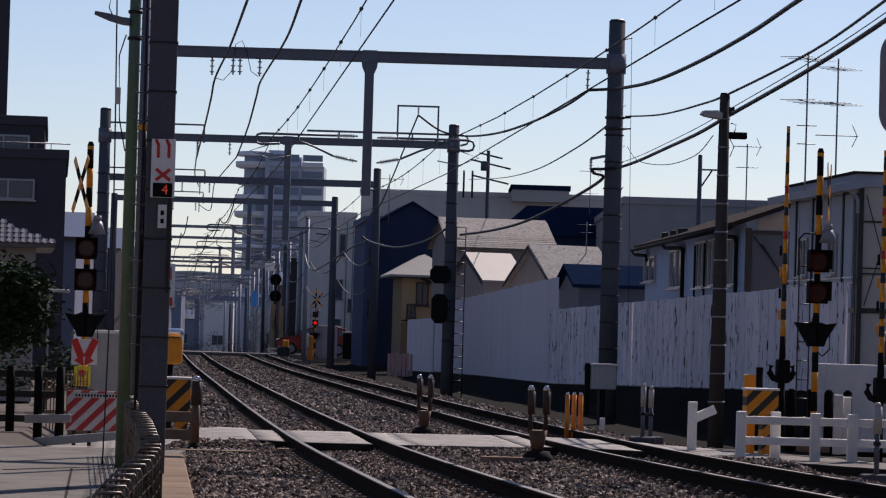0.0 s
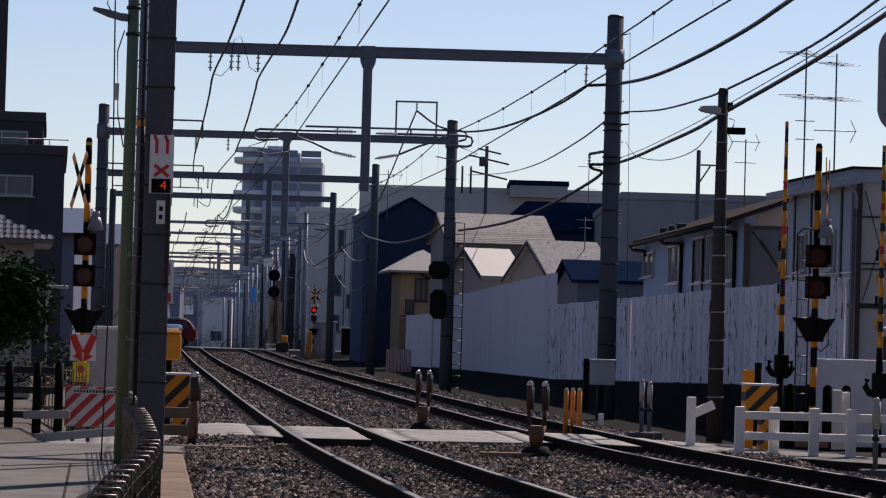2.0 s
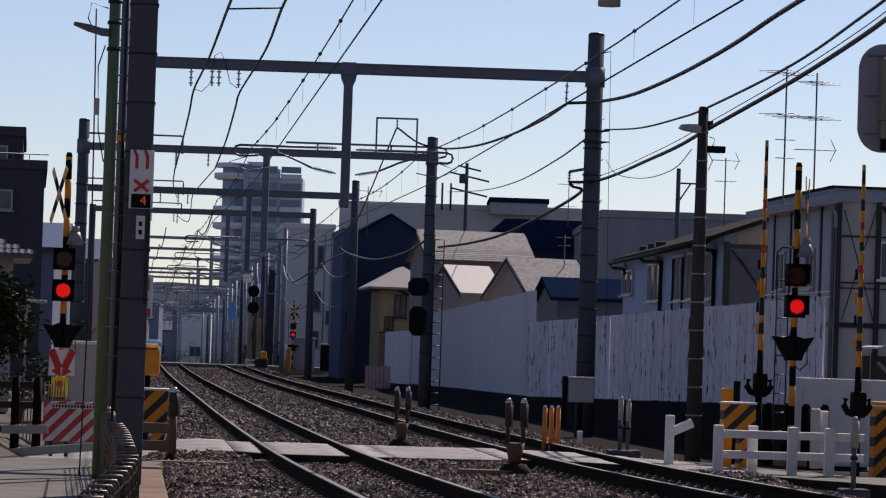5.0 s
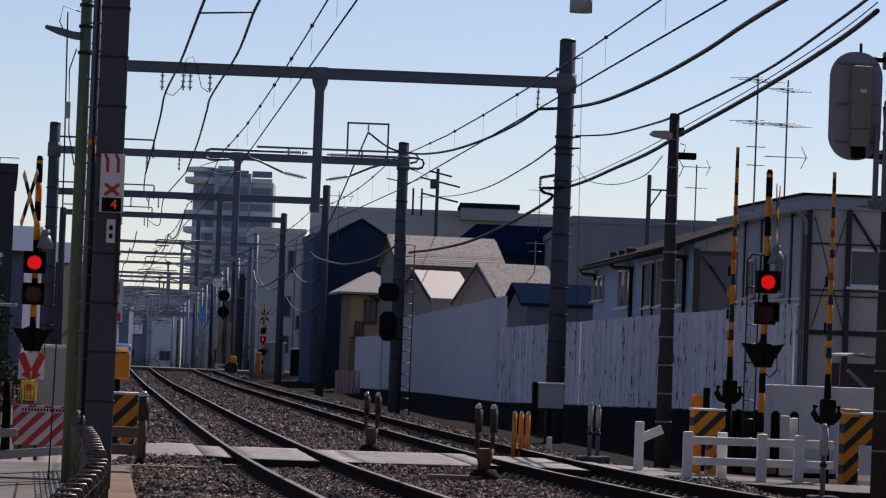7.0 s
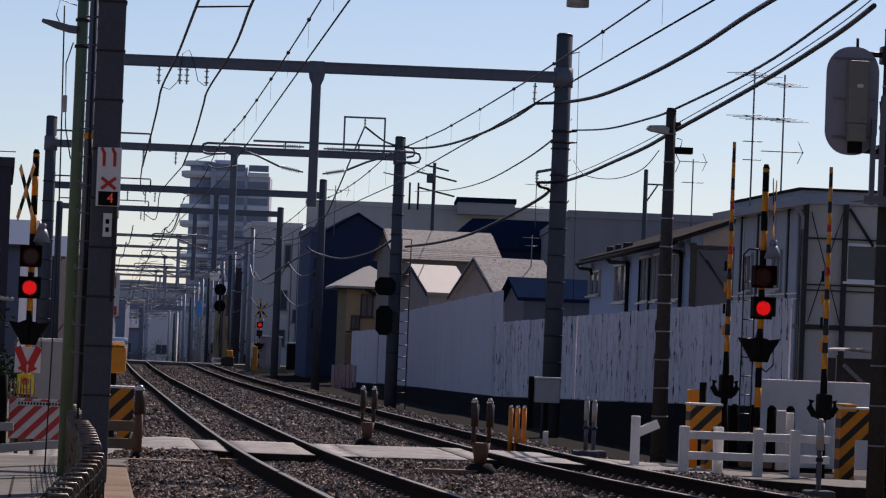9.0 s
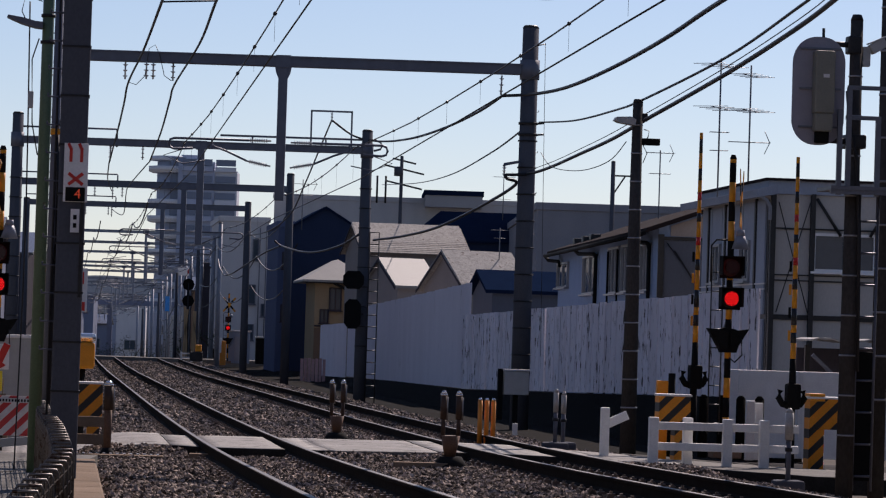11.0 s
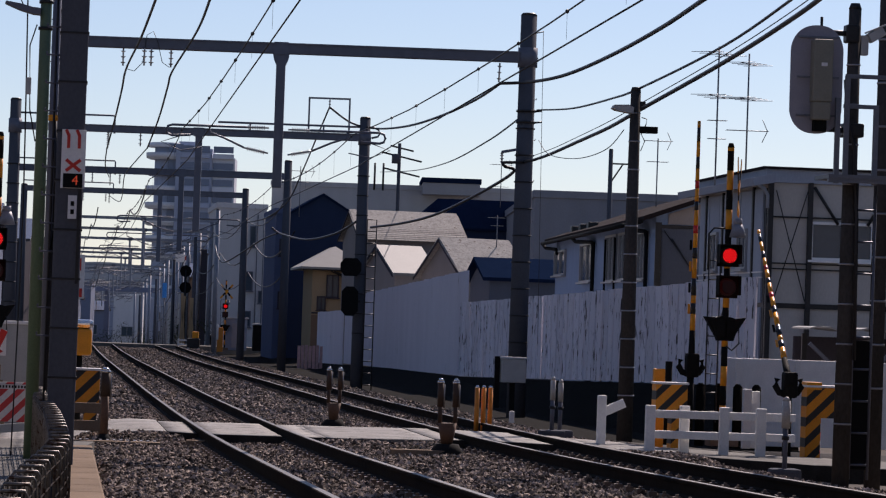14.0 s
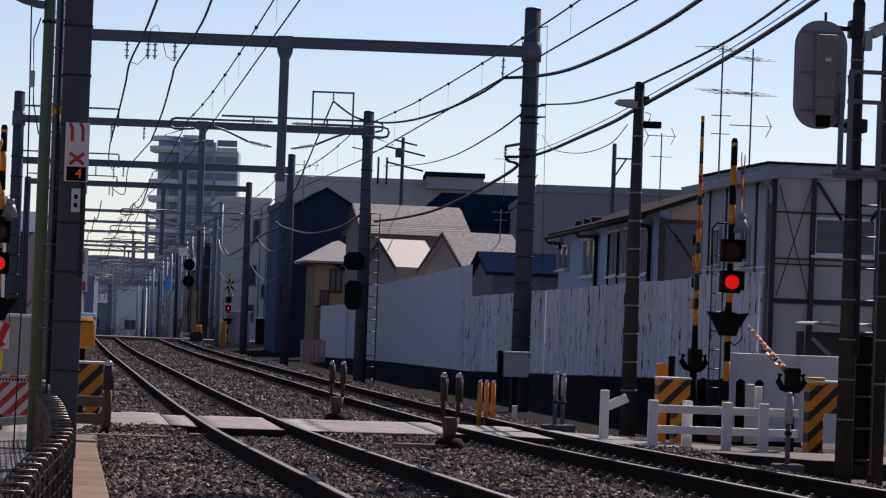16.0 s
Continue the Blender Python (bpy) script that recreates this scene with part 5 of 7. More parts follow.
for z in (4.4, 4.0, 3.62):
    bm = B()
    box(bm, (-0.42, -0.28, z), (0.42, 0.025, 0.018))
    part("plate_brace", bm, M_STEEL_DK, t)
bm = B()
cyl(bm, (-0.36, -0.1, 4.47), (0.02, 0.0, 4.47), 0.028, seg=10)
cyl(bm, (-0.36, -0.1, 4.4), (-0.36, -0.1, 4.62), 0.015, seg=8)
box(bm, (-0.03, 0, 4.47), (0.14, 0.16, 0.18), bevel=0.02)
part("top_bracket", bm, M_DARK, t)
bm = B()
cyl(bm, (-0.3, -0.15, 3.5), (0.0, 0.0, 3.5), 0.03, seg=10)
box(bm, (0.0, 0, 3.5), (0.22, 0.2, 0.14), bevel=0.02)
part("lower_bracket", bm, M_DARK, t)
for x0, y0, z1 in ((-0.22, -0.34, 3.8), (-0.13, -0.34, 4.02), (0.2, -0.2, 3.75), (0.42, 0.05, 4.3)):
    bm = B()
    box(bm, (x0, y0, (2.95 + z1) / 2), (0.05, 0.04, z1 - 2.95))
    part("platform_post", bm, M_STEEL_DK, t)
for z, x0, x1, y0 in ((4.02, -0.15, 0.6, -0.34), (3.73, -0.13, 0.22, -0.2), (2.98, -0.3, 0.7, -0.34)):
    bm = B()
    box(bm, ((x0 + x1) / 2, y0, z), (x1 - x0, 0.05, 0.04))
    part("platform_rail", bm, M_STEEL_DK, t)
bm = B()
box(bm, (0.2, -0.05, 3.02), (1.0, 0.66, 0.04))
part("platform", bm, M_STEEL_DK, t)
bm = B()
box(bm, (0.21, -0.03, 4.47), (0.17, 0.14, 0.1), ry=-32, bevel=0.012)
box(bm, (0.22, -0.03, 4.535), (0.23, 0.16, 0.015), ry=-24)
box(bm, (0.1, 0.0, 4.36), (0.08, 0.09, 0.2), bevel=0.012)
part("hooded_lamp", bm, M_GREYBOX, t)
bm = B()
path_tube(bm, [(-0.1, -0.1, 4.0), (-0.06, -0.1, 3.6), (0.02, -0.1, 3.3), (0.06, -0.1, 2.6), (0.08, -0.1, 1.2)], 0.02)
part("cable", bm, M_WIRE, t)
ladder(t, 0.2, 0.1, 0.0, 3.0, 0.19, 0.32, 0.014)
bm = B()
box(bm, (0.2, 0.3, 0.75), (0.26, 0.2, 1.3), bevel=0.01)
part("case_behind_ladder", bm, M_BLACK, t)
t = pole(5.42, 36.0, 0.0, 6.0, 0.085, 0.07, "dark slim pole beside the signal mast", M_CONC_DARK, 0.45)

# pieces left of the line
t = thing("street_lamp", -6.72, 60, -0.1, HEAD, "small grey street lamp with a bent arm beyond the tree", "street lamp")
bm = B()
path_tube(bm, [(0, 0, 0), (0, 0, 2.05), (-0.03, 0, 2.14), (-0.1, 0, 2.18), (-0.34, 0, 2.2)], 0.025, 8)
part("post", bm, M_GREYBOX, t)
bm = B()
box(bm, (0.17, 0, 2.08), (0.36, 0.1, 0.06), bevel=0.02)
part("lamp_head", bm, M_GREYBOX, t)
t = thing("striped_board", -4.87, 46, 0.05, HEAD, "red and white slanting striped board on the crossing fence", "sign board")
bm = B()
box(bm, (0.34, 0, 0.26), (0.68, 0.02, 0.52), bevel=0.004)
part("panel", bm, M_BOARD, t)
bm = B()
box(bm, (0.38, -0.014, 0.46), (0.58, 0.006, 0.06))
part("caption_strip", bm, M_WHITE, t)
for k in range(14):
    bm = B()
    box(bm, (0.12 + 0.04 * k, -0.019, 0.46), (0.022, 0.004, 0.034))
    part("writing_bar", bm, M_BLACK, t)
for x in (0.1, 0.3):
    bm = B()
    box(bm, (x, 0.04, 0.1), (0.05, 0.05, 0.6))
    part("leg", bm, M_DARK, t)
t = thing("crossing_fence", -5.9, 45.4, -0.1, 1, "weathered dark timber post and rail fence with grey boards", "fence")
for x in (0.0, 0.36, 0.72, 1.0):
    bm = B()
    cyl(bm, (x, 0, 0), (x, 0, 0.98), 0.06, 0.055, 12)
    part("post", bm, M_BLACK, t)
for z in (0.3, 0.62, 0.88):
    bm = B()
    box(bm, (0.45, 0, z), (1.1, 0.05, 0.09), bevel=0.01)
    part("rail", bm, M_DARK, t)
for x, z, w, a in ((1.15, 0.05, 1.2, -6), (0.86, 0.31, 0.6, -2)):
    bm = B()
    box(bm, (x, -0.1, z), (w, 0.04, 0.11), ry=a, bevel=0.008)
    part("grey_board", bm, M_GREYBOX, t)
t = thing("bamboo_screen", -5.28, 47.3, 0.0, HEAD, "thin upright rods of a pale cane screen", "fence")
for k in range(14):
    bm = B()
    cyl(bm, (0.045 * k, 0.02 * math.sin(k * 2.1), 0), (0.045 * k + 0.01 * math.sin(k), 0, 0.8 + 0.03 * math.sin(k * 3.7)), 0.009, seg=6)
    part("rod", bm, M_KERB, t)
for z in (0.25, 0.55):
    bm = B()
    box(bm, (0.3, -0.015, z), (0.66, 0.02, 0.04))
    part("batten", bm, M_KERB, t)
t = thing("relay_cabinet", -5.14, 52, -0.2, HEAD, "tall pale grey equipment cabinet beyond the barrier", "cabinet")
bm = B()
box(bm, (0.3, 0, 0.76), (0.75, 0.4, 1.5), bevel=0.015)
part("body", bm, M_GREYBOX, t)
bm = B()
box(bm, (0.3, 0, 1.53), (0.82, 0.46, 0.05), bevel=0.01)
part("lid", bm, M_WHITE, t)
t = thing("bench_fence", -3.42, 44, -0.1, HEAD, "two pale concrete rails beside the sensor post", "fence")
for z in (0.2, 0.42):
    bm = B()
    box(bm, (0.15, 0, z), (0.5, 0.07, 0.13), bevel=0.012)
    part("rail", bm, M_KERB, t)
for x in (-0.05, 0.36):
    bm = B()
    box(bm, (x, 0.06, 0.25), (0.09, 0.07, 0.55))
    part("post", bm, M_KERB, t)
t = thing("cable_trough", -3.2, 41.4, -0.12, HEAD, "low concrete cable duct with a steel grating", "cable duct")
bm = B()
box(bm, (0.35, 0, 0.08), (1.3, 0.25, 0.1), bevel=0.01)
part("duct", bm, M_KERB, t)
for k in range(16):
    bm = B()
    box(bm, (-0.25 + 0.08 * k, 0.3, 0.12), (0.03, 0.25, 0.03))
    part("grating_bar", bm, M_STEEL, t)
for x, y, l in ((-3.0, 40.3, 0.55), (0.85, 41.9, 0.65), (-1.75, 42.7, 0.4)):
    bm = B()
    box(bm, (0, 0, 0), (l, 0.2, 0.1), bevel=0.01)
    single("loose_sleeper_block", bm, M_KERB, "short concrete block lying in the ballast", "concrete block", "loose blocks", m=pose(x, y, bed_z(x, y) + 0.04, 0, 0, 3))
bm = B()
box(bm, (0, 0, 0.12), (0.09, 0.06, 0.28), bevel=0.01)
single("distance_marker", bm, M_WHITE, "small white marker post beside the far track", "marker post", m=pose(line_x(60, 5.4), 60, level(60) - 0.2))

# hooped railing along the footpath
HOOPS = ((13.5, -1.32), (15.1, -1.42), (16.8, -1.52), (18.1, -1.58), (19.6, -1.64), (21.4, -1.74), (23.6, -1.94), (26.9, -2.25), (31.4, -2.72), (36.5, -3.25))
rail_t = thing("hoop_railing", 0, 0, 0.12, 0, "dark curving railing of close steel hoops along the footpath", "railing")
hy = [p[0] for p in HOOPS]
hx = [p[1] for p in HOOPS]
TOP = 0.62
M_HOOP = mat("worn_hoop_steel", (0.15, 0.135, 0.12), 0.38, 0.7, 0.35, 12, 80, 0.1, spots=((0.06, 0.035, 0.025), 0.56, 14))
y = 13.6
while y < 36.4:
    x = float(np.interp(y, hy, hx))
    bm = B()
    path_tube(bm, [(-0.065, 0, 0.0), (-0.065, 0, TOP - 0.02), (-0.055, 0, TOP), (0.055, 0, TOP), (0.065, 0, TOP - 0.02), (0.065, 0, 0.0)], 0.0095, 6)
    ob = part("hoop", bm, M_HOOP, rail_t)
    ob.matrix_local = pose(x, y, 0, 0, 0, 8)
    y += 0.62
for s in (-1, 1):
    for k in range(7):
        bm = B()
        path_tube(bm, [(float(np.interp(q, hy, hx)) + s * 0.065, q, 0.05 + 0.087 * k) for q in np.arange(13.6, 36.5, 0.8)], 0.005, 5)
        part("wire", bm, M_RAIL, rail_t)

# ---- wires ----


def smooth_path(pts, n=6):
    """Points of a soft curve through pts."""
    p = [Vector(pts[0])] + [Vector(q) for q in pts] + [Vector(pts[-1])]
    out = []
    for a, b, c, d in zip(p, p[1:], p[2:], p[3:]):
        for k in range(n):
            s = k / n
            out.append(0.5 * (2 * b + (c - a) * s + (2 * a - 5 * b + 4 * c - d) * s * s + (3 * b - a - 3 * c + d) * s ** 3))
    return out + [p[-1]]


def wire(name, label, pts, r, category="cable", group="", material=None):
    bm = B()
    path_tube(bm, pts, r, 6)
    return single(name, bm, material or M_WIRE, label, category, group)


WIRES = (
    ("thick feeder cable hung below the gantry beams", 0.022, ((-2.42, 44.0, 5.95), (-2.83, 49.0, 6.08), (-3.94, 63.0, 6.5), (-4.79, 72.0, 6.55), (-5.27, 78.0, 6.49), (-6.02, 87.0, 6.35), (-6.98, 98.0, 6.1))),
    ("thick feeder cable hung below the gantry beams", 0.022, ((-1.7, 44.0, 5.97), (-2.07, 49.0, 6.12), (-2.84, 61.0, 6.5), (-3.84, 72.0, 6.54), (-4.2, 77.0, 6.53), (-4.88, 86.0, 6.34), (-5.85, 98.0, 6.18))),
    ("feeder cable sagging between far gantries", 0.018, ((-6.98, 98.0, 6.10), (-8.00, 112.0, 6.23), (-8.99, 128.0, 6.50))),
    ("feeder cable sagging between far gantries", 0.018, ((-5.85, 98.0, 6.18), (-7.28, 112.0, 6.11), (-8.45, 128.0, 6.47), (-9.35, 140.0, 6.03), (-10.86, 155.0, 6.75))),
    ("thick black feeder cable rising to the near gantry pole", 0.035, ((4.91, 40.0, 6.01), (4.79, 48.0, 6.18), (4.66, 54.0, 6.24), (4.39, 61.0, 6.33), (3.97, 67.0, 6.40), (3.52, 71.0, 6.52), (2.90, 72.0, 6.53))),
    ("thick black feeder cable sagging between the gantries", 0.03, ((2.90, 72.0, 6.53), (2.59, 77.0, 6.51), (2.02, 84.0, 6.55), (1.31, 90.0, 6.61), (0.55, 97.0, 6.90), (-0.16, 98.0, 7.08), (-0.78, 98.0, 7.49))),
    ("feeder cable dropping from the lifting frame", 0.024, ((-0.81, 98.0, 7.49), (-1.22, 103.0, 6.83), (-1.70, 110.0, 6.15), (-2.21, 116.0, 5.46), (-3.08, 123.0, 5.08), (-4.72, 155.0, 5.78))),
    ("heavy bundled cable slung between poles", 0.03, ((5.04, 37.0, 5.27), (4.99, 40.0, 5.20), (4.70, 45.0, 5.03), (4.21, 52.0, 4.83), (4.10, 57.0, 4.83), (3.97, 63.0, 4.90), (3.80, 68.0, 4.93), (3.62, 71.0, 4.94), (3.46, 71.8, 4.93))),
    ("thin steel carrier wire above the bundled cable", 0.007, ((5.04, 37.0, 5.36), (4.99, 40.0, 5.29), (4.70, 45.0, 5.12), (4.21, 52.0, 4.92), (4.10, 57.0, 4.93), (3.97, 63.0, 4.99), (3.80, 68.0, 5.02), (3.46, 71.8, 4.99))),
    ("bundled cable sagging from the gantry pole", 0.034, ((3.45, 71.8, 4.93), (3.2, 71.75, 4.90), (3.01, 71.75, 4.89), (3.05, 71.85, 4.82), (3.27, 72.8, 4.75), (2.85, 79.0, 4.55), (2.03, 87.0, 4.27), (1.26, 92.0, 4.16), (0.47, 97.0, 4.16))),
    ("bundled cable sagging past the house roofs", 0.034, ((0.08, 98.0, 4.35), (-0.54, 104.0, 4.13), (-1.53, 113.0, 4.13), (-2.65, 127.0, 4.64), (-2.99, 128.0, 4.86))),
    ("black cable between lamp pole and gantry pole", 0.018, ((4.76, 35.0, 5.26), (4.73, 38.0, 5.23), (4.69, 45.0, 5.24), (4.20, 52.0, 5.15), (4.20, 58.0, 5.37), (4.04, 66.0, 5.69), (3.68, 72.0, 6.01))),
    ("thin slack cable below the lamp pole", 0.008, ((3.96, 52.0, 4.51), (4.06, 57.0, 4.47), (3.98, 63.0, 4.60), (3.75, 68.0, 4.90), (3.73, 72.0, 5.39))),
    ("thin black cable from gantry pole to a far pole", 0.02, ((3.31, 72.0, 5.82), (3.35, 90.0, 6.29), (3.13, 120.0, 7.11), (2.64, 160.0, 8.55), (1.37, 200.0, 10.16))),
    ("black cable sagging between the far poles", 0.03, ((-2.77, 128.0, 4.68), (-3.54, 134.0, 4.53), (-5.39, 150.0, 3.93), (-5.91, 154.0, 4.18), (-6.13, 156.0, 4.71))),
)
for label, r, pts in WIRES:
    wire("feeder_cable", label, smooth_path(pts), r)

def wire_fall(y):
    """Height of the overhead wires' datum at that distance."""
    return float(np.interp(y, (0, 26, 45, 60, 80, 128, 194, 215, 260, 400), (0.34, 0.28, 0.05, -0.1, -0.16, -0.22, -0.02, -0.2, -1.4, -4.0)))


SUPPORTS = (14, 72, 98, 128, 155, 187, 222, 262, 310)
for tr in TRACKS:
    contact = wire("contact_wire", "straight overhead contact wire above the track", [(line_x(y, tr + (0.06, 0.12, -0.12)[0 if k == 0 else 2 - k % 2]), y, 4.86 + wire_fall(y)) for k, y in enumerate(SUPPORTS)], 0.011, "overhead wire", "overhead wires")
    mess = thing("messenger_wire", 0, 0, 0, 0, "sagging messenger wire with round clips and thin droppers above the track", "overhead wire", "overhead wires")
    pts = []
    for a, b in zip(SUPPORTS, SUPPORTS[1:]):
        for k in range(10):
            s = k / 10
            y = a + (b - a) * s
            sag = (0.3 if a == 14 else 0.2) * 4 * s * (1 - s)
            pts.append((line_x(y, tr), y, 5.5 + wire_fall(y) - sag))
    bm = B()
    path_tube(bm, pts, 0.011, 6)
    part("wire", bm, M_WIRE, mess)
    py, pz = [p[1] for p in pts], [p[2] for p in pts]
    y = 24.0
    while y < 130:
        z = float(np.interp(y, py, pz))
        x = line_x(y, tr)
        bm = B()
        bmesh.ops.create_icosphere(bm, subdivisions=1, radius=0.03, matrix=pose(x, y, z))
        part("clip", bm, M_DARK, mess)
        bm = B()
        cz = 4.86 + float(np.interp(y, SUPPORTS, [wire_fall(q) for q in SUPPORTS]))
        cyl(bm, (x, y, z), (x, y, cz), 0.002, seg=4)
        part("dropper", bm, M_STEEL, mess)
        y += 4.4
# slack cables along the far gantries
for k, (o, z, sag) in enumerate(((-1.9, 5.9, 0.55), (-1.1, 5.6, 0.35), (0.6, 6.3, 0.5), (5.7, 6.1, 0.6), (6.1, 5.0, 0.8), (5.9, 3.7, 0.7))):
    pts = []
    for a, b in zip(SUPPORTS[3:], SUPPORTS[4:]):
        for q in range(8):
            f = q / 8
            y = a + (b - a) * f
            pts.append((line_x(y, o), y, z + wire_fall(y) - sag * 4 * f * (1 - f)))
    wire("slack_cable", "slack dark cable strung along the far gantries", pts, 0.02 if k % 2 else 0.028, "cable", "slack cables")
# spacer between the two feeders
wire("feeder_spacer", "short bar that keeps the two feeder cables apart", [WIRES[0][2][1], WIRES[1][2][1]], 0.014, "cable spacer")
# upright cables along the left poles
for x, y, z0, z1 in ((-3.2, 33.6, 0.1, 4.6), (-3.15, 36, 0.1, 5.5), (-3.02, 38, 0.3, 5.6), (-3.36, 40.5, 0.3, 6.0)):
    wire("drop_cable", "thin drop cable hanging beside the lamp post", smooth_path([(x, y, z1), (x + 0.03, y, (z0 + z1) / 2), (x, y, z0)]), 0.008)
t = thing("clamp_box", -2.74, 34.5, 3.0, HEAD, "orange marker sleeve on a cable behind the pole", "cable fitting")
bm = B()
cyl(bm, (0, 0, 0.2), (0, 0, 0.36), 0.03, seg=10)
part("sleeve", bm, M_ORANGE, t)

# ---- windows and trims of the houses ----
for x in (1.65, 3.6, 5.6):
    window(prefab, x, -0.03, 3.93, 1.35, 0.78, 0, 1, M_WHITE)
for x, w in ((0.05, 0.11), (0.93, 0.1), (2.75, 0.1), (4.6, 0.1), (6.5, 0.1)):
    bm = B()
    box(bm, (x, -0.06, 2.6), (w, 0.12, 5.18))
    part("steel_post", bm, M_DARK, prefab, "dark steel post")
for z, h in ((2.5, 0.11), (3.3, 0.03), (3.42, 0.03), (4.43, 0.035)):
    bm = B()
    box(bm, (4.5, -0.03, z), (9.0, 0.05, h))
    part("floor_trim", bm, M_DARK, prefab)
for x0, x1, z0, z1, r in ((0.16, 0.86, 2.6, 5.0, 0.012), (0.86, 0.16, 2.6, 5.0, 0.012), (1.0, 1.55, 5.1, 4.3, 0.035), (2.68, 2.2, 5.1, 4.3, 0.035)):
    bm = B()
    cyl(bm, (x0, -0.1, z0), (x1, -0.1, z1), r, seg=6)
    part("cross_brace", bm, M_DARK, prefab)
bm = B()
box(bm, (-0.01, 4.0, 2.55), (0.02, 7.9, 5.0))
part("side_backing", bm, M_DARK, prefab)
for k in range(6):
    for z0, z1 in ((0.1, 2.45), (2.55, 5.05)):
        bm = B()
        box(bm, (-0.04, 0.86 + 1.26 * k, (z0 + z1) / 2), (0.04, 1.2, z1 - z0))
        part("wall_panel", bm, W_SIDE, prefab)
for y in (2.35, 5.85):
    window(prefab, -0.07, y, 3.75, 1.0, 0.85, -90, 1, M_FRAME)
for y in (1.22, 4.78, 6.85):
    bm = B()
    box(bm, (-0.07, y, 2.55), (0.06, 0.12, 5.1))
    part("steel_post", bm, M_DARK, prefab, "dark steel post")
for z in (3.1, 3.22):
    bm = B()
    box(bm, (-0.075, 4.0, z), (0.03, 7.9, 0.03))
    part("side_rail", bm, W_WHITE, prefab)
bm = B()
box(bm, (4.5, 3.97, 5.49), (9.3, 8.3, 0.05))
part("roof_sheet", bm, R_BROWN, prefab)
for y, z, w, h, bars in ((24.2, 3.95, 3.4, 0.75, 1), (16.0, 3.83, 3.6, 1.1, 1), (9.6, 3.85, 2.6, 1.25, 2), (6.8, 3.85, 1.6, 1.25, 1), (2.3, 3.8, 1.8, 1.2, 2)):
    window(wing, -0.03, y, z, w, h, -90, bars, M_FRAME)
for y, r in ((13.8, 0.06), (10.6, 0.03), (8.2, 0.03), (5.4, 0.02), (4.3, 0.02), (1.1, 0.05)):
    bm = B()
    cyl(bm, (-0.1, y, 0), (-0.1, y, 4.4), r, seg=8)
    part("downpipe", bm, M_BLACK, wing, "dark downpipe")
for y, l in ((13.8, 3.4), (1.1, 1.6), (24.6, 2.0)):
    bm = B()
    path_tube(bm, [(-0.1, y, 4.25), (-0.12, y + 0.2, 4.4), (-0.32, y + l * 0.85, 4.46), (-0.42, y + l, 4.62)], 0.055, 8)
    part("drain_elbow", bm, M_BLACK, wing)
bm = B()
cyl(bm, (-0.42, -0.3, 4.6), (-0.42, 26.3, 4.6), 0.06, seg=8)
part("gutter", bm, M_BLACK, wing)
bm = B()
box(bm, (0.06, -0.04, 2.3), (0.15, 0.1, 4.6))
part("corner_post", bm, M_DARK, wing, "dark corner post")
bm = B()
box(bm, (2.5, -0.03, 4.5), (4.9, 0.06, 0.09))
part("end_trim", bm, M_DARK, wing)
# panel darker than the side wall: the recess's shade is in its colour
bm = B()
box(bm, (2.5, -0.012, 2.23), (4.7, 0.024, 4.44))
part("end_panel", bm, W_END, wing, "lower gable wall with its shade put into the dark grey")
bm = B()
prism(bm, [(0.3, 4.56), (4.7, 4.56), (4.7, 4.82), (2.5, 5.58), (0.3, 4.82)], -0.024, -0.002)
part("gable_panel", bm, W_BEIGE, wing, "beige gable panel under the roof")
bm = B()
cyl(bm, (0.2, -0.06, 4.4), (1.35, -0.06, 2.9), 0.012, seg=6)
part("end_brace", bm, M_DARK, wing)
for y in (17.5, 19.8, 22.4):
    bm = B()
    box(bm, (0.25, y, 4.98), (0.3, 0.6, 0.22), bevel=0.02)
    part("roof_vent", bm, M_DARK, wing, "small dark roof vent")
bm = B()
prism(bm, [(-0.5, 5.22), (-0.46, 5.06), (0.0, 5.14), (0.0, 5.34)], -0.75, 8.5)
part("eave", bm, W_SIDE, prefab, "pale overhanging eave")
bm = B()
path_tube(bm, [(-0.48, -0.7, 5.14), (-0.2, -0.5, 5.02), (-0.05, -0.2, 4.88), (-0.05, -0.2, 4.6)], 0.04, 8)
part("drain_elbow", bm, W_SIDE, prefab)
bm = B()
cyl(bm, (0.4, -0.06, 4.2), (1.5, -0.06, 2.6), 0.02, seg=6)
part("end_brace", bm, M_DARK, wing)


def row_windows(t, xs, zs, w, h, y=-0.03):
    for z in zs:
        for x in xs:
            window(t, x, y, z, w, h)


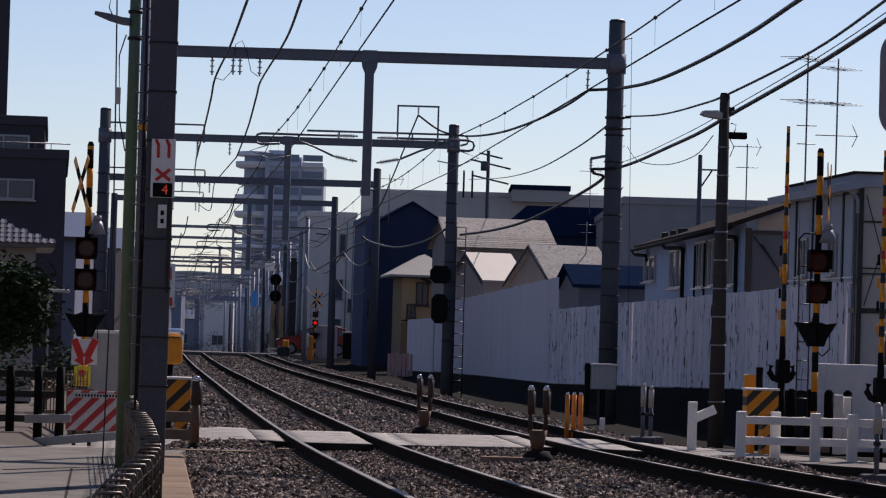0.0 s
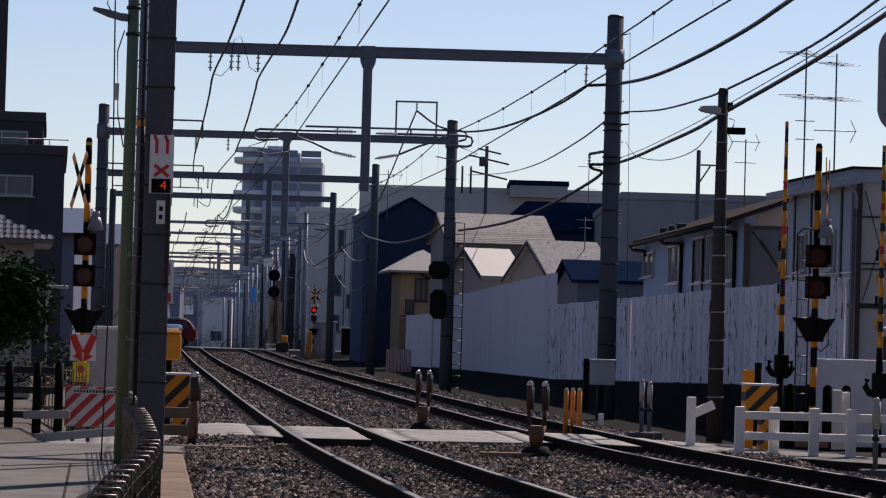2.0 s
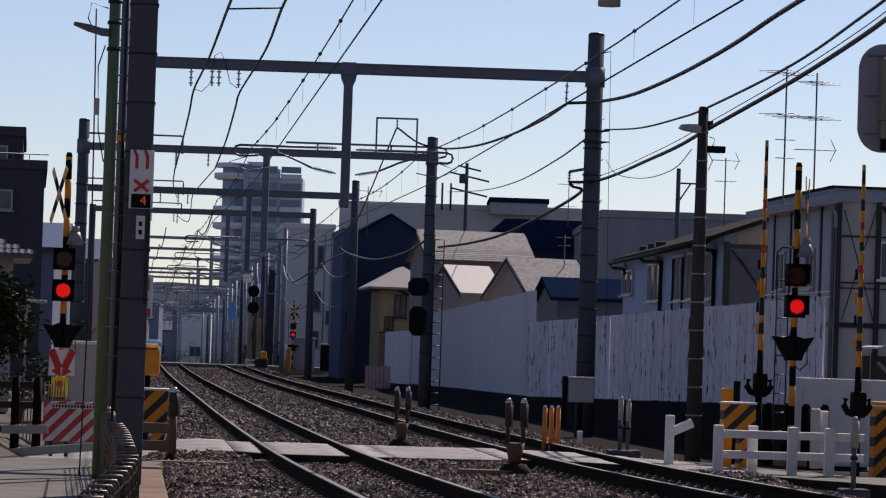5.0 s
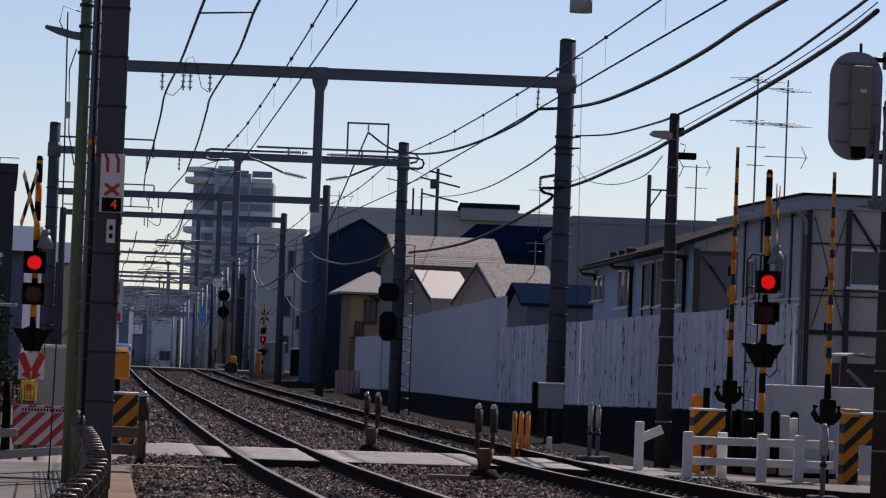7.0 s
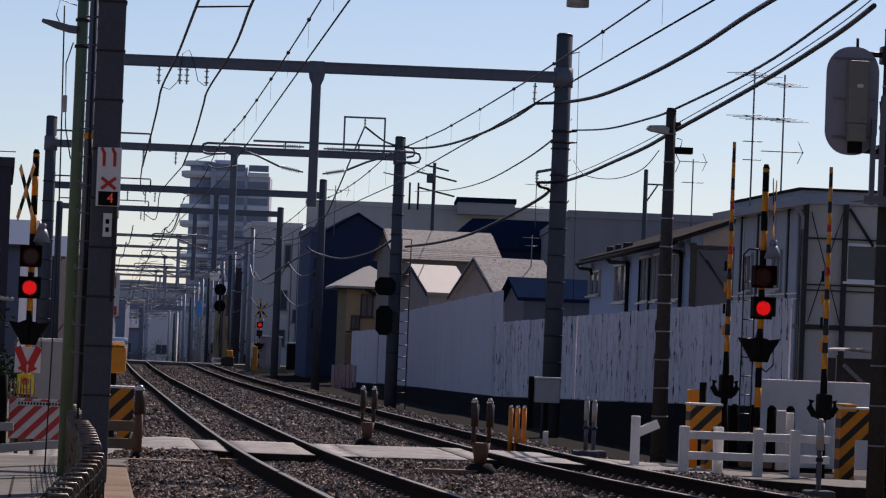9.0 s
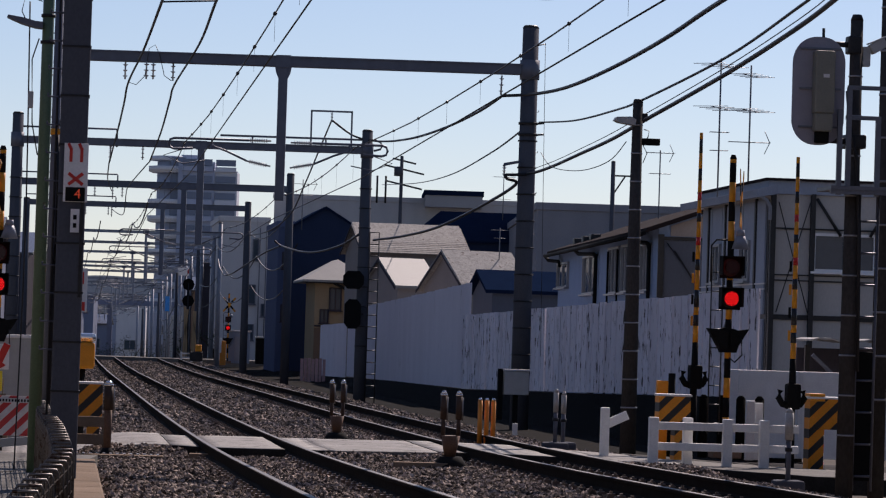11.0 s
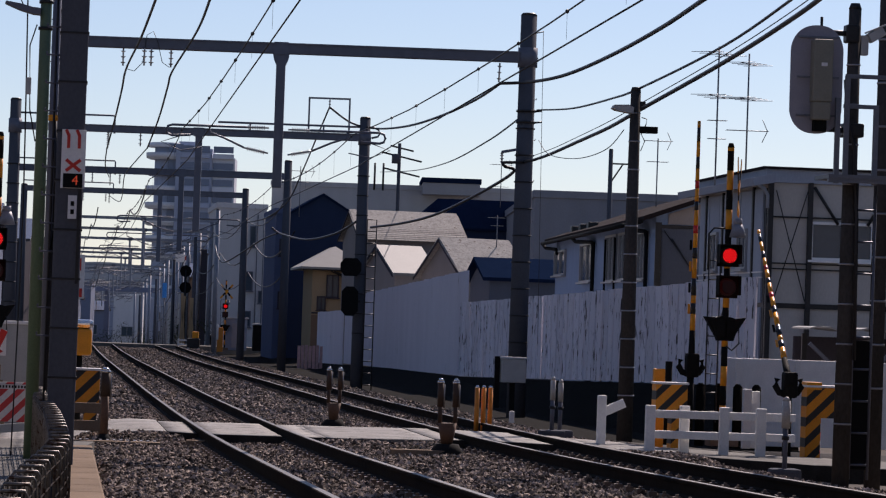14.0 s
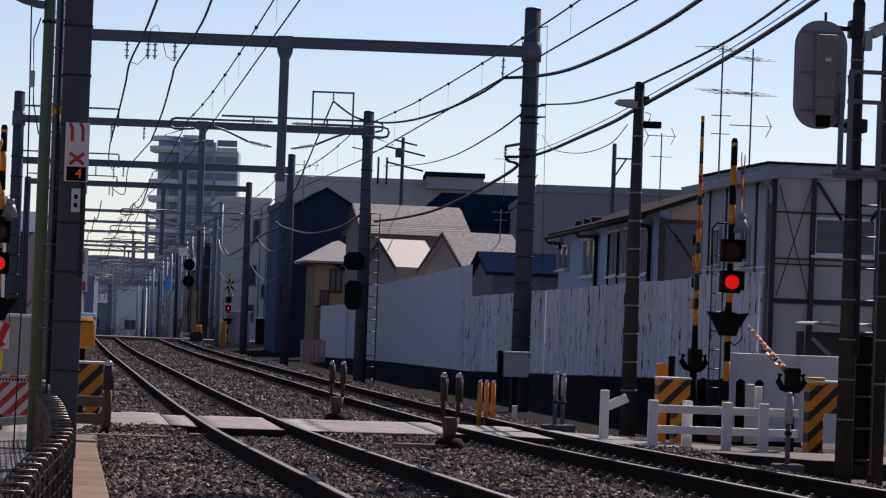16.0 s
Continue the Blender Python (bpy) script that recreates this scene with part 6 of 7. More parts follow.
for ob in [o for o in scene.objects if o.type == "EMPTY"]:
    lab = ob.get("label", "")
    if lab.startswith("dark brown apartment"):
        row_windows(ob, (2.1, 4.6, 8.2), (1.6, 5.93), 1.6, 0.6)
        bm = B()
        for k in range(9):
            cyl(bm, (5.5 + 0.5 * k, -0.05, 7.1), (5.5 + 0.5 * k, -0.05, 7.4), 0.015, seg=6)
        cyl(bm, (5.0, -0.05, 7.4), (10.1, -0.05, 7.4), 0.02, seg=6)
        part("roof_railing", bm, M_STEEL, ob, "thin steel roof railing")
    elif lab.startswith("upper storey"):
        row_windows(ob, (8.6,), (0.45,), 1.6, 0.45)
    elif lab.startswith("slim dark"):
        row_windows(ob, (7.5,), (8, 11, 14, 17, 20), 1.2, 1.2)
    elif lab.startswith("ochre"):
        window(ob, 0.95, -0.03, 3.55, 0.52, 1.0, 0, 1, W_DARK)
        window(ob, 0.45, -0.03, 2.75, 0.36, 0.6, 0, 1, W_DARK)
        bm = B()
        box(bm, (1.1, -0.03, 2.3), (2.2, 0.06, 0.08))
        part("trim", bm, W_DARK, ob)
        bm = B()
        box(bm, (1.1, -0.015, 1.1), (2.19, 0.03, 2.2))
        part("lower_cladding", bm, W_BROWN, ob, "brown lower cladding")
        bm = B()
        cyl(bm, (-0.5, -0.55, 4.3), (2.7, -0.55, 4.3), 0.04, seg=8)
        part("gutter", bm, M_DARK, ob)
        for x in (1.42, 1.56):
            bm = B()
            path_tube(bm, [(x, -0.06, 0), (x, -0.06, 3.9), (x - 0.1, -0.2, 4.05), (x - 0.6, -0.5, 4.25)], 0.035, 8)
            part("downpipe", bm, M_DARK, ob)
    elif lab.startswith("white three"):
        for x, z, w, h in ((1.75, 1.9, 0.7, 0.9), (1.85, 4.1, 0.6, 1.1), (2.1, 6.7, 0.3, 1.2), (2.62, 3.2, 0.18, 0.7)):
            window(ob, x, -0.03, z, w, h, 0, 0, M_STEEL)
        for x in (2.35, 2.72):
            bm = B()
            cyl(bm, (x, -0.06, 0), (x, -0.06, 8.0), 0.03, seg=6)
            part("downpipe", bm, M_STEEL, ob)
    elif lab.startswith("narrow blue"):
        for z in (3.0, 5.6):
            window(ob, 0.35, -0.03, z, 0.24, 0.8, 0, 0, W_DARK)
    elif lab.startswith("tall navy"):
        window(ob, 2.2, -0.03, 1.8, 0.5, 0.8, 0, 1, W_DARK)
    elif lab.startswith("low house"):
        row_windows(ob, (0.7, 1.9), (2.1,), 0.6, 0.7)
    elif lab.startswith("beige house"):
        row_windows(ob, (0.8,), (2.9,), 0.4, 0.3)
    elif lab.startswith("house with a grey"):
        for r in range(12):
            n = int((5.75 + 0.4 - 0.26 * r) / 0.15)
            for c in range(n - 18, n):
                bm = B()
                y0, z0 = -0.42 + 0.26 * r, 3.42 + 0.106 * r
                box(bm, (0.15 * c + 0.07, y0 + 0.13, z0 + 0.045), (0.085, 0.27, 0.03), rx=20, ry=14)
                box(bm, (0.15 * c + 0.135, y0 + 0.13, z0 + 0.045), (0.06, 0.27, 0.03), rx=20, ry=-24)
                part("roof_tile", bm, R_TILE, ob)
        row_windows(ob, (5.0,), (2.7,), 0.5, 0.4)

# dark verge boards under the gable roofs
def verge(t, w, d, h, rise, over):
    sl = rise / (d / 2)
    for x in (-over - 0.02, w + over + 0.02):
        for a, b in (((-over), d / 2), (d / 2, d + over)):
            bm = B()
            za = h - over * sl if a < d / 2 else h + rise
            zb = h + rise if a < d / 2 else h - over * sl
            prism(bm, [(a, za - 0.06), (b, zb - 0.06), (b, zb + 0.04), (a, za + 0.04)], 0, 0.03)
            bmesh.ops.rotate(bm, verts=bm.verts, cent=(0, 0, 0), matrix=Matrix.Rotation(math.pi / 2, 3, "Z"))
            bmesh.ops.translate(bm, verts=bm.verts, vec=(x + 0.015, 0, 0))
            part("verge_board", bm, W_DARK, t)


for ob in [o for o in scene.objects if o.type == "EMPTY"]:
    lab = ob.get("label", "")
    if lab.startswith("beige-roofed"):
        verge(ob, 4.4, 4.2, 5.59, 1.15, 0.2)
    elif lab.startswith("house with a pale sheet"):
        verge(ob, 1.7, 3.39, 3.8, 1.03, 0.15)
    elif lab.startswith("beige house with"):
        verge(ob, 2.57, 3.39, 3.73, 1.29, 0.22)

# slates and ribs on the lit roofs
for x, y, z, w, rise, d, wid in ((0.39, 151.0, 5.19, 4.4, 1.15, 4.2, 7), (4.15, 130.1, 3.43, 2.57, 1.29, 3.39, 22)):
    t = thing("slate_courses", x, y, z, HEAD + wid, "courses of beige roof slates", "roof slates")
    ang = math.degrees(math.atan2(rise, d / 2))
    for k in range(15):
        s = k / 15
        bm = B()
        box(bm, (w / 2, -0.3 + s * (d / 2 + 0.25), 0.06 - 0.3 * rise / (d / 2) + s * (rise + 0.09) + 0.06), (w + 0.5, (d / 2 + 0.3) / 15 / math.cos(radians(ang)) * 0.98, 0.035), rx=ang - 4)
        part("slate_course", bm, R_BEIGE, t)

# ---- roof antennas, far pole and mast ----


def antenna(x, y, z0, z1, label, booms):
    t = thing("roof_antenna", x, y, z0, 0, label, "antenna", "roof antennas")
    bm = B()
    cyl(bm, (0, 0, -0.2), (0, 0, z1 - z0), 0.02, seg=8)
    part("mast", bm, M_STEEL_DK, t)
    for z, l, n, turn, e in booms:
        b = B()
        cyl(b, (-l / 2, 0, 0), (l / 2, 0, 0), 0.011, seg=6)
        bo = part("boom", b, M_STEEL_DK, t)
        bo.matrix_local = pose(0, -0.03, z - z0, 0, 0, turn)
        for k in range(n):
            q = B()
            cyl(q, (-l / 2 + l * k / max(1, n - 1), -e, 0), (-l / 2 + l * k / max(1, n - 1), e, 0), 0.008, seg=5)
            part("element", q, M_STEEL_DK, bo)
        q = B()
        for s in (-1, 1) if n > 5 else ():
            cyl(q, (l / 2, 0, 0), (l / 2 - 0.12, 0, s * 0.26), 0.01, seg=5)
        if n > 5:
            part("reflector", q, M_STEEL_DK, bo)


antenna(8.22, 80, 5.0, 8.12, "tall roof antenna mast with two long spiky booms", ((7.95, 1.3, 4, 60, 0.4), (6.97, 1.4, 4, 66, 0.42), (6.42, 0.42, 5, 4, 0.12), (6.0, 0.4, 4, 0, 0.1)))
antenna(8.97, 80.5, 5.0, 8.02, "second roof antenna mast with a folded reflector", ((7.78, 1.1, 4, 62, 0.36), (6.97, 1.2, 4, 64, 0.4), (6.24, 0.95, 6, 3, 0.14)))
antenna(8.95, 104, 4.5, 7.3, "distant roof antenna on a thin mast", ((7.22, 0.8, 6, 8, 0.2), (6.6, 0.6, 5, 5, 0.2)))
antenna(6.9, 166.3, 7.4, 9.55, "slim antenna above the navy roof", ((9.25, 1.0, 7, 12, 0.3), (8.2, 0.7, 5, 4, 0.2)))
antenna(-2.4, 152, 6.2, 8.2, "slim antenna behind the line pole", ((8.0, 1.2, 7, 10, 0.3), (7.5, 0.9, 5, 4, 0.2)))
antenna(5.4, 132.2, 4.4, 5.75, "small roof antenna on the beige slate roof", ((5.65, 0.55, 5, 20, 0.25), (5.35, 0.4, 5, 10, 0.2)))
t = pole(9.45, 130, 0.0, 8.25, 0.1, 0.08, "distant grey pole with a side bracket above the warehouse")
bm = B()
box(bm, (0.45, 0, 7.75), (0.9, 0.06, 0.06))
cyl(bm, (0.05, 0, 7.1), (0.45, 0, 7.72), 0.03, seg=6)
part("bracket", bm, M_DARK, t)
t = thing("transformer_pole", 2.5, 205, 0, 0, "distant pole with a transformer drum and cross arms", "utility pole")
bm = B()
cyl(bm, (0, 0, 0), (0, 0, 12.1), 0.13, 0.1, 14)
part("shaft", bm, M_CONC, t)
bm = B()
cyl(bm, (-0.2, -0.3, 10.9), (-0.2, -0.3, 11.45), 0.24, seg=16)
part("transformer", bm, M_CONC, t)
for z, l in ((11.8, 1.4), (11.3, 2.4), (10.4, 2.2)):
    bm = B()
    box(bm, (0.15, 0, z), (l, 0.08, 0.1), ry=12)
    part("cross_arm", bm, M_DARK, t)
for k in range(3):
    bm = B()
    cyl(bm, (-1.9 + 0.5 * k, 0, 9.3), (-1.9 + 0.5 * k, 0, 10.9), 0.06, seg=8)
    part("fuse_tube", bm, M_DARK, t)
t = thing("line_signal", line_x(215, 5.3), 215, 0, HEAD, "black hooded railway signal on a slim post beside the track", "railway signal")
bm = B()
cyl(bm, (0, 0, -0.5), (0, 0, 4.4), 0.09, seg=12)
part("post", bm, M_DARK, t)
for z in (4.3, 3.3):
    bm = B()
    cyl(bm, (0, -0.08, z), (0, -0.04, z), 0.38, seg=8)
    part("target_plate", bm, M_BLACK, t)

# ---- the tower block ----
# tiles and glazing are tinted pale blue to show haze over the tower
W_TOWER = wall_mat("hazy_pale_tower_tile", (0.6, 0.62, 0.67), 0.06, 0.3)
W_TOWER2 = wall_mat("hazy_blue_tower_tile", (0.42, 0.46, 0.57), 0.06, 0.3)
M_TOWERGLASS = mat("hazy_tower_glazing", (0.16, 0.19, 0.26), 0.3, 0, 0.1, bump=0)
M_BALCONY = mat("balcony_white", (0.66, 0.66, 0.68), 0.7)
t = thing("tower_block", -30.4, 600, -5, 0, "pale high-rise apartment tower with curved balconies", "apartment tower")
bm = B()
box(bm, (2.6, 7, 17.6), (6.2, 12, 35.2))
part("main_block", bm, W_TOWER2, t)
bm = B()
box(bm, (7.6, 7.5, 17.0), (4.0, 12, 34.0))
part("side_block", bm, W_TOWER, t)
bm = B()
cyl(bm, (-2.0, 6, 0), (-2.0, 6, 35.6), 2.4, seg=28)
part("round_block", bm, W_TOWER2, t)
bm = B()
cyl(bm, (-2.2, 6, 35.6), (-2.2, 6, 36.4), 3.4, 3.2, 28)
part("roof_disc", bm, M_BALCONY, t)
for x, w, z in ((1.6, 3.6, 35.9), (5.0, 1.2, 34.8)):
    bm = B()
    box(bm, (x, 7, z), (w, 6, 1.6))
    part("roof_house", bm, W_TOWER2, t)
for k in range(12):
    z = 2.1 + 2.85 * k
    bm = B()
    cyl(bm, (-1.9, 5.2, z), (-1.9, 5.2, z + 0.25), 3.3, 3.9, 28)
    cyl(bm, (-1.9, 5.2, z + 0.25), (-1.9, 5.2, z + 1.15), 3.9, 3.95, 28)
    part("balcony", bm, M_BALCONY, t, "pale curved balcony")
    bm = B()
    box(bm, (-0.6, 2.9, z + 2.0), (2.6, 0.3, 1.5))
    part("window_band", bm, M_TOWERGLASS, t)
    for x0, w, y in ((0.3, 2.3, 0.9), (3.2, 2.1, 0.9), (5.9, 3.4, 1.4)):
        bm = B()
        box(bm, (x0 + w / 2, y, z + 1.9), (w, 0.3, 1.1))
        part("window_band", bm, M_TOWERGLASS, t)
        bm = B()
        box(bm, (x0 + w / 2, y - 0.3, z + 0.75), (w + 0.2, 0.8, 0.8))
        part("balcony_front", bm, W_TOWER if x0 > 5 else W_TOWER2, t)

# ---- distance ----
# bluish tints of these two renders carry distance haze in their colour
W_FAR = wall_mat("hazy_blue_render", (0.33, 0.36, 0.44), 0.15, 0.4)
W_FAR2 = wall_mat("hazy_slate_render", (0.2, 0.22, 0.29), 0.15, 0.4)
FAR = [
    # the white block at 420 is added where a bright sky gap shows
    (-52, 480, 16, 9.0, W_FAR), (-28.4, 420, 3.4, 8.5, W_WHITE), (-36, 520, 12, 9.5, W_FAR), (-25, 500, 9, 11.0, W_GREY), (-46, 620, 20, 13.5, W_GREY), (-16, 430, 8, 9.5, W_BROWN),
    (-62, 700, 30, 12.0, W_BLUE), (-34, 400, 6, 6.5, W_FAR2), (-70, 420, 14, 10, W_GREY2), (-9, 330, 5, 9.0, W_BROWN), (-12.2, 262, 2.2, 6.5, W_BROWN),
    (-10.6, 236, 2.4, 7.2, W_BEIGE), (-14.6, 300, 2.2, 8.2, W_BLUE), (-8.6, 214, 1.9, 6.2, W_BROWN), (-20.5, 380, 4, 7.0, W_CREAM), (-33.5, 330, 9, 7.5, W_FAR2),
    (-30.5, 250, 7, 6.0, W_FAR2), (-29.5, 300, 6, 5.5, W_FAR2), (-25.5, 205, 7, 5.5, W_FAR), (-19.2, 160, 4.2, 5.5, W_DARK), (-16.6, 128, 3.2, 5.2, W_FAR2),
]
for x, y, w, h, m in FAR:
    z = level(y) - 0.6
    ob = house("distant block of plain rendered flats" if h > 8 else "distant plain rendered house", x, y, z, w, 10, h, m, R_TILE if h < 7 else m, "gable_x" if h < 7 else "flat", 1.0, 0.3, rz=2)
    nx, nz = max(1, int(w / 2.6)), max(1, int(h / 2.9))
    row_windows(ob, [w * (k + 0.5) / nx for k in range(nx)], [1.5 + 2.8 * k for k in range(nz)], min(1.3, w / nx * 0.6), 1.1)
bm = B()
prism(bm, [(-30 + 60 * k / 24, 0 if k in (0, 24) else 6.5 * math.sin(math.pi * k / 24)) for k in range(25)], 0, 60)
single("far_hall_roof", bm, W_GREY2, "low arched roof of a distant hall", "building", m=pose(-54, 760, 6.3))
bm = B()
prism(bm, [(-30, -12), (30, -12), (30, 0.2), (-30, 0.2)], 0.5, 59)
single("far_hall", bm, W_GREY, "grey walls of a distant hall", "building", m=pose(-54, 760, 6.3))
t = thing("shop_sign", -12.1, 250, level(250) - 0.6, 0, "white sign with a red disc on a thin post", "sign")
bm = B()
cyl(bm, (0, 0.1, 0), (0, 0.1, 7.6), 0.06, seg=8)
part("post", bm, M_STEEL_DK, t)
bm = B()
box(bm, (0, 0, 7.4), (1.1, 0.12, 0.55), bevel=0.01)
part("panel", bm, M_WHITE, t)
bm = B()
cyl(bm, (0.3, -0.08, 7.42), (0.3, -0.05, 7.42), 0.18, seg=16)
part("red_disc", bm, M_REDPAINT, t)
t = thing("shop_sign", -13.86, 260, level(260) - 0.6, 0, "narrow bright blue upright sign beside the distant tracks", "sign")
bm = B()
cyl(bm, (0, 0.1, 0), (0, 0.1, 5.0), 0.05, seg=8)
part("post", bm, M_STEEL_DK, t)
bm = B()
box(bm, (0, 0, 5.4), (0.32, 0.1, 1.1), bevel=0.01)
part("panel", bm, mat("sign_blue", (0.05, 0.3, 0.75), 0.4), t)
house("dark brown narrow house beside the distant tracks", -10.6, 235, -1.2, 1.0, 8, 7.0, W_DARK, W_DARK, "flat", rz=2)
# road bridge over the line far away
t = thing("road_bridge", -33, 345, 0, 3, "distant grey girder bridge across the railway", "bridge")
# girder and piers take the haze-tinted render
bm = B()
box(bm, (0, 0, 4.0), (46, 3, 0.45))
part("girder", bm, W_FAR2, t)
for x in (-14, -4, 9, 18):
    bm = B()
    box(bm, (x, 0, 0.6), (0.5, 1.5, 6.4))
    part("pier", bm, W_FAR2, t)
# unseen closing blocks round the camera's back and sides, and along the street
# they are added to keep skylight off the sides that face the camera
for x, y, w, d, h, m in ((-26, -22, 54, 8, 13, W_GREY), (-26, -12, 9, 60, 9, W_BEIGE), (16, -12, 10, 62, 10, W_GREY)):
    house("unseen rendered block added behind the line to cut skylight", x, y, -0.4, w, d, h, m, m, "flat", rz=0)

# ---- trees and bushes ----


def tree(x, y, z, h, r, label, n=900, seed=1, trunk=0.07):
    rng = random.Random(seed)
    t = thing("tree", x, y, z, 0, label, "tree")
    bm = B()
    cyl(bm, (0, 0, -0.2), (0.05, 0, h * 0.55), trunk, trunk * 0.6, 10)
    limbs = []
    for k in range(9):
        a = rng.random() * math.tau
        e = (math.cos(a) * r * 0.75, math.sin(a) * r * 0.75, h * rng.uniform(0.5, 0.92))
        cyl(bm, (0.03, 0, h * rng.uniform(0.25, 0.5)), e, trunk * 0.4, trunk * 0.12, 6)
        limbs.append(Vector(e))
    part("trunk", bm, M_BARK, t)
    verts, faces = [], []
    blobs = limbs + [Vector((rng.uniform(-0.6, 0.6) * r, rng.uniform(-0.6, 0.6) * r, h * rng.uniform(0.45, 1.0))) for _ in range(8)]
    for k in range(n):
        c = rng.choice(blobs) + Vector((rng.gauss(0, 0.2), rng.gauss(0, 0.2), rng.gauss(0, 0.16))) * r
        s = rng.uniform(0.025, 0.055) * (1 + r * 0.4)
        m = Euler((rng.uniform(-1, 1), rng.uniform(-1, 1), rng.random() * 6.28)).to_matrix()
        b = len(verts)
        for q in ((0, -s, 0), (s * 0.42, 0, s * 0.12), (0, s, 0), (-s * 0.42, 0, s * 0.12)):
            verts.append(tuple(c + m @ Vector(q)))
        faces.append((b, b + 1, b + 2, b + 3))
    me = bpy.data.meshes.new("crown")
    me.from_pydata(verts, [], faces)
    me.materials.append(M_LEAF)
    ob = new("crown", me)
    ob.parent = t
    tagged(ob, "dense dark evergreen leaves", kind="stuff")
    return t


tree(-5.75, 43.2, 0.0, 2.3, 0.85, "dense dark evergreen street tree beside the crossing fence", 9000, 5)
tree(-6.6, 46.5, 0.0, 2.0, 0.9, "dark evergreen bush behind the fence", 5000, 6)
for k, (x, y, h, r) in enumerate(((-25, 280, 5, 3.0), (-30, 330, 6, 3.5), (-36, 380, 6.5, 4), (-42, 430, 7, 4.5), (-8.2, 206, 2.2, 1.1), (-22, 240, 4, 2.2), (-27.5, 345, 3.6, 2.2), (-24.5, 340, 3.2, 2.0), (-21.5, 338, 3.8, 2.2), (-18.6, 342, 3.4, 2.0), (-12.4, 262, 3.4, 1.4))):
    tree(x, y, level(y) - 0.6, h, r, "distant dark tree beside the railway", 700, 20 + k, 0.15)

for x, y, h, r, sd in ((-7.6, 56.5, 1.5, 0.75, 31), (-6.5, 57.5, 1.35, 0.7, 32), (-5.5, 58.5, 1.2, 0.6, 33)):
    tree(x, y, -0.25, h, r, "dense dark green shrub behind the crossing fence", 700, sd, 0.04)

# ---- the car on the far road ----
car = thing("car", -6.7, 193, 0.0, 0, "dark red compact sport utility car driving over the far crossing", "car")
body = [(-2.1, 0.42), (-2.08, 0.75), (-1.95, 0.92), (-1.1, 1.02), (-0.95, 1.05), (1.95, 1.08), (2.1, 0.95), (2.15, 0.55), (2.08, 0.35), (-2.0, 0.32)]
bm = B()
prism(bm, body, -0.85, 0.85)
bmesh.ops.bevel(bm, geom=bm.edges[:], offset=0.06, segments=2, affect="EDGES")
part("body", bm, M_CARRED, car)
bm = B()
prism(bm, [(-1.1, 1.02), (-0.35, 1.5), (-0.1, 1.56), (1.5, 1.54), (1.72, 1.46), (2.02, 1.05)], -0.72, 0.72)
bmesh.ops.bevel(bm, geom=bm.edges[:], offset=0.05, segments=2, affect="EDGES")
part("cabin", bm, M_CARRED, car)
for x0, x1, x2, x3 in ((-0.85, -0.32, 0.35, 0.3), (0.42, 0.4, 1.25, 1.2), (1.32, 1.3, 1.55, 1.78)):
    for s in (-1, 1):
        bm = B()
        prism(bm, [(x0, 1.08), (x3 + (0.05 if x3 < 1.5 else 0), 1.08), (x2, 1.46), (x1, 1.46)], s * 0.735 - 0.01, s * 0.735 + 0.01)
        part("side_window", bm, M_GLASS, car)
for x in (-1.32, 1.3):
    for s in (-1, 1):
        bm = B()
        cyl(bm, (x, s * 0.62, 0.34), (x, s * 0.87, 0.34), 0.34, seg=24)
        wh = part("wheel", bm, M_RUBBER, car)
        bm = B()
        cyl(bm, (x, s * 0.865, 0.34), (x, s * 0.885, 0.34), 0.22, seg=20)
        part("rim", bm, M_STEEL_DK, wh)
for s in (-1, 1):
    bm = B()
    box(bm, (-2.03, s * 0.6, 0.82), (0.14, 0.3, 0.12), bevel=0.02)
    part("headlight", bm, M_CAP, car)
    bm = B()
    box(bm, (2.1, s * 0.62, 0.95), (0.1, 0.22, 0.2), bevel=0.02)
    part("tail_light", bm, M_REDPAINT, car)
bm = B()
for s in (-1, 1):
    cyl(bm, (-0.1, s * 0.62, 1.6), (1.5, s * 0.62, 1.59), 0.02, seg=6)
part("roof_rails", bm, M_DARK, car)
CAR = ((0.0, -6.9), (0.5, -8.95), (1.0, -11.0), (1.5, -13.15), (2.1, -16.0), (3.0, -20.5), (6.0, -37), (9.0, -54), (12, -66), (16, -68))
MOVES.append((car, [(t, pose(x, 193.6, level(193.6) + 0.0)) for t, x in CAR]))
# barrier gear and clutter at the far crossing
t = thing("barrier_cabinet", -6.95, 187.5, -0.25, HEAD, "orange painted post beside the far crossing", "control box")
bm = B()
box(bm, (0, 0, 0.6), (0.32, 0.25, 1.3), bevel=0.03)
part("cabinet", bm, M_ORANGE, t)
bm = B()
box(bm, (-0.15, -0.05, 1.0), (0.12, 0.2, 0.8), bevel=0.02)
part("white_pole", bm, M_WHITE, t)
for x, w, h, lean in ((-9.66, 0.12, 2.9, 4), (-9.45, 0.16, 3.05, -3), (-9.1, 0.2, 2.8, 1), (-8.85, 0.1, 2.3, -6)):
    bm = B()
    box(bm, (0, 0, h / 2), (w, 0.06, h), bevel=0.01)
    box(bm, (0, -0.05, h * 0.55), (w * 0.5, 0.05, h * 0.8))
    single("board", bm, W_YELLOW, "weathered tan board propped upright at the far crossing", "board", "propped boards", m=pose(x, 199.2, -0.2, 0, lean, 0))
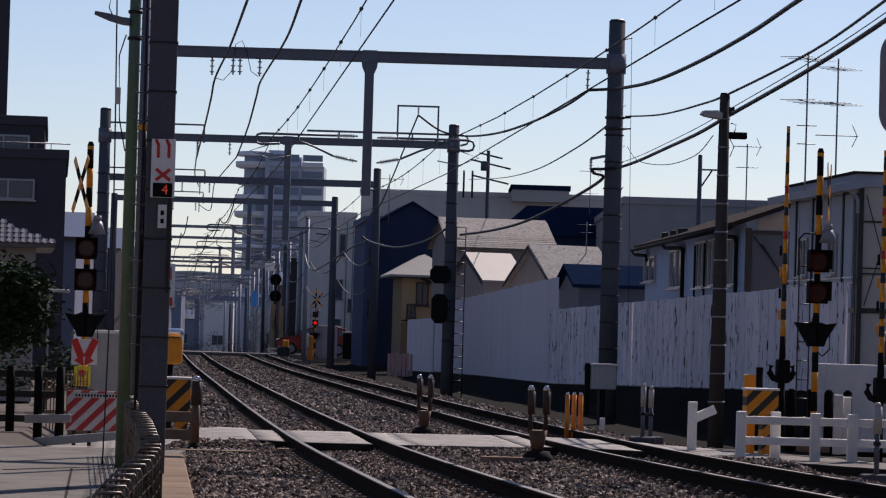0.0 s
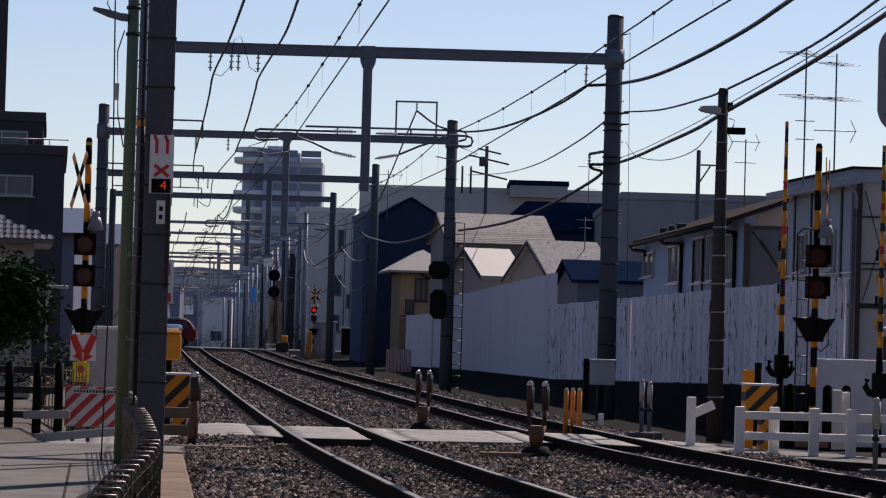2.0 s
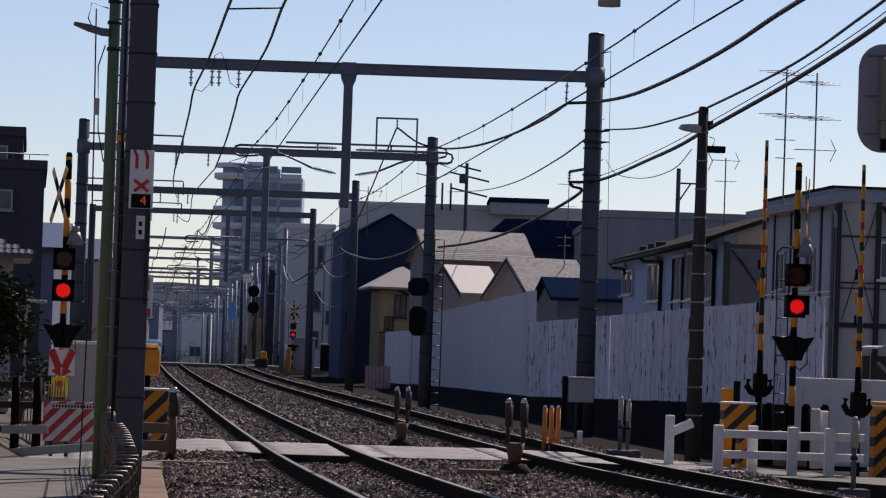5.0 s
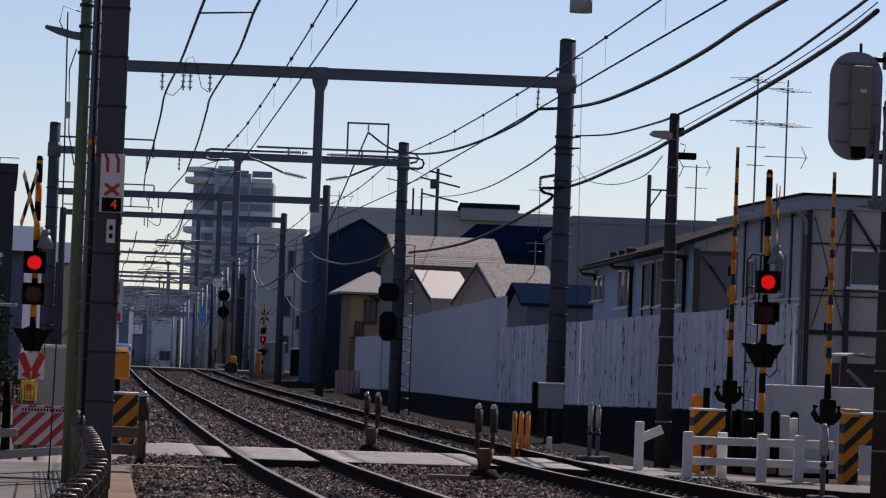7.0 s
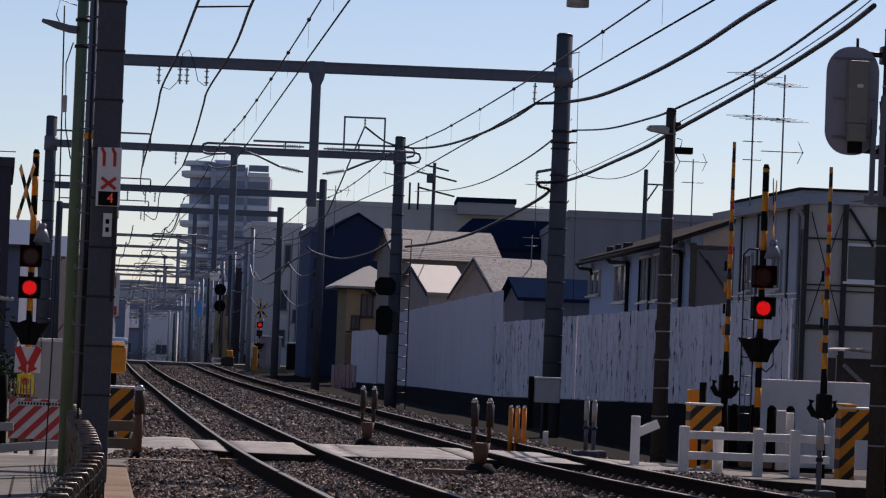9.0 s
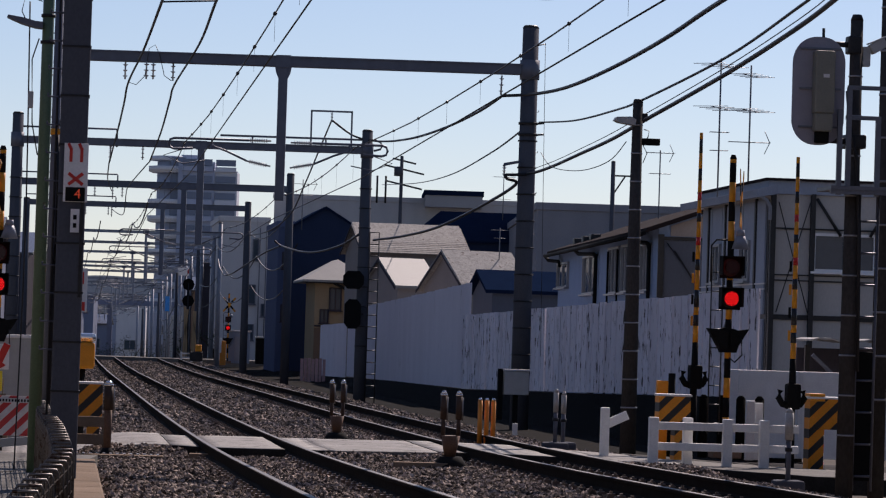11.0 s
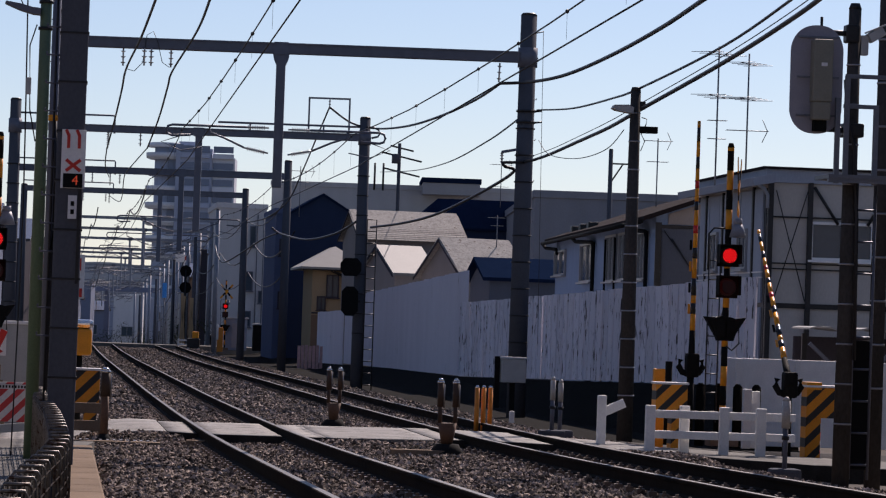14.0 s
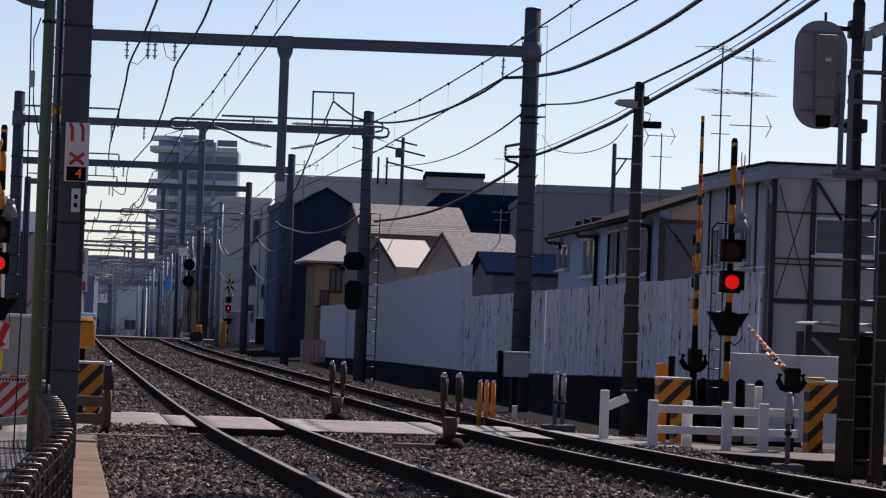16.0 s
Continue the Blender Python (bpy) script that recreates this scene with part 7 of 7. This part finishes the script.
t = thing("machine_cover", -8.35, 189.6, -0.2, 0, "small yellow machine on a dark stand at the far crossing", "machine")
bm = B()
box(bm, (0, 0, 0.75), (0.34, 0.3, 0.36), bevel=0.05)
part("hood", bm, M_YELLOW, t)
bm = B()
box(bm, (-0.1, 0, 0.3), (0.7, 0.3, 0.5), bevel=0.04)
part("chassis", bm, M_DARK, t)
t = thing("equipment_hut", -6.69, 189.2, -0.2, HEAD, "pale grey steel equipment hut beside the far track", "equipment hut")
bm = B()
box(bm, (0.55, 0.6, 0.85), (1.15, 1.2, 1.7), bevel=0.02)
part("body", bm, W_SIDE, t)
bm = B()
box(bm, (0.55, 0.6, 1.74), (1.3, 1.35, 0.08), bevel=0.02)
part("lid", bm, W_WHITE, t)
bm = B()
box(bm, (0.55, -0.02, 0.8), (0.5, 0.04, 1.3))
part("door", bm, W_GREY, t)
t = thing("storage_bin", -5.24, 189.2, -0.2, HEAD, "black storage bin beside the equipment hut", "storage bin")
bm = B()
box(bm, (0.3, 0.3, 0.7), (0.6, 0.6, 1.4), bevel=0.03)
part("body", bm, M_BLACK, t)
bm = B()
box(bm, (0.3, 0.3, 1.44), (0.66, 0.66, 0.08), bevel=0.02)
part("lid", bm, M_GREYBOX, t)
t = thing("rail_fence", -9.3, 190.5, -0.2, 0, "low white rail fence at the far crossing", "fence")
for x in (0, 0.55, 1.1):
    bm = B()
    box(bm, (x, 0, 0.25), (0.1, 0.1, 0.55))
    part("post", bm, M_WHITE, t)
for z in (0.22, 0.44):
    bm = B()
    box(bm, (0.55, 0, z), (1.2, 0.06, 0.08))
    part("rail", bm, M_WHITE, t)
t = thing("picket_fence", -2.05, 142, -0.35, HEAD, "reddish picket fence below the ochre house", "fence")
for k in range(7):
    bm = B()
    box(bm, (0.15 * k, 0, 0.4), (0.12, 0.04, 0.9 + 0.04 * (k % 3)))
    part("picket", bm, mat("reddish_boards", (0.6, 0.38, 0.35), 0.8) if k == 0 else bpy.data.materials["reddish_boards"], t)


def motions():
    for ob, rows in MOVES:
        walk(ob, rows)


motions()
